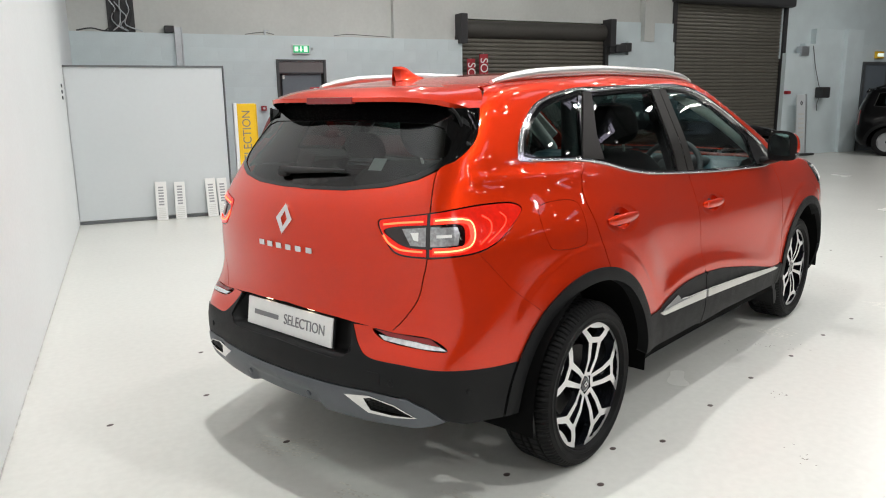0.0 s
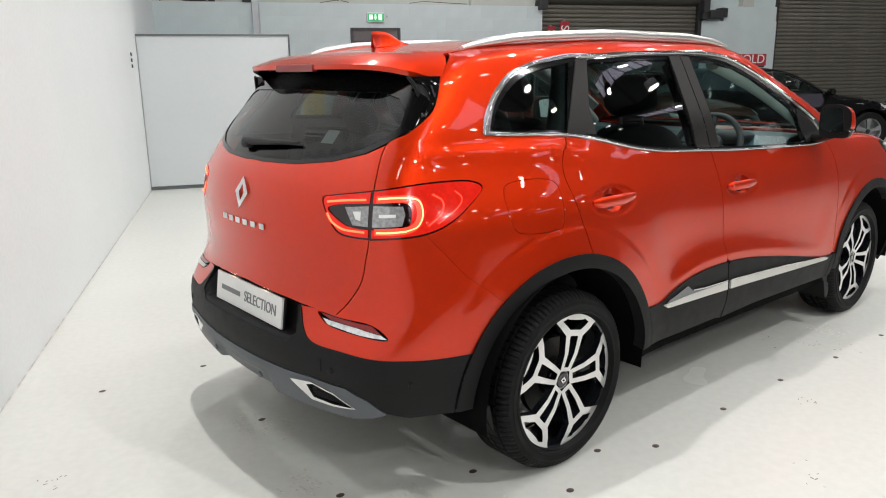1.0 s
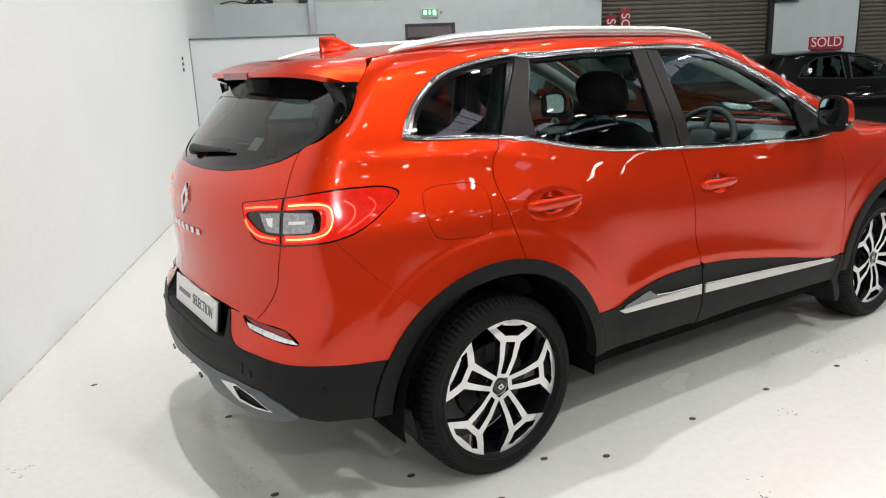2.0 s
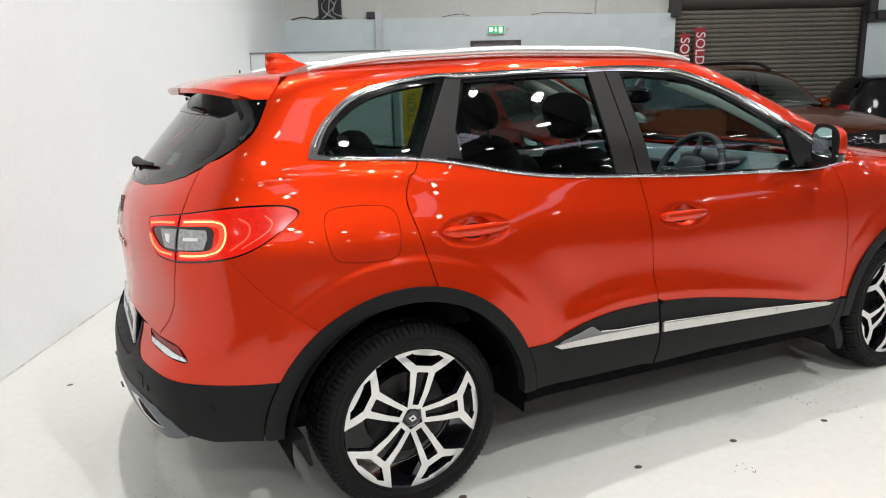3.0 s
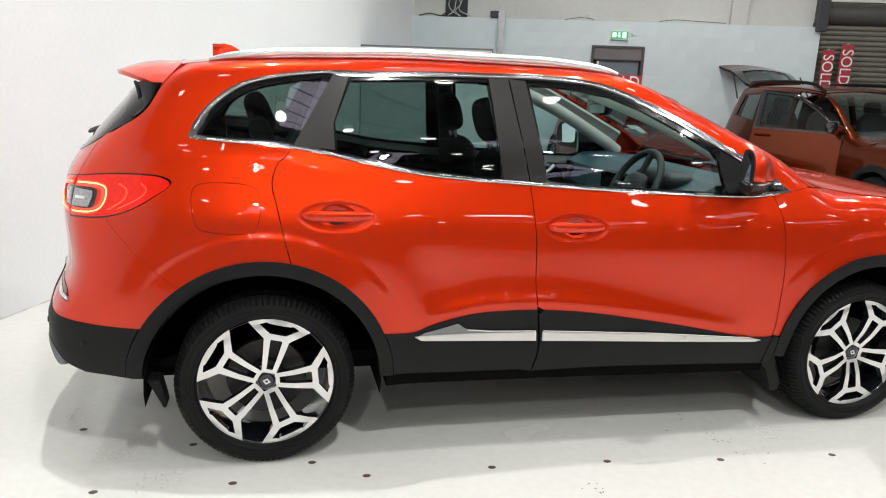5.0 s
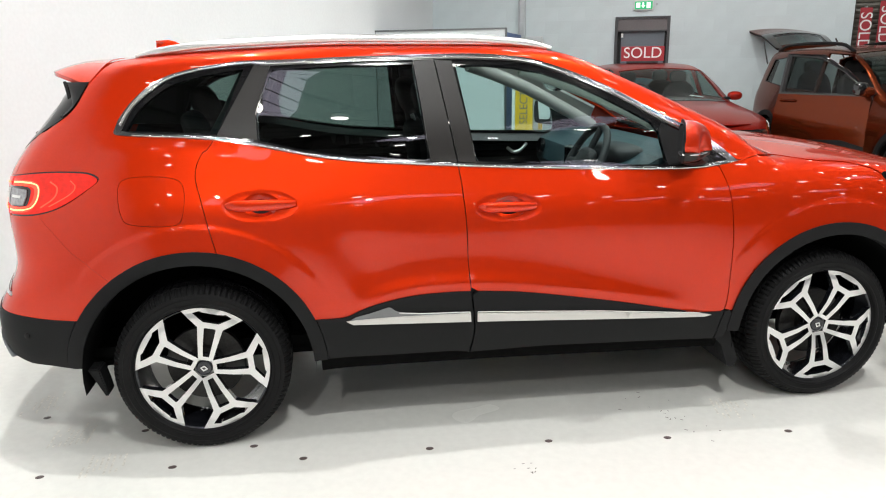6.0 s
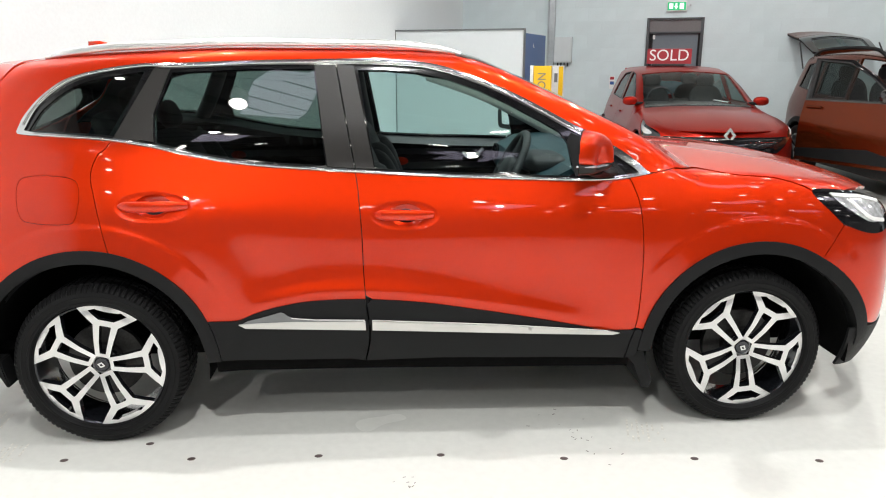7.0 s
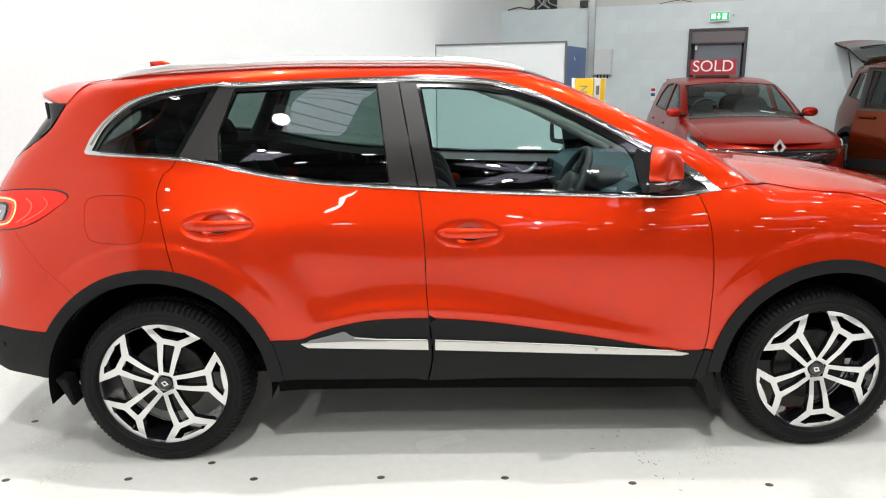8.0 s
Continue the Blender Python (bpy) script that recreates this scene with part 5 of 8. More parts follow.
# tail lamps
CORNER = -0.7095
for side in (1, -1):
    lamp = part("tail_lamp", skin("tail_lamp", MAIN, LAMP, [], side=side, lift=-0.004, depth=0.02, edge=0.008, grid=0.02), LENS_DARK, red_car, "lit red tail lamp with smoked edge")
    body = [(-0.61 + (x + 0.61) * 0.972, 1.029 + (z - 1.029) * 0.925) for x, z in LAMP]
    window = loop([(-0.852, 1.030), (-0.80, 1.046), (-0.70, 1.053), (-0.612, 1.051), (-0.598, 1.01), (-0.614, 0.977), (-0.70, 0.973), (-0.775, 0.978), (-0.82, 1.000)], 4)
    part("lens", skin("lens", MAIN, body, [window, ribbon([(CORNER, 1.12), (CORNER, 0.93)], 0.010)], side=side, lift=0.0015, depth=0.004, edge=0.008, grid=0.02), LENS_RED, lamp)
    rev = [(-0.790, 1.038), (-0.716, 1.045), (-0.716, 0.982), (-0.762, 0.984)]
    rev2 = [(-0.703, 1.046), (-0.622, 1.043), (-0.615, 1.02), (-0.622, 0.985), (-0.703, 0.981)]
    part("reversing_lens", skin("reversing_lens", MAIN, rev, side=side, lift=0.0005, depth=0.004, edge=0.008, grid=0.012), LENS_GREY, lamp)
    part("reversing_lens", skin("reversing_lens", MAIN, rev2, side=side, lift=0.0005, depth=0.004, edge=0.008, grid=0.012), LENS_GREY, lamp)
    part("reflector_bowl", skin("reflector_bowl", MAIN, [(-0.762, 1.026), (-0.738, 1.028), (-0.738, 0.999), (-0.752, 1.003)], side=side, lift=0.003, depth=0.003, edge=0.008, grid=0.012), WHITE, lamp)
    part("bulb_bar", skin("bulb_bar", MAIN, [(-0.685, 1.020), (-0.64, 1.020), (-0.64, 1.011), (-0.685, 1.010)], [], side=side, lift=0.003, depth=0.004, edge=0.008, grid=0.012), WHITE, lamp)
    halo = bend([(-0.695, 1.064), (-0.62, 1.065), (-0.586, 1.056), (-0.575, 1.035), (-0.575, 1.003), (-0.590, 0.980), (-0.62, 0.970), (-0.695, 0.967)])
    part("light_halo", skin("light_halo", MAIN, ribbon(halo, 0.020), side=side, lift=0.003, depth=0.003, edge=0.006, grid=0.02), LAMP_DIM, lamp)
    for line, w, mat in ((bend([(-0.852, 1.049), (-0.79, 1.058), (-0.725, 1.063)]), 0.006, LAMP_GLOW), (bend([(-0.850, 1.014), (-0.833, 0.990), (-0.805, 0.973), (-0.78, 0.967), (-0.725, 0.965)]), 0.006, LAMP_GLOW),
                         (bend([(-0.69, 1.066), (-0.65, 1.068), (-0.605, 1.067)]), 0.0055, LAMP_HOT), (bend([(-0.69, 0.965), (-0.65, 0.966), (-0.610, 0.969)]), 0.0055, LAMP_HOT),
                         (bend([(-0.608, 1.067), (-0.580, 1.058), (-0.568, 1.035), (-0.568, 1.005), (-0.582, 0.980), (-0.612, 0.969)]), 0.0042, LAMP_HOT),
                         (bend([(-0.535, 1.072), (-0.503, 1.05), (-0.507, 1.015), (-0.55, 0.980)]), 0.005, LAMP_DIM), (bend([(-0.455, 1.076), (-0.432, 1.055), (-0.448, 1.028), (-0.52, 0.984)]), 0.0035, LAMP_DIM)):
        part("light_guide", skin("light_guide", MAIN, ribbon(line, w), side=side, lift=0.004, depth=0.003, edge=0.006, grid=0.02), mat, lamp)

# rear bumper
bumper_r = (pick(SHUT, lambda q: q[1] < 0.95) [::-1] + [(-0.656, 0.944), (-0.56, 0.955)] + SEAM[1:] + arc(0, HUB_Z, R_OUT - 0.01, 129, 152.5, 10) + RED_LOW + [(-0.895, 0.689)])
REFL = loop([(-0.885, 0.684), (-0.807, 0.679), (-0.70, 0.675), (-0.653, 0.637), (-0.732, 0.641), (-0.838, 0.651)], 4)
bumpers = both_sides("rear_bumper", bumper_r, PAINT, cuts=[REFL, ribbon(SHUT), ribbon(SEAM, 0.0010), LAMP], edge=0.01, grid=0.022)
for b, side in zip(bumpers, (1, -1)):
    upper = [(-0.88, 0.683), (-0.807, 0.677), (-0.70, 0.673), (-0.672, 0.652), (-0.74, 0.662), (-0.83, 0.667)]
    lower = [(-0.86, 0.668), (-0.83, 0.665), (-0.74, 0.660), (-0.672, 0.650), (-0.655, 0.639), (-0.732, 0.643), (-0.838, 0.653)]
    part("reflector", skin("reflector", MAIN, upper, side=side, lift=0.001, edge=0.008, grid=0.02), REFLECT, b)
    part("fog_lamp", skin("fog_lamp", MAIN, lower, side=side, lift=0.003, edge=0.008, grid=0.02), CLEARLENS, b)
black = (RED_LOW + [(-0.965, 0.688), (-0.945, 0.64), (-0.935, 0.60), (-0.965, 0.572), (-1.0, 0.566), (MID, 0.578), (MID, 0.474), (-1.1, 0.473), (-0.974, 0.474), (-0.874, 0.479), (-0.756, 0.477), (-0.699, 0.443), (-0.658, 0.397), (-0.606, 0.374), (-0.48, 0.361), (-0.425, 0.361)]
         + arc(0, HUB_Z, R_OUT - 0.01, 177, 153, 10))
part("rear_bumper_lower", skin("rear_bumper_lower", MAIN, black, [ribbon(arc(0, HUB_Z, R_OUT + 0.003, 150, 178, 8), 0.004)], both=True, lift=0.003, edge=0.012), PLASTIC, red_car, "grained black lower rear bumper")
recess = [(MID, 0.72), (-0.958, 0.70), (-0.94, 0.60), (-0.965, 0.565), (MID, 0.57)]
rec_lift = lambda uv: -0.055 * ease(0.572, 0.612, uv[:, 1]) * ease(-0.935, -0.985, uv[:, 0])
part("plate_recess", skin("plate_recess", MAIN, recess, both=True, lift_by=rec_lift, depth=0.0, grid=0.012, edge=0.012, lift=-0.001), PLASTIC, red_car)
skid = [(MID, 0.471), (-1.1, 0.470), (-0.974, 0.471), (-0.874, 0.476), (-0.757, 0.474), (-0.702, 0.442), (-0.66, 0.395), (-0.70, 0.378), (-0.732, 0.370), (-0.89, 0.352), (-1.11, 0.352), (-1.217, 0.352), (MID, 0.352)]
EXH = [(-0.948, 0.449), (-0.866, 0.464), (-0.79, 0.448), (-0.73, 0.411), (-0.80, 0.398), (-0.876, 0.396)]
skid_lift = lambda uv: 0.006 + 0.006 * ease(0.47, 0.44, uv[:, 1]) * ease(0.355, 0.38, uv[:, 1]) * ease(-0.70, -0.76, uv[:, 0]) - 0.02 * ease(-1.06, -1.12, uv[:, 0]) * ease(0.43, 0.40, uv[:, 1])
part("skid_plate", skin("skid_plate", MAIN, skid, [EXH], both=True, lift_by=skid_lift, edge=0.012, grid=0.02), SKID, red_car, "grey painted bumper skid plate")
for side in (1, -1):
    part("exhaust_trim", skin("exhaust_trim", MAIN, EXH, [[(-0.884, 0.450), (-0.860, 0.459), (-0.79, 0.4435), (-0.737, 0.4125), (-0.80, 0.4065), (-0.866, 0.409)]], side=side, lift=0.012, depth=0.02, edge=0.01), CHROME, red_car)
    mesh = part("exhaust_grille", skin("exhaust_grille", MAIN, EXH, side=side, lift=-0.004, depth=0.002, edge=0.01), GLOSSBLACK, red_car)
    for k in range(5):
        z = 0.413 + 0.008 * k
        part("slat", skin("slat", MAIN, ribbon([(-0.882 + 0.004 * k, z), (-0.75 - 0.008 * k, z)], 0.003), side=side, lift=0.004, depth=0.006, edge=0.02), PLASTIC, mesh)
for u, z in ((-1.12, 0.415), (-0.80, 0.52), (-0.60, 0.49)):
    for side in (1, -1):
        q = MAIN.round(np.array([(u, z)]))
        nn = Vector(MAIN.normal(q)[0])
        q = Vector(q[0]) + nn * (0.022 if z < 0.42 else 0.004)
        if side < 0:
            q.y, nn.y = -q.y, -nn.y
        part("parking_sensor", lathe([(0.0, 0.003), (0.009, 0.003), (0.0115, 0.0015), (0.012, -0.004)], 20), SKID if z < 0.42 else PLASTIC, red_car, place=Matrix.Translation(q) @ nn.to_track_quat("Y", "Z").to_matrix().to_4x4())

part("tow_cover", skin("tow_cover", MAIN, [(-0.872, 0.508), (-0.832, 0.508), (-0.832, 0.548), (-0.872, 0.548)], lift=0.0052, depth=0.005, edge=0.01), PLASTIC, red_car)

# dealer plate with print: two parts of text, the first a plain bar
plate = part("plate", block((-0.004, -0.26, -0.055), (0.004, 0.26, 0.055), 0.002), WHITE, red_car, "white dealer plate with grey print", place=Matrix.Translation((-0.824, 0, 0.640)) @ pose(0, 0, 0, 0, 8))
rear_face = Matrix(((0, 0, -1, 0), (-1, 0, 0, 0), (0, 1, 0, 0), (0, 0, 0, 1)))
part("print_bar", block((-0.078, -0.017, 0), (0.078, 0.017, 0.001)), INK, plate, place=Matrix.Translation((-0.0045, 0.135, 0)) @ rear_face @ Matrix.Diagonal((1, 0.55, 1, 1)))
writing("print", "SELECTION", 0.056, INK, plate, Matrix.Translation((-0.005, -0.100, 0)) @ rear_face, 0.86)
for y in (-0.13, 0.13):
    part("plate_lamp", block((-0.007, -0.02, -0.003), (0.007, 0.02, 0.003), 0.001), PLATE_LIGHT, plate, "lit plate lamp", place=Matrix.Translation((0.008, y, 0.066)))
part("plate_holder", block((-0.004, -0.265, -0.062), (0.004, 0.265, 0.06), 0.002), PLASTIC, plate, place=Matrix.Translation((0.009, 0, -0.003)))

# cladding: arches, doors, sills
def ring_band(cx, a, b):
    return arc(cx, HUB_Z, R_OUT, a, b, 40) + arc(cx, HUB_Z, R_IN, b, a, 40)


arches = both_sides("rear_arch_trim", ring_band(0, 2.5, 176), PLASTIC, lift=0.009, depth=0.05, edge=0.012, label="grained black wheel arch trim")
both_sides("front_arch_trim", ring_band(WHEELBASE, 2, 176), PLASTIC, lift=0.009, depth=0.05, edge=0.012)
clad_r = [(0.484, 0.357)] + arc(0, HUB_Z, R_OUT + 0.003, 6, 23, 8) + pick(CLAD_TOP, lambda q: 0.46 < q[0] < 1.062) + pick(GAP_B, lambda q: q[1] < 0.60) + [(1.0, 0.35), (0.7, 0.352)]
clad_f = pick(GAP_B, lambda q: q[1] < 0.60)[::-1] + pick(CLAD_TOP, lambda q: 1.068 < q[0]) + [(2.168, 0.45)] + arc(WHEELBASE, HUB_Z, R_OUT + 0.003, 166, 176, 5) + [(2.155, 0.34), (2.115, 0.332), (1.83, 0.341), (1.37, 0.348)]
for doors, o in ((rear_doors, clad_r), (front_doors, clad_f)):
    for door, side in zip(doors, (1, -1)):
        part("door_cladding", skin("door_cladding", MAIN, o, [ribbon(GAP_B, 0.007), ribbon(pick(GAP_F, lambda q: q[1] < 0.47), 0.005)], side=side, lift=0.008, depth=0.02, edge=0.012), PLASTIC, door, "grained black lower door cladding")
tip = bend([(0.60, 0.524), (0.66, 0.538), (0.71, 0.552), (0.735, 0.556), (0.77, 0.536), (0.86, 0.528), (1.05, 0.522)])
for side in (1, -1):
    rd, fd = rear_doors[0 if side == 1 else 1], front_doors[0 if side == 1 else 1]
    part("trim_strip", skin("trim_strip", MAIN, [(0.562, 0.508), (0.60, 0.512), (0.753, 0.516), (1.058, 0.513), (1.060, 0.476), (0.590, 0.493)], side=side, lift=0.016, depth=0.012, edge=0.012), SILVER, rd, "pale silver door strip")
    part("trim_tip", skin("trim_tip", MAIN, tip + [(1.05, 0.513), (0.75, 0.514), (0.60, 0.510), (0.575, 0.511)], side=side, lift=0.013, depth=0.01, edge=0.012), DARKCHROME, rd, "dark chrome trim tip")
    part("trim_edge", skin("trim_edge", MAIN, ribbon([(0.77, 0.533), (0.86, 0.5245), (1.056, 0.519)], 0.004), side=side, lift=0.018, depth=0.008, edge=0.012), CHROME, rd)
    part("trim_strip", skin("trim_strip", MAIN, [(1.086, 0.512), (1.598, 0.488), (2.04, 0.455), (2.085, 0.446), (2.055, 0.440), (1.60, 0.456), (1.086, 0.475)], side=side, lift=0.016, depth=0.012, edge=0.012), SILVER, fd, "pale silver door strip")
    part("trim_edge", skin("trim_edge", MAIN, ribbon([(1.086, 0.518), (1.598, 0.493), (2.03, 0.460)], 0.004), side=side, lift=0.018, depth=0.008, edge=0.012), CHROME, fd)
sill = [(0.46, 0.36), (1.1, 0.352), (2.14, 0.335), (2.14, 0.275), (1.1, 0.285), (0.46, 0.29)]
both_sides("sill", sill, UNDER, lift=-0.012, depth=0.05)

# windows: chrome surround, black frames, pillar films, panes
dlo = belt(2.20, -0.27) + DLO_TOP
inner = belt(2.15, -0.20, 0.013) + bend([(-0.240, 1.252), (-0.186, 1.343), (-0.083, 1.424), (0.036, 1.463), (0.231, 1.489), (0.313, 1.482), (0.616, 1.494), (0.882, 1.497), (1.041, 1.499), (1.281, 1.488), (1.40, 1.464), (1.53, 1.420), (1.65, 1.368), (1.76, 1.313), (1.87, 1.253), (1.95, 1.213), (2.04, 1.162), (2.10, 1.122), (2.14, 1.094)])
both_sides("window_trim", dlo, CHROME, cuts=[inner, ribbon(GAP_B, 0.004), ribbon(GAP_C, 0.004)], lift=0.005, depth=0.012, edge=0.010, grid=0.02, label="bright chrome window surround")
for side in (1, -1):
    rows_of = []
    for q in [q for q in DLO_TOP if -0.262 < q[0] < 2.06]:
        w = min(inner, key=lambda w: math.hypot(q[0] - w[0], q[1] - w[1]))
        rows_of.append((q[0] * 0.45 + w[0] * 0.55, q[1] * 0.45 + w[1] * 0.55))
    for line in (rows_of, belt(-0.20, 2.10, 0.006, 60)):
        p = MAIN.round(spread(line, 0.03, False))
        p = p + MAIN.normal(p) * 0.0055
        part("trim_bead", tube(p * [1, side, 1], 0.005, 8), CHROME, red_car)
Q_PANE = bend([(-0.225, 1.252), (-0.170, 1.333), (-0.068, 1.409), (0.048, 1.447), (0.218, 1.474)]) + [(0.112, 1.236)] + belt(0.10, -0.19, 0.022, 10)
R_PANE = [(0.326, 1.470), (0.616, 1.482), (0.872, 1.484), (0.916, 1.122)] + belt(0.90, 0.268, 0.022, 14) + [(0.262, 1.318)]
F_PANE = [(1.045, 1.480), (1.16, 1.478), (1.28, 1.468), (1.40, 1.443), (1.53, 1.397), (1.65, 1.343), (1.76, 1.287), (1.84, 1.242), (1.870, 1.200), (1.893, 1.085)] + belt(1.87, 1.13, 0.022, 12) + [(1.108, 1.108)]
both_sides("window_frame", inner, GLOSSBLACK, cuts=[Q_PANE, R_PANE, F_PANE], lift=-0.003, depth=0.02, edge=0.012)
for side in (1, -1):
    rd, fd, bs = rear_doors[0 if side == 1 else 1], front_doors[0 if side == 1 else 1], body_sides[0 if side == 1 else 1]
    for o, mat, parent, label in ((Q_PANE, GLASS_DARK, bs, "dark privacy quarter window"), (R_PANE, GLASS_DARK, rd, "dark privacy door window"), (F_PANE, GLASS_CLEAR, fd, "clear green-tinted door window")):
        part("pane", skin("pane", MAIN, o, side=side, lift=-0.007, depth=0.004, edge=0.015, grid=0.04), mat, parent, label).visible_shadow = mat is GLASS_DARK
    part("pillar_film", skin("pillar_film", MAIN, [(0.258, 1.486), (0.318, 1.484), (0.258, 1.316), (0.205, 1.214), (0.108, 1.226)], side=side, lift=0.002, depth=0.008, edge=0.015), PILLAR, rd)
    part("pillar_film", skin("pillar_film", MAIN, [(0.256, 1.312), (0.260, 1.212), (0.207, 1.219)], side=side, lift=0.002, depth=0.008, edge=0.015), PILLAR, rd)
    part("pillar_film", skin("pillar_film", MAIN, [(0.876, 1.498), (0.957, 1.498), (1.026, 1.106), (0.922, 1.114)], side=side, lift=0.003, depth=0.008, edge=0.015), PILLAR, rd)
    part("pillar_film", skin("pillar_film", MAIN, [(0.963, 1.498), (1.030, 1.494), (1.104, 1.104), (1.033, 1.106)], side=side, lift=0.003, depth=0.008, edge=0.015), PILLAR, fd)
    part("mirror_sail", skin("mirror_sail", MAIN, [(1.868, 1.205), (1.897, 1.072), (2.10, 1.075), (2.03, 1.158), (1.95, 1.208), (1.885, 1.238)], side=side, lift=0.001, depth=0.008, edge=0.015), PLASTIC, fd)
    # door mirror: a domed cap in front of a flat face, a lamp strip and a black base under it
    turn = Matrix.Translation((1.884, side * -0.940, 1.190)) @ pose(0, 0, 0, 0, 0, -21 if side == 1 else 22) @ Matrix.Diagonal((0.84, 1.02, 0.93, 1))
    ringed = loop([(-0.084, -0.045), (-0.088, 0.035), (-0.066, 0.070), (0.0, 0.078), (0.060, 0.064), (0.086, 0.026), (0.086, -0.045), (0.0, -0.050)], 5)
    cap = dome(ringed, 0.104, side, 0.0, 0.40, -0.047)
    cap.transform(turn)
    mir = part("door_mirror", cap, PAINT, fd, "red door mirror with black base")
    belly = loop([(-0.080, -0.088), (-0.087, -0.068), (-0.085, -0.047), (0.0, -0.051), (0.086, -0.047), (0.084, -0.066), (0.066, -0.088), (0.0, -0.094)], 4)
    part("mirror_base", dome(belly, 0.100, side, 0.0, 0.45, -0.052), PILLAR, mir, place=turn)
    strip = loop([(-0.03, -0.062), (-0.02, -0.052), (0.05, -0.051), (0.086, -0.050), (0.087, -0.058), (0.05, -0.064)], 4)
    part("side_indicator", dome(strip, 0.106, side, 0.010, 0.42, -0.056), CLEARLENS, mir, place=turn)
    rimmed = slab([(1.03 * a, 1.03 * b) for a, b in loop([(-0.080, -0.086), (-0.089, 0.0), (-0.088, 0.035), (-0.066, 0.071), (0.0, 0.079), (0.060, 0.065), (0.087, 0.026), (0.086, -0.06), (0.066, -0.088), (0.0, -0.093)], 5)], [], 0.006)
    face = Matrix(((0, 0, -1, -0.004), (-side, 0, 0, 0), (0, 1, 0, 0), (0, 0, 0, 1)))
    part("mirror_rim", rimmed, PLASTIC, mir, place=turn @ face)
    glassy = slab(loop([(-0.068, -0.055), (-0.076, 0.0), (-0.074, 0.030), (-0.055, 0.058), (0.0, 0.065), (0.050, 0.052), (0.072, 0.020), (0.070, -0.048), (0.05, -0.062), (0.0, -0.066)], 5), [], 0.004)
    part("mirror_glass", glassy, MIRROR, mir, place=turn @ face @ Matrix.Translation((0, 0, 0.003)) @ pose(0, 0, 0, 0, 3))
    foot = bend([(2.02, side * -0.790, 1.088), (1.975, side * -0.850, 1.092), (1.94, side * -0.905, 1.108)], 4)
    part("mirror_foot", tube(foot, 0.045, 12, 0.42, fat=lambda q: 1.25 - 0.35 * q), PLASTIC, mir)
    # roof rail: a flat bright bar on two feet
    xs = np.linspace(-0.20, 1.46, 40)
    s = (xs + 0.20) / 1.66
    base = MAIN.top(np.stack([xs, -ditch_y(xs) + 0.018], 1))
    rise = 0.019 * np.clip(np.minimum(s / 0.16, (1 - s) / 0.20), 0, 1) ** 0.7
    p = np.stack([xs, side * base[:, 1], base[:, 2] + 0.004 + rise], 1)
    part("roof_rail", tube(p, 0.019, 12, 0.95, fat=lambda q: 0.5 + 0.5 * min(1, q / 0.06, (1 - q) / 0.06)), SATIN, red_car, "satin aluminium roof rail")
    part("rail_base", tube(base[2:-2] * [1, side, 1] + [0, 0, 0.004], 0.012, 8, 0.5), SATIN, red_car)

# aerial fin
fin_prof = [(-0.224, 0.068), (-0.196, 0.0), (-0.055, 0.0), (-0.095, 0.026), (-0.140, 0.055), (-0.170, 0.065)]
bm = bmesh.new()
fz = float(MAIN.top(np.array([(-0.14, 0.0)]))[0, 2]) - 0.006
layers = []
for y, k in ((-0.028, 0.0), (-0.012, 0.75), (-0.005, 1.0), (0.005, 1.0), (0.012, 0.75), (0.028, 0.0)):
    layers.append([bm.verts.new((x, y if z < 0.001 else y * (1 - 0.75 * z / 0.072), fz + z * (0.12 + 0.88 * k) + 0.18 * (x + 0.14) * (1 if z < 0.001 else 0.6))) for x, z in fin_prof])
for a, b in zip(layers, layers[1:]):
    for i in range(6):
        bm.faces.new((a[i], a[(i + 1) % 6], b[(i + 1) % 6], b[i]))
bm.faces.new(layers[0][::-1]), bm.faces.new(layers[-1])
bmesh.ops.recalc_face_normals(bm, faces=bm.faces)
bmesh.ops.bevel(bm, geom=bm.edges[:], offset=0.005, segments=3, affect="EDGES", clamp_overlap=True)
for f in bm.faces:
    f.smooth = True
part("aerial_fin", bm, PAINT, red_car, "red shark-fin aerial")


# ---- wheels ----
def spoke_mesh(R, thick=0.028):
    def pt(r, t):
        return (r * R, t * R)
    rimarc = [pt(0.985 * math.cos(radians(a)), 0.985 * math.sin(radians(a))) for a in np.linspace(-28, 28, 12)]
    o = [pt(0.13, -0.105), pt(0.40, -0.143), pt(0.66, -0.185)] + rimarc + [pt(0.66, 0.185), pt(0.40, 0.143), pt(0.13, 0.105)]
    far = [pt(r * math.cos(radians(a)), r * math.sin(radians(a))) for r, a in ((0.905, -18.5), (0.925, -12), (0.905, -10), (0.905, 10), (0.925, 12), (0.905, 18.5))]
    outer = [pt(0.748, 0.115), pt(0.748, -0.115)] + far
    mid = [pt(0.19, -0.045), pt(0.40, -0.066), pt(0.645, -0.086), pt(0.66, -0.075), pt(0.66, 0.075), pt(0.645, 0.086), pt(0.40, 0.066), pt(0.19, 0.045)]
    me = slab(o, [outer, mid], thick, edge=0.03)
    for v in me.vertices:
        r = math.hypot(v.co.x, v.co.y) / R
        v.co.z += 0.006 - 0.022 * max(0.0, 0.42 - r) / 0.42 + (0.004 if r < 0.9 else 0)
        if v.co.z < -0.012:
            v.co.x, v.co.y = v.co.x * 0.995, v.co.y * 1.0
    return me


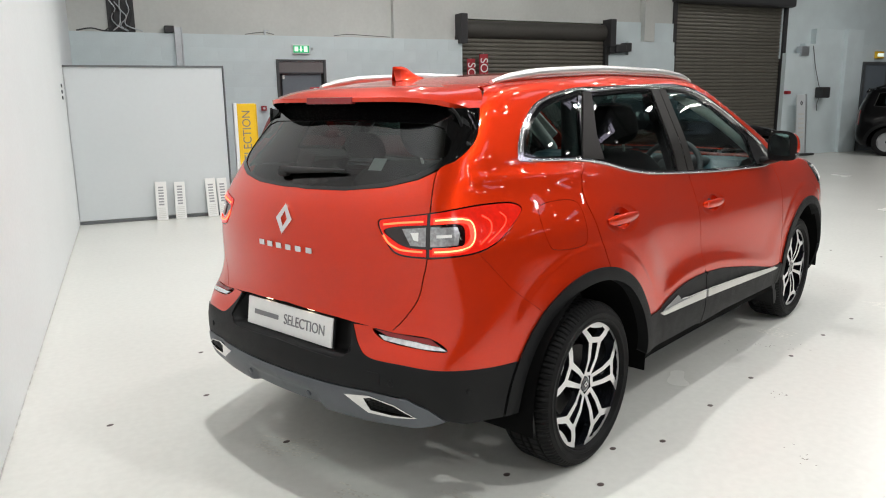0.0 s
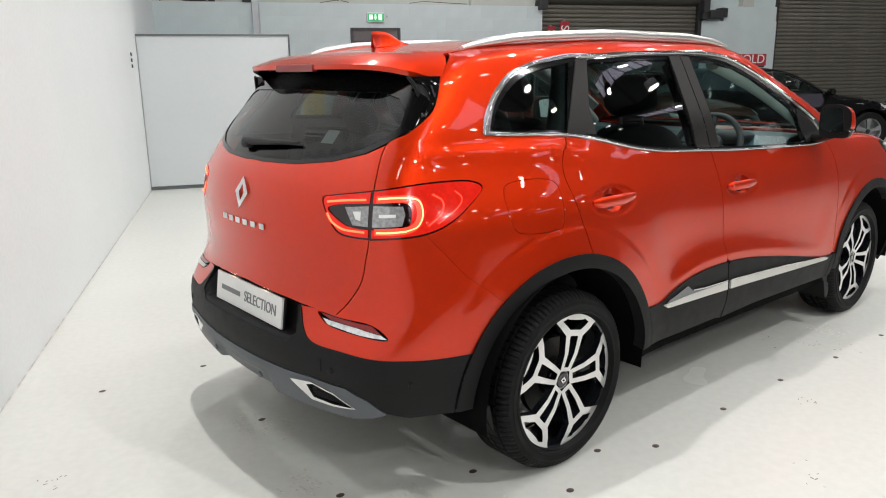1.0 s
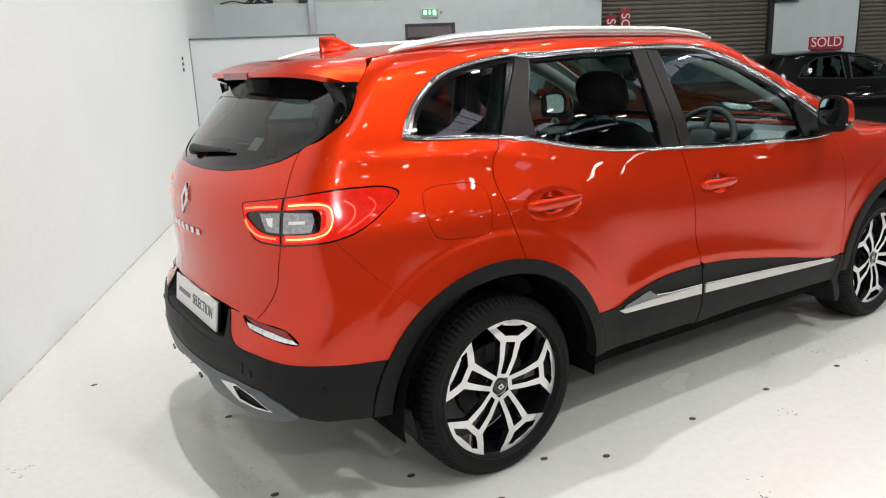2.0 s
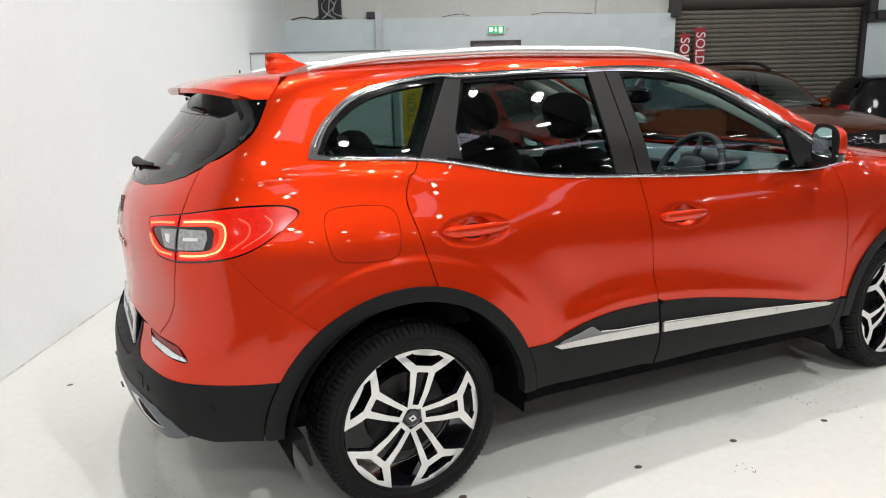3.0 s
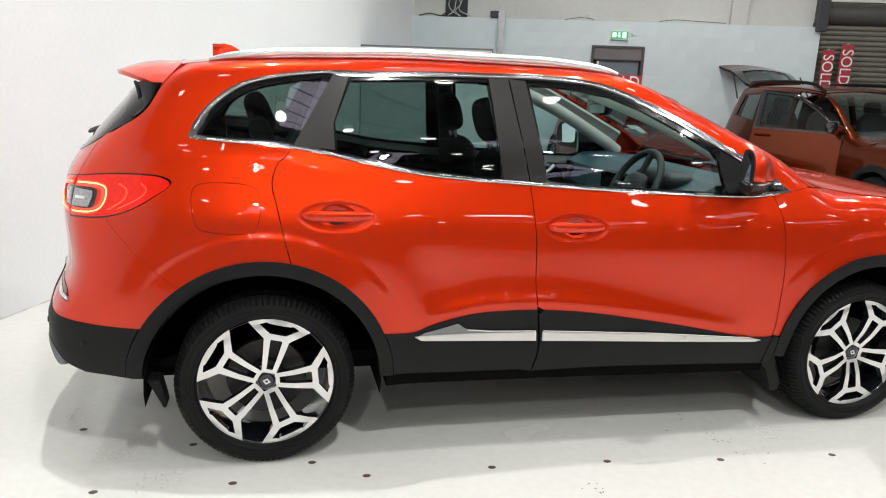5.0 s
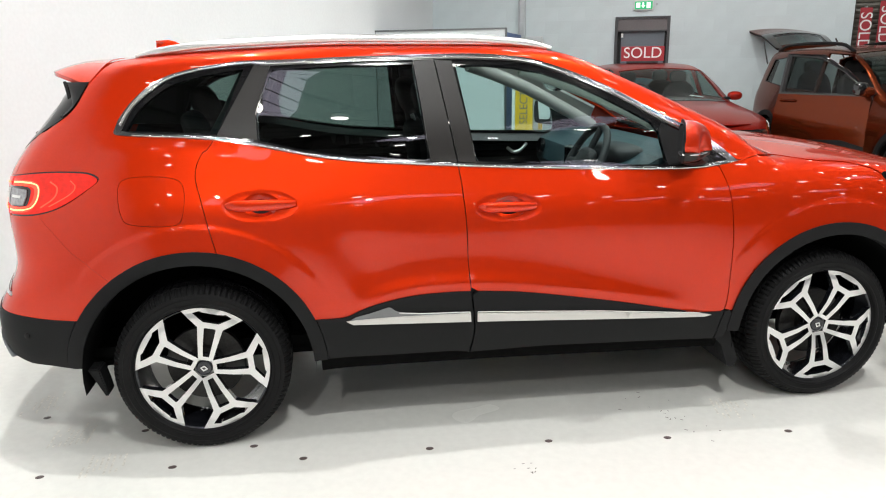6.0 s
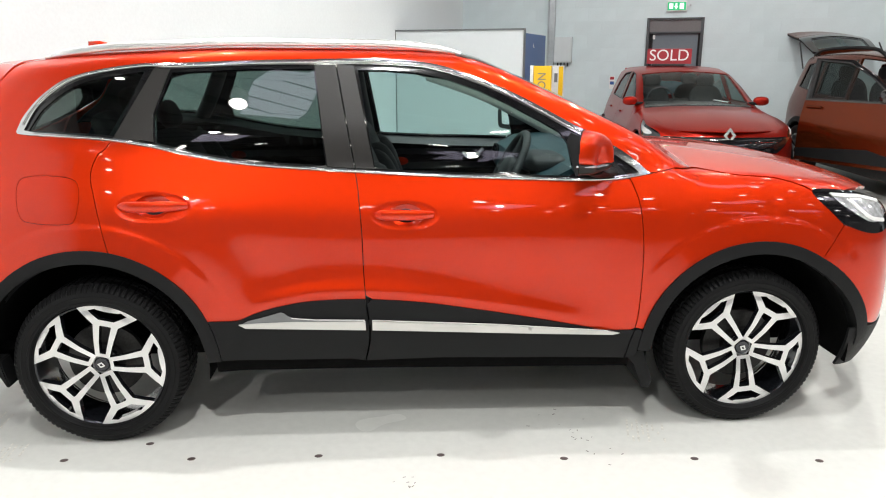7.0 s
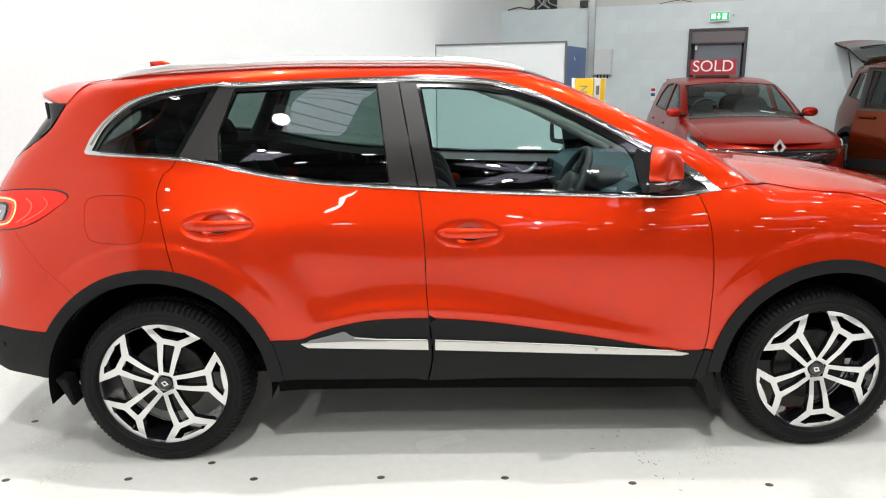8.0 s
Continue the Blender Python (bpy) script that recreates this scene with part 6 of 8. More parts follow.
def tyre_mesh(R, r0, half, n=384):
    """A tyre with a rim guard, four grooves round it and narrow cross cuts between the tread blocks."""
    prof = [(r0, -half * 0.80), (r0 + 0.010, -half * 0.97), (r0 + 0.013, -half * 1.015), (r0 + 0.020, -half * 1.02), (r0 + 0.024, -half * 0.99), ((R + r0) / 2, -half * 1.03), (R - 0.040, -half * 1.0), (R - 0.026, -half * 0.965), (R - 0.0255, -half * 0.96), (R - 0.014, -half * 0.89), (R - 0.005, -half * 0.76), (R - 0.001, -half * 0.66)]
    for a in (-0.58, -0.14):
        prof += [(R, half * (a - 0.055)), (R - 0.009, half * (a - 0.045)), (R - 0.009, half * (a + 0.045)), (R, half * (a + 0.055))]
    prof += [(r, -a) for r, a in prof[::-1]]
    k = len(prof)
    verts, faces = [], []
    for i in range(n):
        for j, (r, a) in enumerate(prof):
            shoulder = abs(a) > half * 0.6 and r > R - 0.0258
            centre = abs(a) < half * 0.6 and r > R - 0.002
            cut = 0.0065 if shoulder and i % 4 == 0 else (0.006 if centre and i % 6 == 3 else 0)
            t = 2 * math.pi * (i + (0.9 * a / half if centre else 0)) / n
            verts.append(((r - cut) * math.cos(t), a, (r - cut) * math.sin(t)))
    for i in range(n):
        for j in range(k - 1):
            a, b = i * k + j, ((i + 1) % n) * k + j
            faces.append((a, a + 1, b + 1, b))
    me = bpy.data.meshes.new("tyre")
    me.from_pydata(verts, [], faces)
    return shade(me, 24)


TYRE_R, RIM_R = 0.338, 0.264
tyre_me = tyre_mesh(TYRE_R, 0.252, 0.113)
barrel_me = lathe([(RIM_R - 0.006, -0.108), (RIM_R, -0.104), (RIM_R - 0.004, -0.098), (RIM_R - 0.016, -0.090), (RIM_R - 0.022, -0.05), (RIM_R - 0.030, 0.05), (RIM_R - 0.010, 0.09), (RIM_R, 0.10)], 72)
spoke_me = spoke_mesh(RIM_R - 0.003)
cap_me = lathe([(0.0, -0.012), (0.026, -0.012), (0.030, -0.009), (0.032, -0.004), (0.037, -0.004), (0.041, 0.0), (0.052, 0.012), (0.052, 0.03)], 36)
ring_me = lathe([(0.032, -0.004), (0.0345, -0.009), (0.038, -0.004)], 36)
disc_me = lathe([(0.0, 0.0), (0.07, 0.0), (0.075, 0.02), (0.15, 0.02), (0.152, 0.026), (0.152, 0.045), (0.0, 0.045)], 48)
bolt_me = lathe([(0.0, -0.004), (0.009, -0.004), (0.0105, -0.002), (0.0105, 0.02)], 12)
badge_me = slab([(0, 0.016), (0.013, 0), (0, -0.016), (-0.013, 0)], [[(0, 0.008), (0.0055, 0), (0, -0.008), (-0.0055, 0)]], 0.003)


def wheel(car, x, side, turn):
    spin = Matrix.Translation((x, side * -0.742, TYRE_R - 0.004)) @ (Matrix.Identity(4) if side == 1 else pose(0, 0, 0, 0, 0, 180)) @ pose(0, 0, 0, 0, turn, 0)
    w = part("wheel", barrel_me, WHEELDARK, car, "two-tone alloy wheel with split spokes", place=spin)
    part("tyre", tyre_me, TYRE, w, "black road tyre")
    face = Matrix(((1, 0, 0, 0), (0, 0, -1, -0.088), (0, 1, 0, 0), (0, 0, 0, 1)))
    for k in range(5):
        part("spoke", spoke_me, [MACHINED, WHEELDARK], w, place=face @ pose(0, 0, 0, 0, 0, 72 * k))
        part("wheel_bolt", bolt_me, WHEELDARK, w, place=pose(0, -0.066, 0, 0, 72 * k + 36) @ Matrix.Translation((0.055, 0, 0)))
    part("hub_cap", cap_me, WHEELDARK, w, place=Matrix.Translation((0, -0.070, 0)))
    part("hub_ring", ring_me, MACHINED, w, place=Matrix.Translation((0, -0.070, 0)))
    part("hub_badge", badge_me, CHROME, w, place=Matrix.Translation((0, -0.0855, 0)) @ Matrix(((1, 0, 0, 0), (0, 0, -1, 0), (0, 1, 0, 0), (0, 0, 0, 1))))
    part("brake_disc", disc_me, IRON, w, place=Matrix.Translation((0, -0.045, 0)))
    return w


for side in (1, -1):
    wheel(red_car, 0.0, side, -77)
    wheel(red_car, WHEELBASE, side, -60)
    # wheel-well liners, axle stubs and mud flaps
    for cx in (0.0, WHEELBASE):
        a = np.radians(np.linspace(-8, 188, 30))
        verts = [(cx + 0.436 * math.cos(t), side * y, HUB_Z + 0.436 * math.sin(t)) for y in (-0.868, -0.80, -0.50) for t in a] + [(cx + 0.1 * math.cos(t), side * -0.50, HUB_Z + 0.1 * math.sin(t)) for t in a]
        faces = [(k * 30 + i, k * 30 + i + 1, (k + 1) * 30 + i + 1, (k + 1) * 30 + i) for k in range(3) for i in range(29)]
        me = bpy.data.meshes.new("wheel_liner")
        me.from_pydata(verts, [], faces)
        part("wheel_liner", shade(me), UNDER, red_car)
    for o, y0, y1 in (([(-0.430, 0.364), (-0.385, 0.364), (-0.370, 0.30), (-0.362, 0.252), (-0.372, 0.246), (-0.390, 0.285), (-0.408, 0.322)], 0.748, 0.835), ([(2.115, 0.345), (2.20, 0.35), (2.245, 0.22), (2.235, 0.185), (2.205, 0.185), (2.165, 0.29)], 0.62, 0.865)):
        bm = join(slab(o, [], y1 - y0))
        m = Matrix(((1, 0, 0, 0), (0, 0, -side, -side * y0 - (side * (y1 - y0))), (0, 1, 0, 0), (0, 0, 0, 1)))
        bmesh.ops.transform(bm, matrix=m, verts=bm.verts)
        bmesh.ops.remove_doubles(bm, verts=bm.verts, dist=1e-5)
        bmesh.ops.recalc_face_normals(bm, faces=bm.faces)
        bmesh.ops.bevel(bm, geom=[e for e in bm.edges if e.calc_face_angle(0) > 0.3], offset=0.005, segments=2, affect="EDGES", clamp_overlap=True)
        part("mud_flap", bm, PLASTIC, red_car)

# underbody and the dark hull behind the panel gaps
part("underbody", block((-0.50, -0.60, 0.275), (3.15, 0.60, 0.36), 0.03), UNDER, red_car)
hull = [(-0.36, 0.40), (0.46, 0.35), (2.15, 0.35), (2.9, 0.45), (2.9, 0.80), (2.3, 1.04)] + belt(2.1, -0.25, -0.03, 16) + [(-0.55, 1.20), (-0.62, 1.0), (-0.60, 0.7), (-0.50, 0.42)]
both_sides("inner_hull", hull, UNDER, cuts=[arc(0, HUB_Z, 0.437, 0, 359, 40), arc(WHEELBASE, HUB_Z, 0.437, 0, 359, 40)], lift=-0.022, depth=0.0, grid=0.08, edge=0.05)
rear_hull = [(MID, 0.36), (-0.75, 0.40), (-0.58, 0.45), (-0.56, 1.15), (-0.80, 1.14), (MID, 1.11)]
part("inner_tail", skin("inner_tail", MAIN, rear_hull, both=True, lift=-0.075, depth=0, grid=0.08, edge=0.05), UNDER, red_car)

# ---- the cabin ----
liner = [(x, -float(ditch_y(x)) * 0.98) for x in np.linspace(-0.28, 1.40, 20)] + [(1.36, 0.0), (-0.28, 0.0)]
part("headliner", skin("headliner", MAIN, liner, way="top", both=True, lift=-0.045, depth=0, grid=0.1), TRIM_PALE, red_car)
for side in (1, -1):
    card = belt(2.05, -0.22, 0.012, 16) + [(-0.22, 0.90), (0.42, 0.80), (0.62, 0.5), (2.0, 0.45)]
    part("door_card", skin("door_card", MAIN, card, side=side, lift=-0.022, depth=0.105, grid=0.08, edge=0.04), TRIM_DARK, red_car, "dark moulded inner door panel")
    lining = [(-0.30, 1.49), (-0.40, 1.45), (-0.46, 1.40), (-0.50, 1.335), (-0.56, 1.28), (-0.62, 1.24), (-0.66, 1.20), (-0.20, 1.18), (-0.245, 1.26), (-0.19, 1.37), (-0.10, 1.44), (0.02, 1.475), (0.2, 1.50)]
    part("rear_pillar_trim", skin("rear_pillar_trim", MAIN, lining, side=side, lift=-0.028, depth=0.01, grid=0.06, edge=0.03), TRIM_DARK, red_car)
    rail = [(x, z - 0.004) for x, z in DLO_TOP if -0.2 < x < 1.38][::3] + ditch(1.38, -0.15, 20)
    part("roof_edge_trim", skin("roof_edge_trim", MAIN, rail, side=side, lift=-0.024, depth=0.012, grid=0.08, edge=0.04), TRIM_DARK, red_car)
    post = [(x, z - 0.006) for x, z in DLO_TOP if 1.30 < x < 2.12][::3] + ditch(2.14, 1.30, 20)
    part("windscreen_post_trim", skin("windscreen_post_trim", MAIN, post, side=side, lift=-0.022, depth=0.014, grid=0.06, edge=0.03), TRIM_PALE, red_car)
    p = MAIN.round(np.array([(1.30, 1.475), (1.45, 1.425), (1.65, 1.345), (1.85, 1.245), (2.02, 1.155), (2.10, 1.105)]))
    p = p * [1, side, 1] + np.array([0.03, side * 0.055, -0.005])
    part("pillar_trim", tube(bend(p.tolist(), 3), 0.046, 12, 0.8), TRIM_PALE, red_car, "pale windscreen pillar trim")
    p = bend([(1.60, -0.735, 0.950), (1.63, -0.71, 0.928), (1.67, -0.705, 0.935), (1.715, -0.715, 0.975)])
    part("inner_handle", tube([(x, side * y, z + 0.03) for x, y, z in p], 0.011, 8), SATIN, red_car)
    # A-pillar and B-pillar trims
    b = MAIN.round(np.array([(0.975, 1.47), (1.0, 1.3), (1.03, 1.12), (1.04, 0.9)])) * [1, side, 1] + [0, side * 0.06, 0]
    part("pillar_trim", tube(bend(b.tolist(), 3), 0.045, 8), TRIM_DARK, red_car)
    c = MAIN.round(np.array([(0.24, 1.46), (0.17, 1.32), (0.10, 1.2)])) * [1, side, 1] + [0, side * 0.06, 0]
    part("pillar_trim", tube(bend(c.tolist(), 3), 0.04, 8), TRIM_DARK, red_car)


def seat(x, y, base_z, wide, tall, lean=18):
    """A car seat: cushion, backrest with bolsters, headrest on two rods."""
    s = part("seat", blob((0.52, wide, 0.20), 3.5, 14, Matrix.Translation((x + 0.22, y, base_z)) @ pose(0, 0, 0, 0, -6)), CLOTH, red_car, "black cloth car seat")
    back = Matrix.Translation((x, y, base_z)) @ pose(0, 0, 0, 0, -lean)
    bm = blob((0.17, wide, tall), 3.4, 16, back @ Matrix.Translation((0, 0, tall / 2)))
    part("backrest", bm, CLOTH, s)
    for k in (-1, 1):
        part("bolster", blob((0.20, 0.10, tall * 0.75), 2.8, 10, back @ Matrix.Translation((0.05, k * (wide / 2 - 0.05), tall * 0.45))), CLOTH, s)
        part("rod", tube([tuple(back @ Vector((0.0, k * 0.06, tall - 0.05))), tuple(back @ Vector((0.0, k * 0.06, tall + 0.12)))], 0.006, 8), SATIN, s)
    part("headrest", blob((0.11, 0.28, 0.20), 2.8, 14, back @ Matrix.Translation((0.01, 0, tall + 0.13))), CLOTH, s)


for y in (-0.38, 0.38):
    seat(1.17, y, 0.60, 0.52, 0.62, 17)
seat(0.24, 0.0, 0.62, 1.20, 0.60, 22)
for y in (-0.42, 0.42):
    m = Matrix.Translation((0.24, y, 0.62)) @ pose(0, 0, 0, 0, -22)
    part("headrest", blob((0.09, 0.24, 0.15), 2.8, 12, m @ Matrix.Translation((0.0, 0, 0.665))), CLOTH, red_car)
dash_prof = [(2.28, 1.075), (2.05, 1.10), (1.90, 1.09), (1.80, 1.04), (1.78, 0.93), (1.86, 0.80), (1.95, 0.62), (2.3, 0.60)]
bm = join(slab(dash_prof, [], 1.44))
bmesh.ops.transform(bm, matrix=Matrix(((1, 0, 0, 0), (0, 0, 1, 0.72), (0, 1, 0, 0), (0, 0, 0, 1))), verts=bm.verts)
bmesh.ops.remove_doubles(bm, verts=bm.verts, dist=1e-5)
bmesh.ops.recalc_face_normals(bm, faces=bm.faces)
bmesh.ops.bevel(bm, geom=[e for e in bm.edges if e.calc_face_angle(0) > 0.3], offset=0.015, segments=2, affect="EDGES", clamp_overlap=True)
dash = part("dashboard", bm, TRIM_TEAL, red_car, "grey moulded dashboard, reflected teal in its colour")
part("instrument_hood", blob((0.20, 0.34, 0.085), 3.0, 14, Matrix.Translation((1.845, -0.37, 1.075))), TRIM_DARK, dash)
part("centre_screen", block((1.765, -0.11, 0.92), (1.80, 0.11, 1.06), 0.01), GLOSSBLACK, dash)
for y in (-0.13, 0.13):
    part("air_vent", block((1.77, y - 0.03, 0.93), (1.80, y + 0.03, 1.05), 0.006), GLOSSBLACK, dash)
for y in (-0.62, 0.62):
    part("air_vent", lathe([(0.0, -0.01), (0.035, -0.01), (0.045, 0.0), (0.045, 0.02)], 20, "z"), GLOSSBLACK, dash, place=pose(1.785, y, 1.0, 0, -80, 0))
tilt = Matrix.Translation((1.69, -0.37, 1.03)) @ pose(0, 0, 0, 0, -63, 0)
rim_pts = [tuple(tilt @ Vector((0.185 * math.cos(t), 0.185 * math.sin(t), 0))) for t in np.linspace(0, 2 * math.pi, 49)[:-1]]
steer = part("steering_wheel", tube(rim_pts, 0.017, 10, closed=True), TRIM_DARK, red_car, "black steering wheel with dark spokes")
part("wheel_boss", blob((0.15, 0.17, 0.06), 3, 12, tilt), TRIM_DARK, steer)
for t in (0.05, math.pi - 0.05, -math.pi / 2):
    part("wheel_spoke", tube([tuple(tilt @ Vector((0.05 * math.cos(t + math.pi / 2), 0.05 * math.sin(t + math.pi / 2), 0))), tuple(tilt @ Vector((0.178 * math.cos(t + math.pi / 2), 0.178 * math.sin(t + math.pi / 2), 0)))], 0.016, 8), TRIM_DARK, steer)
part("column", tube([(1.70, -0.37, 1.02), (1.88, -0.37, 0.95)], 0.04, 10), TRIM_DARK, steer)
screen_z = float(MAIN.top(np.array([(1.70, 0.0)]))[0, 2])
part("interior_mirror", blob((0.045, 0.27, 0.085), 3, 12, Matrix.Translation((1.655, 0.0, min(1.385, screen_z - 0.055)))), GLOSSBLACK, red_car)
part("windscreen_permit", skin("windscreen_permit", MAIN, [(2.13, 0.50), (2.215, 0.52), (2.205, 0.64), (2.12, 0.62)], way="top", lift=-0.014, depth=0.001, grid=0.05), STICKER, red_car, "pale permit card inside the windscreen")
# mirror glass in gloss black: the dark cabin it reflects is painted in
part("interior_mirror_glass", block((1.6335, -0.105, min(1.385, screen_z - 0.055) - 0.024), (1.6355, 0.105, min(1.385, screen_z - 0.055) + 0.024), 0.0008), GLOSSBLACK, red_car)
part("mirror_stalk", tube([(1.66, 0, screen_z - 0.05), (1.70, 0, screen_z - 0.012)], 0.012, 8), TRIM_DARK, red_car)
part("console", block((1.15, -0.11, 0.45), (1.80, 0.11, 0.72), 0.03), TRIM_DARK, red_car)
part("cabin_floor", block((-0.55, -0.70, 0.36), (2.2, 0.70, 0.40)), UNDER, red_car)
part("parcel_shelf", block((-0.62, -0.58, 1.0), (0.05, 0.58, 1.03), 0.01), TRIM_DARK, red_car)

# ---- the other cars in the hall ----
HATCH_RED = material("deep red paint", (0.36, 0.0145, 0.007), 0.30, 0.7, 0.5, grain=0.05, size=900, stain=0.02, spec=0.05)
RUSTBROWN = material("copper brown paint", (0.150, 0.026, 0.0065), 0.25, 0.8, 0.35, grain=0.06, size=900, stain=0.03, spec=0.05)
BLACKPAINT = material("black paint", (0.003, 0.003, 0.0035), 0.30, 0.0, 0.5, grain=0.05, size=900, spec=0.05)
RIM_GREY = material("grey alloy", (0.32, 0.33, 0.34), 0.35, 0.7, 0.4, grain=0.05, size=200)


def body_solid(base, plan, inset, tail, nose, roof, belt, upper, bows, core=0.33):
    pw, si, tx, nx, rz = curve(plan, 0.10), curve(inset, 0.03), curve(tail, 0.03), curve(nose, 0.03), curve(roof, 0.07)

    def value(p):
        x, y, z = p.T
        y = np.abs(y)
        near = np.minimum(np.hypot(x, z - 0.33), np.hypot(x - base, z - 0.33))
        low = pw(x) - si(z) + 0.02 * (1 - ease(0.40, 0.52, near))
        up = upper[0] - upper[1] * (z - belt) - 0.06 * np.maximum(0, 0.4 - x) ** 2
        side = y - smin(low, up, 0.06)
        rear = tx(z) + bows[0] * y**2 - x
        fore = x - nx(z) + bows[1] * y**2
        lid = (z - rz(x) + 0.09 * y**2) * 0.9
        return smax(smax(smax(side, rear, 0.16), fore, 0.22), lid, 0.10)

    return Solid(value, -0.2, base + 0.25, core, 0.65)


HATCH_SOLID = body_solid(2.58, [(-0.7, 0.62), (-0.3, 0.80), (0, 0.85), (1.3, 0.872), (2.58, 0.868), (2.95, 0.82), (3.4, 0.62)],
                         [(0.15, 0.09), (0.28, 0.02), (0.45, 0), (0.8, 0.0), (0.9, 0.018), (0.98, 0.06), (1.1, 0.09), (1.6, 0.10)],
                         [(0.15, -0.45), (0.3, -0.58), (0.5, -0.63), (0.8, -0.61), (0.95, -0.57), (1.15, -0.44), (1.35, -0.28), (1.5, -0.15)],
                         [(0.15, 3.28), (0.3, 3.38), (0.5, 3.41), (0.68, 3.39), (0.8, 3.25), (0.9, 2.95), (0.98, 2.6)],
                         [(-0.6, 1.37), (-0.2, 1.41), (0.4, 1.44), (0.9, 1.425), (1.25, 1.36), (1.6, 1.20), (2.0, 0.99), (2.2, 0.965), (2.6, 0.915), (3.0, 0.82), (3.3, 0.70), (3.5, 0.55)], 0.95, (0.765, 0.36), (0.30, 0.42))
SUV_SOLID = body_solid(2.90, [(-0.8, 0.72), (-0.4, 0.82), (0, 0.865), (1.4, 0.875), (2.9, 0.875), (3.3, 0.83), (3.75, 0.64)],
                       [(0.15, 0.09), (0.28, 0.02), (0.45, 0), (0.9, 0.0), (1.0, 0.018), (1.08, 0.05), (1.2, 0.08), (1.8, 0.09)],
                       [(0.15, -0.55), (0.3, -0.72), (0.5, -0.80), (0.8, -0.77), (1.05, -0.75), (1.3, -0.66), (1.55, -0.55), (1.7, -0.45)],
                       [(0.15, 3.60), (0.3, 3.70), (0.5, 3.74), (0.75, 3.72), (0.9, 3.60), (1.0, 3.35), (1.08, 2.9)],
                       [(-0.8, 1.56), (-0.3, 1.60), (0.4, 1.63), (1.0, 1.62), (1.5, 1.56), (1.85, 1.42), (2.35, 1.10), (2.6, 1.06), (2.95, 1.025), (3.3, 0.95), (3.6, 0.84), (3.8, 0.7)], 1.05, (0.80, 0.28), (0.22, 0.38))


def plain_wheel(car, x, side, half, mat):
    spin = Matrix.Translation((x, side * -half, 0.328)) @ (Matrix.Identity(4) if side == 1 else pose(0, 0, 0, 0, 0, 180))
    w = part("wheel", far_rim, mat, car, place=spin)
    part("tyre", far_tyre, TYRE, w)
    for k in range(5):
        part("spoke", far_spoke, mat, w, place=Matrix(((1, 0, 0, 0), (0, 0, -1, -0.075), (0, 1, 0, 0), (0, 0, 0, 1))) @ pose(0, 0, 0, 0, 0, 72 * k + 18))
    part("hub_cap", far_cap, WHEELDARK, w)


far_tyre = lathe([(0.222, -0.09), (0.235, -0.10), (0.28, -0.108), (0.315, -0.10), (0.330, -0.085), (0.332, 0.0), (0.330, 0.085), (0.28, 0.10), (0.222, 0.09)], 48)
far_rim = lathe([(0.228, -0.095), (0.232, -0.09), (0.215, -0.08), (0.205, 0.03), (0.0, 0.04)], 40)
far_spoke = slab([(0.02, -0.03), (0.12, -0.028), (0.222, -0.05), (0.226, 0.0), (0.222, 0.05), (0.12, 0.028), (0.02, 0.03)], [], 0.03)
far_cap = lathe([(0.0, -0.09), (0.03, -0.09), (0.045, -0.07), (0.05, -0.04)], 20)


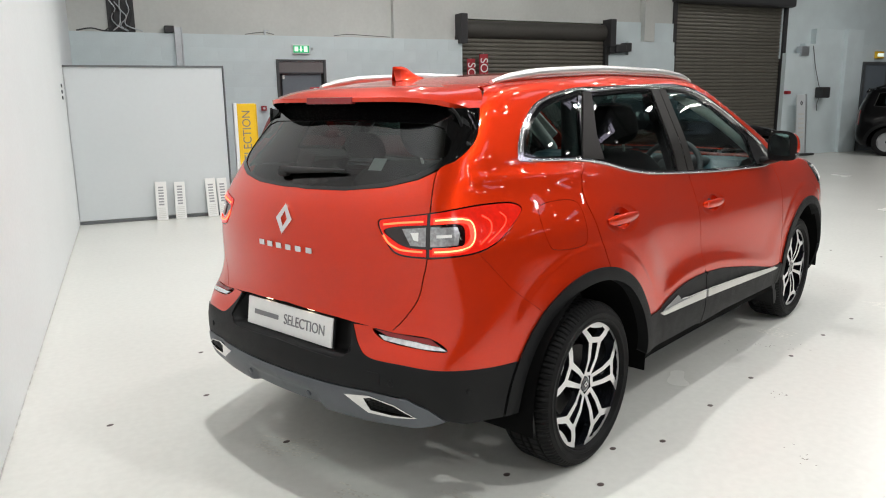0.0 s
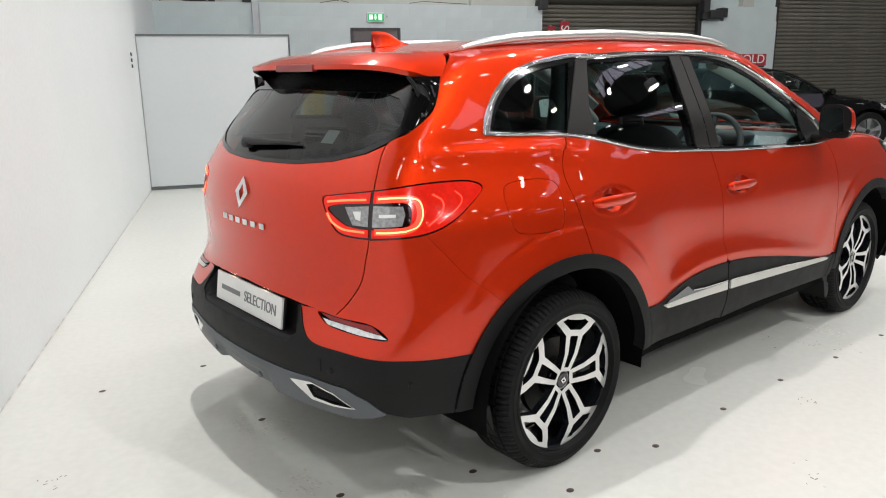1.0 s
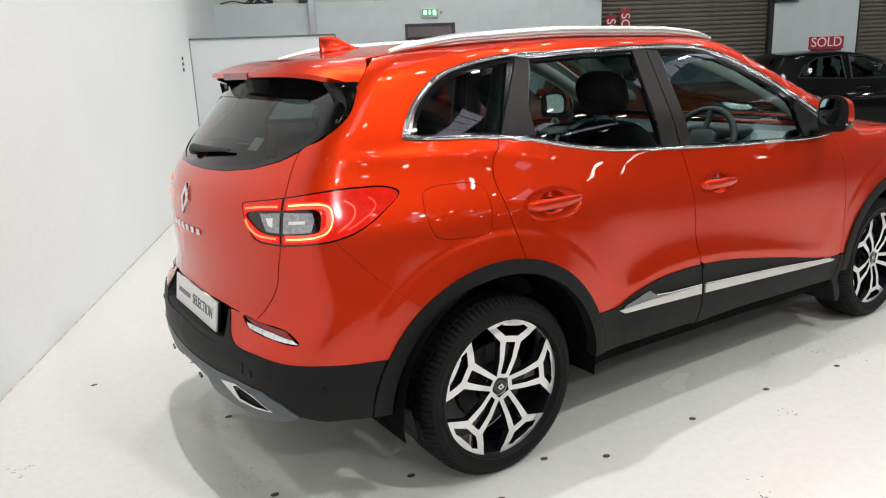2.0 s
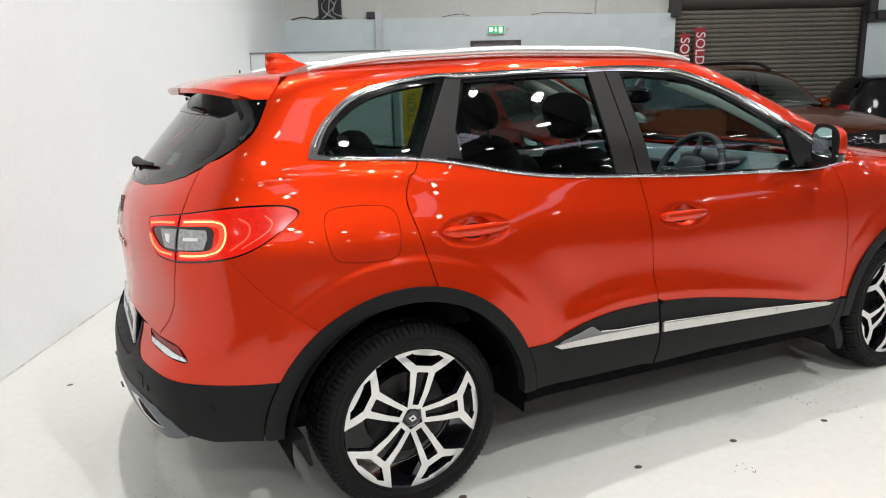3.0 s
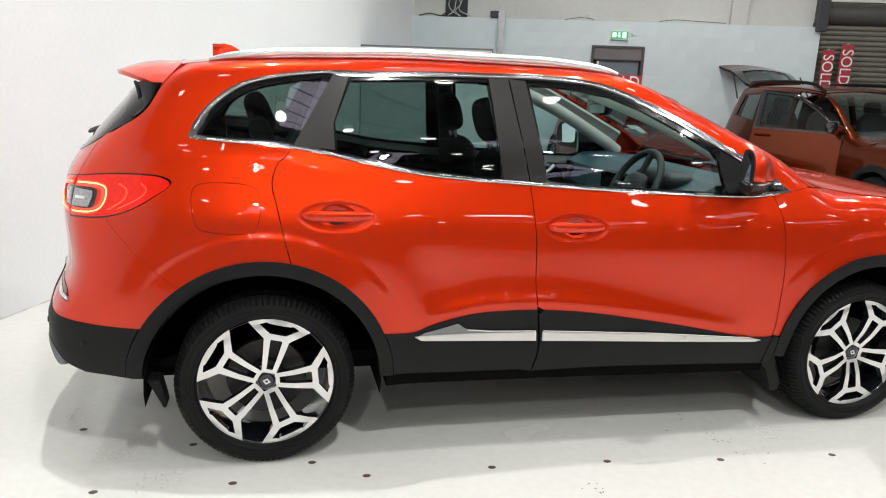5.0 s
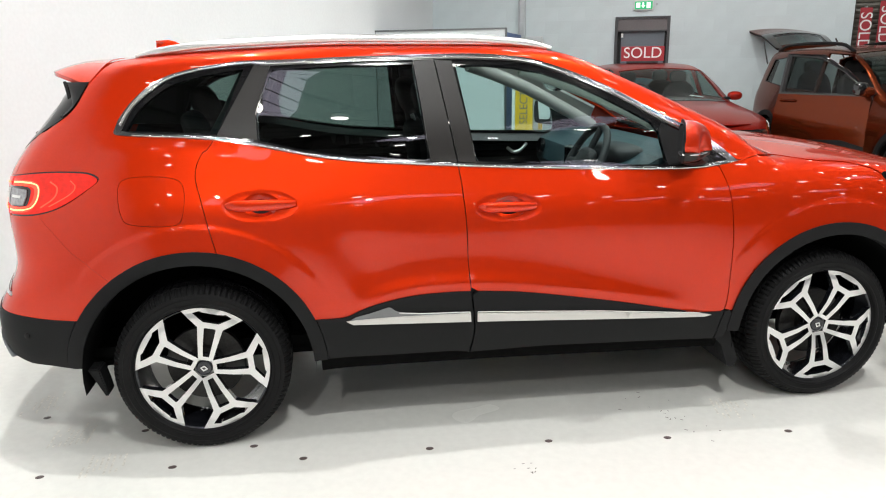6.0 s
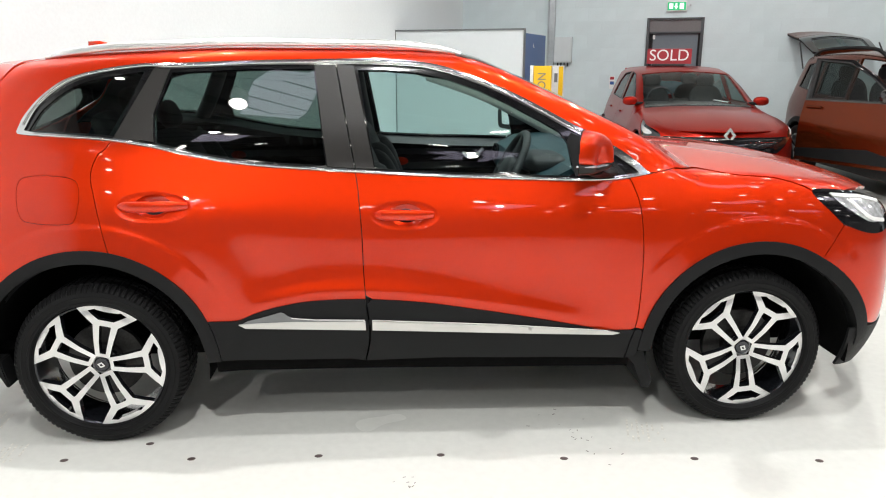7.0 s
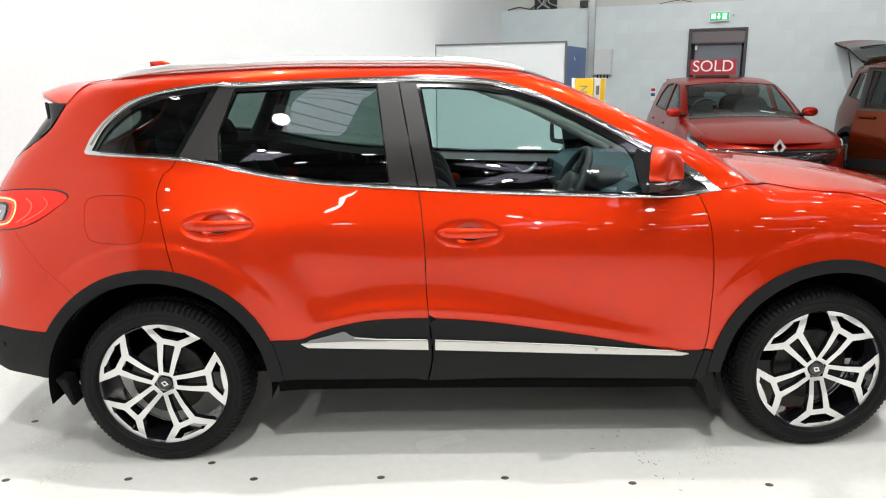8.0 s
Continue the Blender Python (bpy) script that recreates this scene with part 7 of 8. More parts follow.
def parked_car(name, label, solid, base, m, paint, top_line, sides, hood_x, screen, rear_glass, ditch_w, lamp_f, lamp_r, nose_mid, tail_mid, clad=False, rails=False, right_door=None, group=""):
    """A parked car: painted shell with openings, panes, lamps, mirrors, wheels. sides: the window outlines (x, z); top_line: where the shell's sides end."""
    car = thing(name, label, "car", m, group)
    arches = [arc(0, 0.33, 0.385, 0, 359, 30), arc(base, 0.33, 0.385, 0, 359, 30)]
    shell = [(tail_mid, 0.24), (-0.30, 0.24), (base + 0.3, 0.22), (nose_mid, 0.22)] + top_line
    seams = [ribbon(bend(s), 0.006) for s in sides["seams"]]
    for side in (1, -1):
        cuts = arches + sides["panes"] + seams + [lamp_f, lamp_r]
        if right_door and side == 1:
            cuts = arches + [w for w in sides["panes"] if not within(np.array([np.mean(w, 0)]), right_door)[0]] + [right_door, lamp_f, lamp_r] + seams[:1]
        body = part("body_half", skin("body_half", solid, shell, cuts, side=side, grid=0.07, edge=0.03, depth=0.03), paint, car)
        for w in sides["panes"]:
            if right_door and side == 1 and within(np.array([np.mean(w, 0)]), right_door)[0]:
                continue
            part("pane", skin("pane", solid, w, side=side, lift=-0.01, depth=0.004, grid=0.1, edge=0.04), GLASS_FAR, car).visible_shadow = False
            part("window_seal", skin("window_seal", solid, w, [[tuple(np.array(q) * 0.94 + np.mean(w, 0) * 0.06) for q in w]], side=side, lift=0.002, depth=0.006, grid=0.1, edge=0.04), RUBBER, car)
        lamp = part("headlamp", skin("headlamp", solid, lamp_f, side=side, lift=-0.004, grid=0.04, edge=0.02), GLOSSBLACK, car, "clear headlamp in a black housing")
        c = np.mean(lamp_f, 0)
        part("reflector", skin("reflector", solid, [tuple(np.array(q) * 0.48 + c * 0.52) for q in lamp_f], side=side, lift=0.003, grid=0.03, edge=0.02), CLEARLENS, lamp)
        part("tail_lamp", skin("tail_lamp", solid, lamp_r, side=side, lift=-0.002, grid=0.04, edge=0.02), REFLECT, car)
        for h in sides["handles"]:
            if right_door and side == 1 and within(np.array([h]), right_door)[0]:
                continue
            p = solid.round(np.array([(h[0] + 0.2 * k, h[1]) for k in np.linspace(0, 1, 8)]))
            p[:, 1] -= 0.012
            part("handle", tube(p * [1, side, 1], 0.012, 8, 1.3), paint, car)
        mx, mz = sides["mirror"]
        my = float(solid.round(np.array([(mx, mz)]))[0, 1]) - 0.07
        mir = part("door_mirror", blob((0.12, 0.19, 0.115), 2.4, 14, Matrix.Translation((mx + 0.02, side * my, mz + 0.04))), paint, car)
        part("mirror_foot", blob((0.08, 0.16, 0.04), 3, 8, Matrix.Translation((mx + 0.02, side * (my + 0.10), mz + 0.01))), PLASTIC, mir)
        for x in (0, base):
            plain_wheel(car, x, side, 0.765, sides["rim"])
            a = np.radians(np.linspace(-10, 190, 20))
            verts = [(x + 0.385 * math.cos(t), side * y, 0.33 + 0.385 * math.sin(t)) for y in (-0.86, -0.5) for t in a] + [(x + 0.1 * math.cos(t), side * -0.5, 0.33 + 0.1 * math.sin(t)) for t in a]
            me = bpy.data.meshes.new("wheel_liner")
            me.from_pydata(verts, [], [(k * 20 + i, k * 20 + i + 1, (k + 1) * 20 + i + 1, (k + 1) * 20 + i) for k in range(2) for i in range(19)])
            part("wheel_liner", me, UNDER, car)
            if clad:
                part("arch_trim", skin("arch_trim", solid, arc(x, 0.33, 0.45, 2, 178, 24) + arc(x, 0.33, 0.383, 178, 2, 24), side=side, lift=0.008, depth=0.03, grid=0.05, edge=0.03), PLASTIC, car)
        if clad:
            part("sill_trim", skin("sill_trim", solid, [(0.43, 0.24), (0.43, 0.40), (base - 0.43, 0.40), (base - 0.43, 0.24)], side=side, lift=0.008, grid=0.1, edge=0.05), PLASTIC, car)
    xs = np.linspace(hood_x[0], top_line[2][0], 14)
    lip = np.array([top_line[2], top_line[1], top_line[0]])
    lip = solid.round(np.array([lip[0] + (lip[1] - lip[0]) * k for k in np.linspace(0, 1, 6)[1:]] + [lip[1] + (lip[2] - lip[1]) * k for k in np.linspace(0, 1, 12)[1:]]))
    flank = [(x, -float(ditch_w(x))) for x in xs] + [(x, min(y, -0.001)) for x, y, z in lip[:-1]] + [(lip[-1, 0], 0.0)]
    part("bonnet", skin("bonnet", solid, flank + [(hood_x[0] + 0.10, 0.0)], way="top", both=True, grid=0.08, edge=0.03), paint, car)
    xs = np.linspace(screen[0], screen[1], 14)
    part("windscreen", skin("windscreen", solid, [(x, -float(ditch_w(x))) for x in xs] + [(screen[1] + 0.09, 0.0), (screen[0] - 0.03, 0.0)], way="top", both=True, lift=-0.006, grid=0.1, edge=0.04, depth=0.004), GLASS_CLEAR, car).visible_shadow = False
    xs = np.linspace(rear_glass[0], screen[0] - 0.006, 16)
    part("roof", skin("roof", solid, [(x, -float(ditch_w(x))) for x in xs] + [(screen[0] - 0.036, 0.0), (rear_glass[0] - 0.04, 0.0)], way="top", both=True, grid=0.08, edge=0.04), paint, car)
    part("underbody", block((-0.45, -0.62, 0.2), (base + 0.5, 0.62, 0.34), 0.03), UNDER, car)
    part("cabin", blob((base * 0.95, 1.36, 0.5), 5, 10, Matrix.Translation((base * 0.42, 0, 0.72))), TRIM_DARK, car)
    for x in (base * 0.42, base * 0.10):
        for y in (-0.36, 0.36):
            s = part("seat", blob((0.16, 0.46, 0.62), 3, 10, Matrix.Translation((x, y, sides["belt"])) @ pose(0, 0, 0, 0, -16)), CLOTH, car)
            part("headrest", blob((0.09, 0.24, 0.17), 3, 8, Matrix.Translation((x - 0.11, y, sides["belt"] + 0.36))), CLOTH, s)
    part("dashboard", blob((0.5, 1.3, 0.3), 4, 10, Matrix.Translation((screen[1] - 0.22, 0, sides["belt"] - 0.05))), TRIM_DARK, car)
    part("windscreen_card", block((-0.09, -0.06, 0.0), (0.09, 0.06, 0.004)), WHITE, car, "white price card behind the windscreen", place=Matrix.Translation((screen[1] - 0.20, 0.34, sides["belt"] + 0.125)) @ pose(0, 0, 0, 0, 8, 60))
    if rails:
        for side in (1, -1):
            xs = np.linspace(rear_glass[0] + 0.1, screen[0] - 0.05, 20)
            p = solid.top(np.stack([xs, -ditch_w(xs) + 0.02], 1))
            s = np.linspace(0, 1, 20)
            p[:, 2] += 0.008 + 0.055 * np.clip(np.minimum(s / 0.12, (1 - s) / 0.12), 0, 1)
            part("roof_rail", tube(p * [1, side, 1], 0.020, 8, 1.1), PLASTIC, car)
    return car


def ring_door(car, solid, outline, pane, paint, hinge, swing):
    """An open side door, swung out about its front edge."""
    hx, hy = hinge
    m = Matrix.Translation((hx, hy, 0)) @ pose(0, 0, 0, 0, 0, swing) @ Matrix.Translation((-hx, -hy, 0))
    d = part("open_door", skin("open_door", solid, outline, [pane], depth=0.05, grid=0.06, edge=0.03), paint, car, "open driver's door", place=m)
    part("pane", skin("pane", solid, pane, lift=-0.012, depth=0.004, grid=0.1, edge=0.04), GLASS_FAR, d).visible_shadow = False
    part("window_seal", skin("window_seal", solid, pane, [[tuple(np.array(q) * 0.93 + np.mean(pane, 0) * 0.07) for q in pane]], lift=0.003, depth=0.02, grid=0.1, edge=0.04), RUBBER, d)
    low = [(x, z) for x, z in outline if z < 1.0]
    ring = [(1.068, 1.052), (1.053, 1.532), (1.52, 1.512), (1.88, 1.337), (2.178, 1.118), (2.205, 1.052)]
    part("door_frame", skin("door_frame", solid, ring, [pane], lift=0.004, depth=0.012, grid=0.06, edge=0.03), GLOSSBLACK, d, "black door window frame")
    part("inner_panel", skin("inner_panel", solid, outline, [pane], lift=-0.06, depth=0.02, grid=0.1, edge=0.05), TRIM_DARK, d)
    xa = min(x for x, z in low)
    p = solid.round(np.array([(xa + 0.06 + 0.2 * k, 0.98) for k in np.linspace(0, 1, 8)]))
    p[:, 1] -= 0.014
    part("handle", tube(p, 0.013, 8, 1.3), paint, d)
    xb = max(x for x, z in low)
    part("door_cladding", skin("door_cladding", solid, [(xa + 0.01, 0.40), (xa + 0.01, 0.50), (xb - 0.3, 0.56), (xb - 0.01, 0.50), (xb - 0.01, 0.40)], lift=0.006, grid=0.1, edge=0.05), PLASTIC, d)
    mp = solid.round(np.array([(xb - 0.12, 1.08)]))[0]
    part("door_mirror", blob((0.12, 0.20, 0.15), 3, 12, Matrix.Translation((xb - 0.12, mp[1] - 0.10, 1.14))), GLOSSBLACK, d)
    return d


# red hatchback and black hatchback share one shape
hatch_ditch = curve([(-0.5, 0.46), (0, 0.52), (0.5, 0.55), (1.1, 0.555), (1.25, 0.56), (1.7, 0.62), (2.0, 0.68), (2.1, 0.70), (2.6, 0.70), (3.0, 0.60), (3.2, 0.50)], 0.08)


def line_on(solid, ditch_w, xs):
    p = solid.top(np.stack([xs, -ditch_w(xs)], 1))
    return [(x, z) for x, z in zip(p[:, 0], p[:, 2])]


h_nose = HATCH_SOLID.front + 0.65 + 0.33
h_tail = HATCH_SOLID.rear - 0.65 - 0.33
top = [(h_nose, 0.70), (3.30, 0.74)] + line_on(HATCH_SOLID, hatch_ditch, np.linspace(2.85, -0.30, 30)) + [(-0.5, 1.28), (-0.62, 1.02), (h_tail, 0.97)]
hatch_sides = dict(
    panes=[[(0.10, 1.02), (0.20, 1.20), (0.42, 1.33), (0.80, 1.36), (0.86, 0.985)], [(0.93, 0.98), (0.90, 1.36), (1.15, 1.33), (1.55, 1.15), (1.80, 1.0), (1.80, 0.965)]],
    seams=[[(0.895, 0.96), (0.90, 0.6), (0.90, 0.28)], [(1.93, 0.93), (1.96, 0.6), (1.93, 0.28)], [(0.06, 1.0), (0.12, 0.8), (0.20, 0.72)]],
    handles=[(0.20, 0.86), (1.0, 0.84)], mirror=(1.86, 0.97), rim=RIM_GREY, belt=0.88)
lamp_f = loop([(2.60, 0.83), (2.80, 0.80), (3.05, 0.74), (3.12, 0.68), (3.00, 0.655), (2.80, 0.69)], 3)
lamp_r = loop([(-0.38, 0.98), (-0.55, 1.0), (-0.70, 0.96), (-0.70, 0.86), (-0.55, 0.84), (-0.42, 0.90)], 3)


def place_car(u, v, heading):
    return ROOM @ pose(u, v, 0, 0, 0, heading)


def hatch(name, label, m, paint):
    car = parked_car(name, label, HATCH_SOLID, 2.58, m, paint, top, hatch_sides, (2.10, 3.0), (1.25, 2.02), (-0.36, 0), hatch_ditch, lamp_f, lamp_r, h_nose, h_tail)
    # rear window, grille, bumper intake, badge
    part("rear_window", skin("rear_window", HATCH_SOLID, [(h_tail, 0.985), (-0.62, 1.03), (-0.52, 1.27), (-0.6, 1.34), (h_tail, 1.37)], both=True, lift=-0.004, depth=0.004, grid=0.1), GLASS_CLEAR, car).visible_shadow = False
    part("nose_panel", skin("nose_panel", HATCH_SOLID, [(h_nose, 0.685), (3.2, 0.685), (3.0, 0.73), (3.0, 0.77), (3.3, 0.785), (h_nose, 0.775)], both=True, lift=-0.008, grid=0.05, edge=0.03), paint, car)
    part("grille", skin("grille", HATCH_SOLID, [(h_nose, 0.50), (3.30, 0.52), (3.13, 0.655), (3.16, 0.69), (h_nose, 0.69)], both=True, lift=0.004, grid=0.06), GLOSSBLACK, car)
    part("grille_bar", skin("grille_bar", HATCH_SOLID, ribbon([(3.12, 0.672), (3.30, 0.665), (h_nose, 0.665)], 0.012), both=True, lift=0.012, grid=0.06), CHROME, car)
    part("intake", skin("intake", HATCH_SOLID, [(h_nose, 0.26), (3.10, 0.27), (3.06, 0.36), (h_nose, 0.40)], both=True, lift=0.004, grid=0.06), PLASTIC, car)
    q = HATCH_SOLID.round(np.array([(h_nose, 0.69)]))[0]
    part("badge", slab([(0, 0.085), (0.066, 0), (0, -0.085), (-0.066, 0)], [[(0, 0.046), (0.032, 0), (0, -0.046), (-0.032, 0)]], 0.02), CHROME, car, "plain chrome rhombus badge", place=Matrix.Translation((q[0] + 0.045, 0, 0.715)) @ Matrix(((0, 0, 1, 0), (1, 0, 0, 0), (0, 1, 0, 0), (0, 0, 0, 1))))
    ring = [(1.62, 0.36 - 0.37 * 2 + 0.17 * math.cos(t), 1.0 + 0.17 * math.sin(t)) for t in np.linspace(0, 2 * math.pi, 25)[:-1]]
    part("steering_wheel", tube(ring, 0.014, 6, closed=True), TRIM_DARK, car)
    return car


hatch("red_hatchback", "deep red hatchback parked nose outwards by the side door", place_car(1.84, 8.95, -73.7), HATCH_RED)
hatch("black_hatchback", "glossy black hatchback parked by the roller doors", place_car(7.70, 8.50, -16.0), BLACKPAINT)


def sold_plate(m, name="sold_sign"):
    s = thing(name, "red sold sign with white letters on a car roof", "sign", m, "sold signs on roofs")
    part("plate", block((-0.30, -0.012, 0.03), (0.30, 0.012, 0.235), 0.004), REDSIGN, s)
    part("foot", block((-0.22, -0.09, 0.0), (0.22, 0.09, 0.03), 0.008), DARKSTEEL, s)
    writing("letters", "SOLD", 0.215, WHITE, s, Matrix(((1, 0, 0, 0), (0, 0, -1, -0.0135), (0, 1, 0, 0.14), (0, 0, 0, 1))))


sold_plate(place_car(1.84, 8.95, -73.7) @ pose(0.75, -0.10, 1.432, 0, 0, 72))
sold_plate(place_car(7.70, 8.50, -16.0) @ pose(0.75, -0.1, 1.425, 0, 0, 10))

# copper-brown family car with its tailgate up and driver's door open
suv_ditch = curve([(-0.7, 0.56), (0, 0.60), (1.0, 0.61), (1.55, 0.61), (1.9, 0.65), (2.3, 0.71), (2.5, 0.72), (3.0, 0.71), (3.4, 0.60)], 0.08)
s_nose = SUV_SOLID.front + 0.65 + 0.33
s_tail = SUV_SOLID.rear - 0.65 - 0.33
suv_top = [(s_nose, 0.80), (3.6, 0.84)] + line_on(SUV_SOLID, suv_ditch, np.linspace(3.2, -0.42, 32)) + [(-0.70, 1.45), (-0.72, 1.0), (-0.74, 0.52), (s_tail, 0.50)]
suv_sides = dict(
    panes=[[(-0.36, 1.16), (-0.30, 1.46), (0.18, 1.50), (0.22, 1.10)], [(0.30, 1.09), (0.27, 1.51), (1.0, 1.52), (1.02, 1.07)], [(1.10, 1.07), (1.08, 1.52), (1.5, 1.49), (1.85, 1.32), (2.14, 1.12), (2.14, 1.065)]],
    seams=[[(0.28, 1.05), (0.36, 0.8), (0.44, 0.62)], [(1.06, 1.05), (1.06, 0.6), (1.06, 0.28)], [(2.25, 1.0), (2.28, 0.6), (2.25, 0.28)]],
    handles=[(0.42, 0.98), (1.15, 0.97)], mirror=(2.16, 1.07), rim=WHEELDARK, belt=1.0)
s_lamp_f = loop([(3.0, 0.93), (3.2, 0.91), (3.5, 0.86), (3.62, 0.80), (3.5, 0.755), (3.2, 0.79)], 3)
s_lamp_r = [(-0.55, 1.06), (-0.62, 1.06), (-0.62, 0.72), (-0.55, 0.72)]
door_line = [(1.065, 0.36), (1.065, 1.05), (1.05, 1.535), (1.52, 1.515), (1.88, 1.34), (2.18, 1.12), (2.24, 1.0), (2.275, 0.6), (2.25, 0.36)]


def suv(name, label, m, paint, open_up):
    car = parked_car(name, label, SUV_SOLID, 2.90, m, paint, suv_top, suv_sides, (2.45, 3.35), (1.50, 2.32), (-0.46, 0), suv_ditch, s_lamp_f, s_lamp_r, s_nose, s_tail, clad=True, rails=True, right_door=door_line if open_up else None)
    part("grille", skin("grille", SUV_SOLID, [(s_nose, 0.62), (3.62, 0.66), (3.60, 0.80), (s_nose, 0.83)], both=True, lift=0.006, grid=0.06), GLOSSBLACK, car)
    part("badge", block((3.755, -0.055, 0.70), (3.775, 0.055, 0.79), 0.006), SATIN, car)
    part("intake", skin("intake", SUV_SOLID, [(s_nose, 0.26), (3.3, 0.28), (3.3, 0.50), (s_nose, 0.54)], both=True, lift=0.006, grid=0.08), PLASTIC, car)
    gate = [(s_tail, 0.52), (-0.745, 0.53), (-0.725, 1.0), (-0.705, 1.45), (-0.77, 1.535), (s_tail, 1.545)]
    hole = [(s_tail - 0.05, 1.08), (-0.82, 1.10), (-0.80, 1.40), (-0.86, 1.46), (s_tail - 0.05, 1.47)]
    hinge = Matrix.Translation((-0.52, 0, 1.585))
    turn = hinge @ pose(0, 0, 0, 0, 95 if open_up else 0, 0) @ hinge.inverted()
    panel = [(s_tail, 0.52), (-0.745, 0.53), (-0.728, 0.98), (s_tail, 0.98)]
    surround = [(s_tail, 0.986), (-0.728, 0.986), (-0.725, 1.0), (-0.705, 1.45), (-0.77, 1.535), (s_tail, 1.545)]
    g = part("tailgate", skin("tailgate", SUV_SOLID, panel, both=True, depth=0.012, grid=0.08, edge=0.04), paint, car, "raised tailgate" if open_up else "", place=turn)
    part("window_surround", skin("window_surround", SUV_SOLID, surround, [hole], both=True, depth=0.012, grid=0.08, edge=0.04), GLOSSBLACK, g, "black tailgate window surround")
    part("gate_spoiler", skin("gate_spoiler", SUV_SOLID, [(s_tail, 1.475), (-0.80, 1.465), (-0.75, 1.50), (-0.77, 1.55), (s_tail, 1.56)], both=True, lift=0.035, depth=0.03, grid=0.06, edge=0.03), paint, g)
    part("rear_window", skin("rear_window", SUV_SOLID, hole, both=True, lift=-0.006, depth=0.004, grid=0.1), GLASS_CLEAR, g).visible_shadow = False
    part("gate_lining", skin("gate_lining", SUV_SOLID, gate, [hole], both=True, lift=-0.014, depth=0.022, grid=0.1, edge=0.05), PLASTIC, g)
    if open_up:
        for side in (1, -1):
            part("gas_strut", tube([(-0.60, side * 0.60, 1.40), tuple(turn @ Vector((-0.66, side * 0.56, 1.22)))], 0.011, 8), DARKSTEEL, car)
        hy = float(SUV_SOLID.round(np.array([(2.25, 0.8)]))[0, 1])
        ring_door(car, SUV_SOLID, door_line, suv_sides["panes"][2], paint, (2.25, hy), 26)
    return car


suv("brown_family_car", "copper brown estate car, tailgate up and driver's door open", place_car(4.50, 8.45, -71.5), RUSTBROWN, True)
suv("black_estate_car", "black tall estate car parked at the far end", place_car(16.1, 8.6, -62.0), BLACKPAINT, False)

# ---- floor marks: plugs, tyre prints, flecks ----
plug = lathe([(0.0, 0.0022), (0.010, 0.002), (0.013, 0.0006)], 14, "z")
for x, y, mat in ((-0.605, -0.96, STAIN), (-0.684, 0.259, STAIN), (-0.295, -0.652, RUST), (-0.125, -0.974, STAIN), (0.369, -0.997, STAIN), (0.865, -1.009, RUST), (1.347, -1.035, RUST), (1.829, -1.094, RUST), (2.34, -1.13, PALE), (2.82, -1.18, STAIN), (0.17, -0.866, PALE), (-1.11, 1.03, STAIN), (-0.30, 1.61, STAIN), (-0.63, 1.0, RUST), (-0.75, -0.455, STAIN), (5.1, -0.49, STAIN), (5.06, -0.92, RUST)):
    tagged(part("floor_plug", plug, mat, place=Matrix.Translation((x, y, 0)) @ Matrix.Diagonal((1.25, 1.0, 1, 1))), "small dark bolt plug sunk in the floor", "plug", "row of floor plugs")
random.seed(11)


def marks(name, spots, mat, label, make):
    bm = bmesh.new()
    for x, y, turn in spots:
        make(bm, Matrix.Translation((x, y, 0.0006)) @ pose(0, 0, 0, 0, 0, turn))
    ob = part(name, bm, mat)
    return tagged(ob, label, "mark", "", "stuff")


def quad(bm, m, a, b, c, d):
    vs = [bm.verts.new(m @ Vector((*p, 0))) for p in (a, b, c, d)]
    bm.faces.new(vs)


def tread(bm, m):
    for i in range(8):
        x, y = 0.021 * i, 0.0
        while y < 0.15:
            w = random.uniform(0.02, 0.06)
            if random.random() < 0.72:
                quad(bm, m, (x + 0.12 * y, y), (x + 0.12 * y + 0.009, y), (x + 0.12 * (y + w) + 0.009, y + w), (x + 0.12 * (y + w), y + w))
            y += w + 0.008


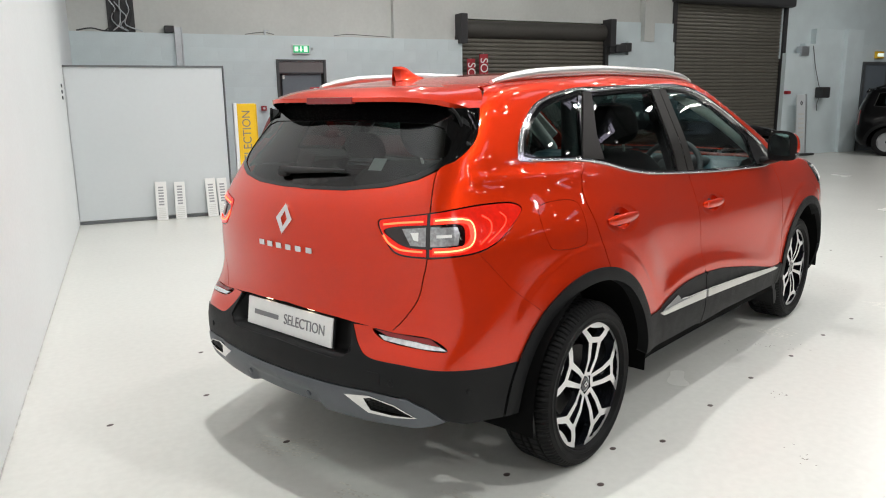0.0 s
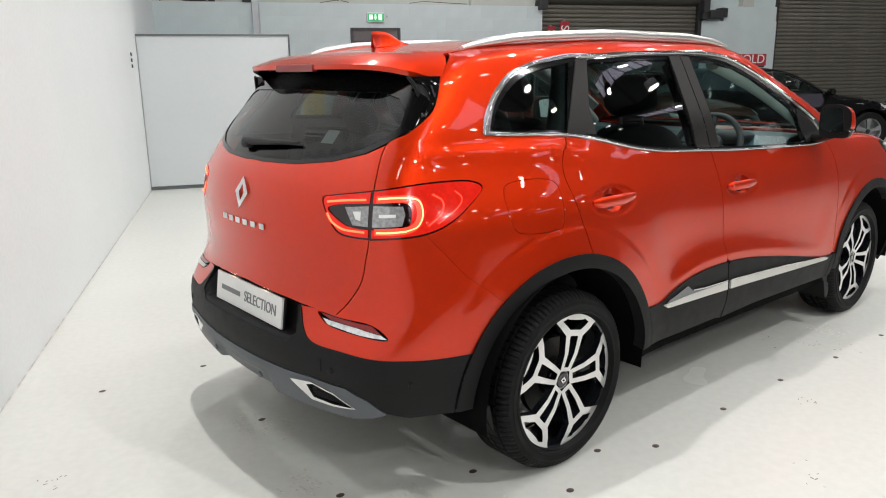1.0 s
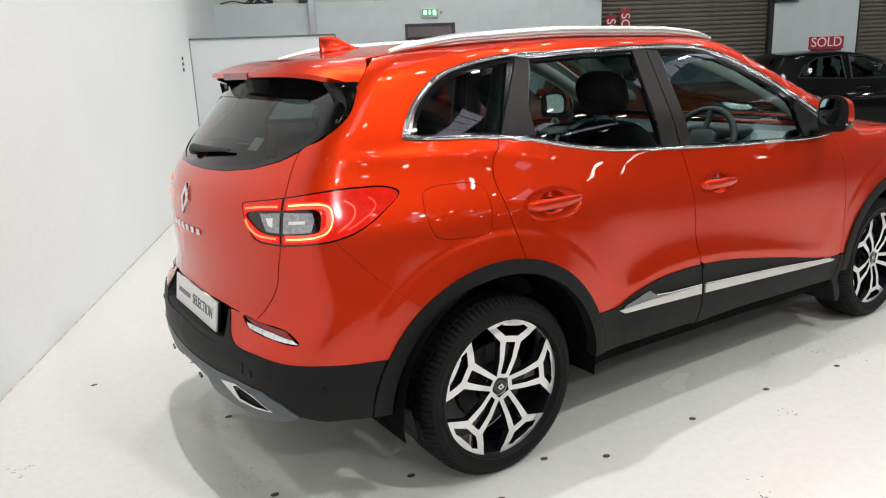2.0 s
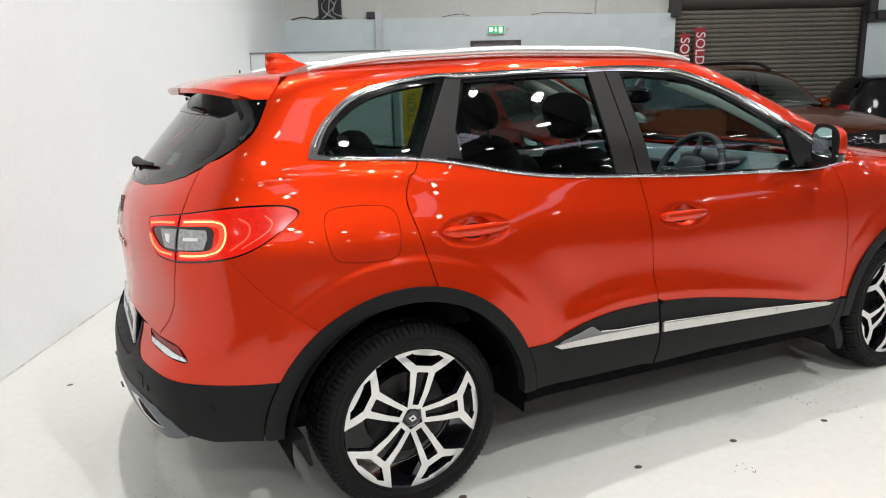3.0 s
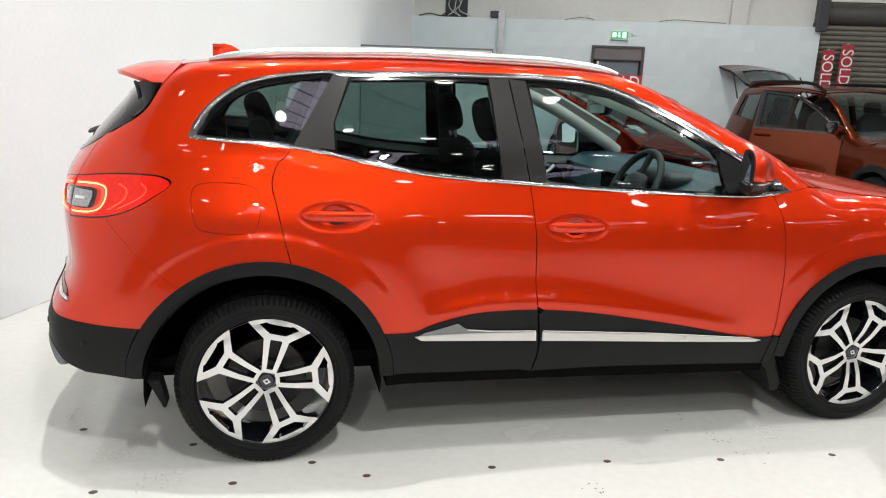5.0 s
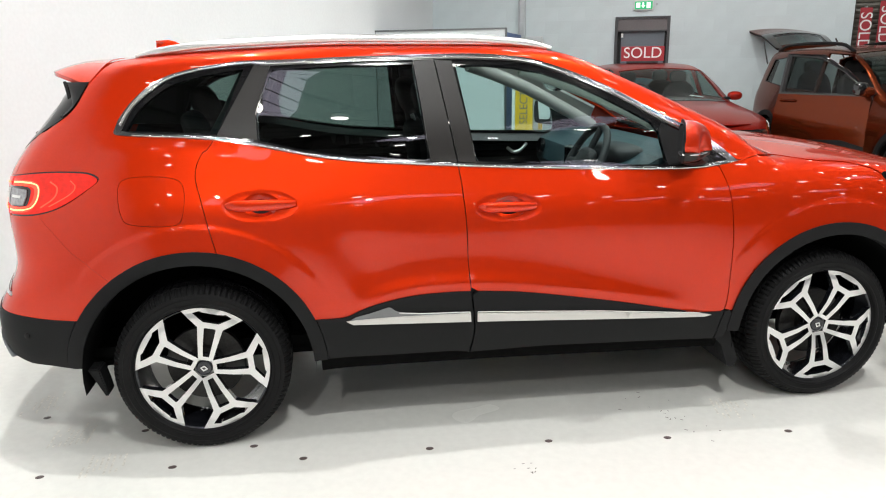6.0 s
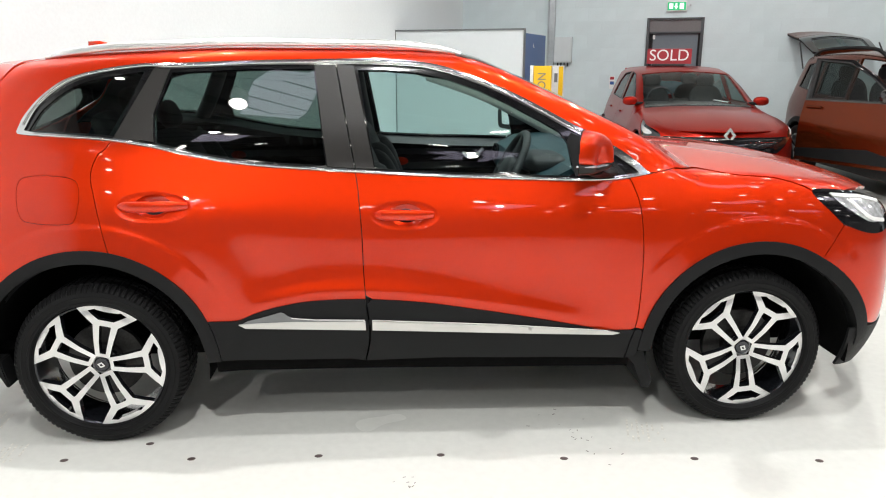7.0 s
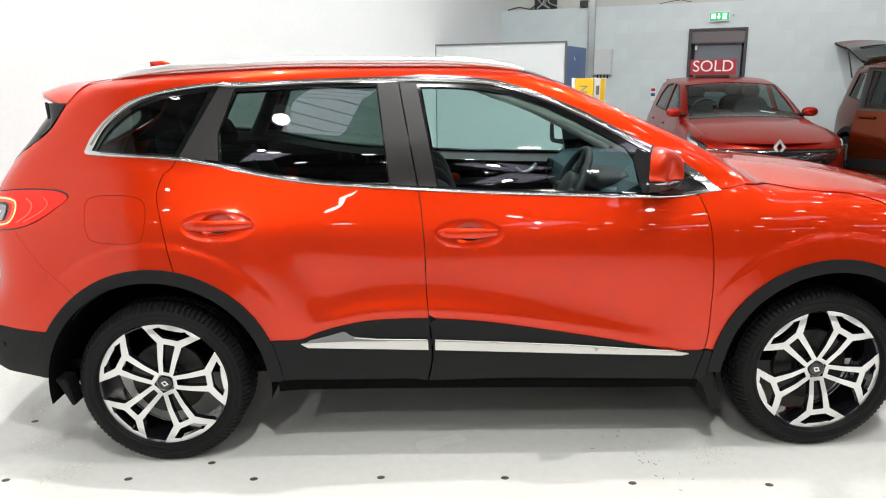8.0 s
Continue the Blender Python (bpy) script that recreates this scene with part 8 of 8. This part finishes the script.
def fleck(bm, m):
    for _ in range(random.randint(4, 9)):
        x, y, s, a = random.gauss(0, 0.05), random.gauss(0, 0.06), random.uniform(0.003, 0.008), random.uniform(0, 3)
        c, d = math.cos(a) * s * 2, math.sin(a) * s * 2
        quad(bm, m, (x, y), (x + c, y + d), (x + c - d * 0.3, y + d + c * 0.3), (x - d * 0.35, y + c * 0.25))


marks("tyre_print", [(-0.66, -0.74, 8), (-0.46, -1.0, 12), (-0.70, 0.03, 30), (-0.78, 0.16, 30), (2.12, -0.98, -8), (-0.88, -0.42, 15), (3.3, -1.4, 40)], SCUFF, "faint rows of tyre tread prints", tread)
marks("floor_fleck", [(1.88, -0.78, 0), (1.92, -0.93, 30), (1.98, -1.10, 60), (-1.5, 0.3, 0), (-1.1, -0.9, 0), (0.6, -1.5, 0), (2.9, -1.6, 10), (4.5, -0.6, 0), (5.5, 0.4, 0), (-0.4, -1.3, 0), (1.2, -1.2, 0), (-1.7, 1.6, 0), (3.6, -0.9, 0)], STAIN, "dark scratches and flecks on the floor", fleck)

# ---- painted blocks of the back wall: each proud of its joints ----
BLOCK_W, BLOCK_H = 0.44, 0.2125
kept = {}


def wall_block(width, height):
    key = (round(width, 3), round(height, 3))
    if key not in kept:
        bm = block((0.002, -0.0008, 0.002), (key[0] - 0.002, 0.002, key[1] - 0.002))
        bmesh.ops.bevel(bm, geom=bm.edges[:], offset=0.0007, segments=1, affect="EDGES")
        kept[key] = bpy.data.meshes.new("block")
        bm.to_mesh(kept[key])
        bm.free()
    return kept[key]


for row in range(12):
    z = row * BLOCK_H
    spans = [(-1.64, 1.497), (2.368, 5.04)] if z + BLOCK_H < 2.17 else [(-1.64, 5.04)]
    for u0, u1 in spans:
        u = u0
        step = BLOCK_W * (0.5 if row % 2 else 1.0)
        while u < u1 - 0.01:
            width = min(step, u1 - u)
            part("block", wall_block(width, BLOCK_H), WALL_OLD, wall_n, place=UP.inverted() @ Matrix.Translation((u, HALL_V1 + 0.0009, z)))
            u, step = u + width, BLOCK_W
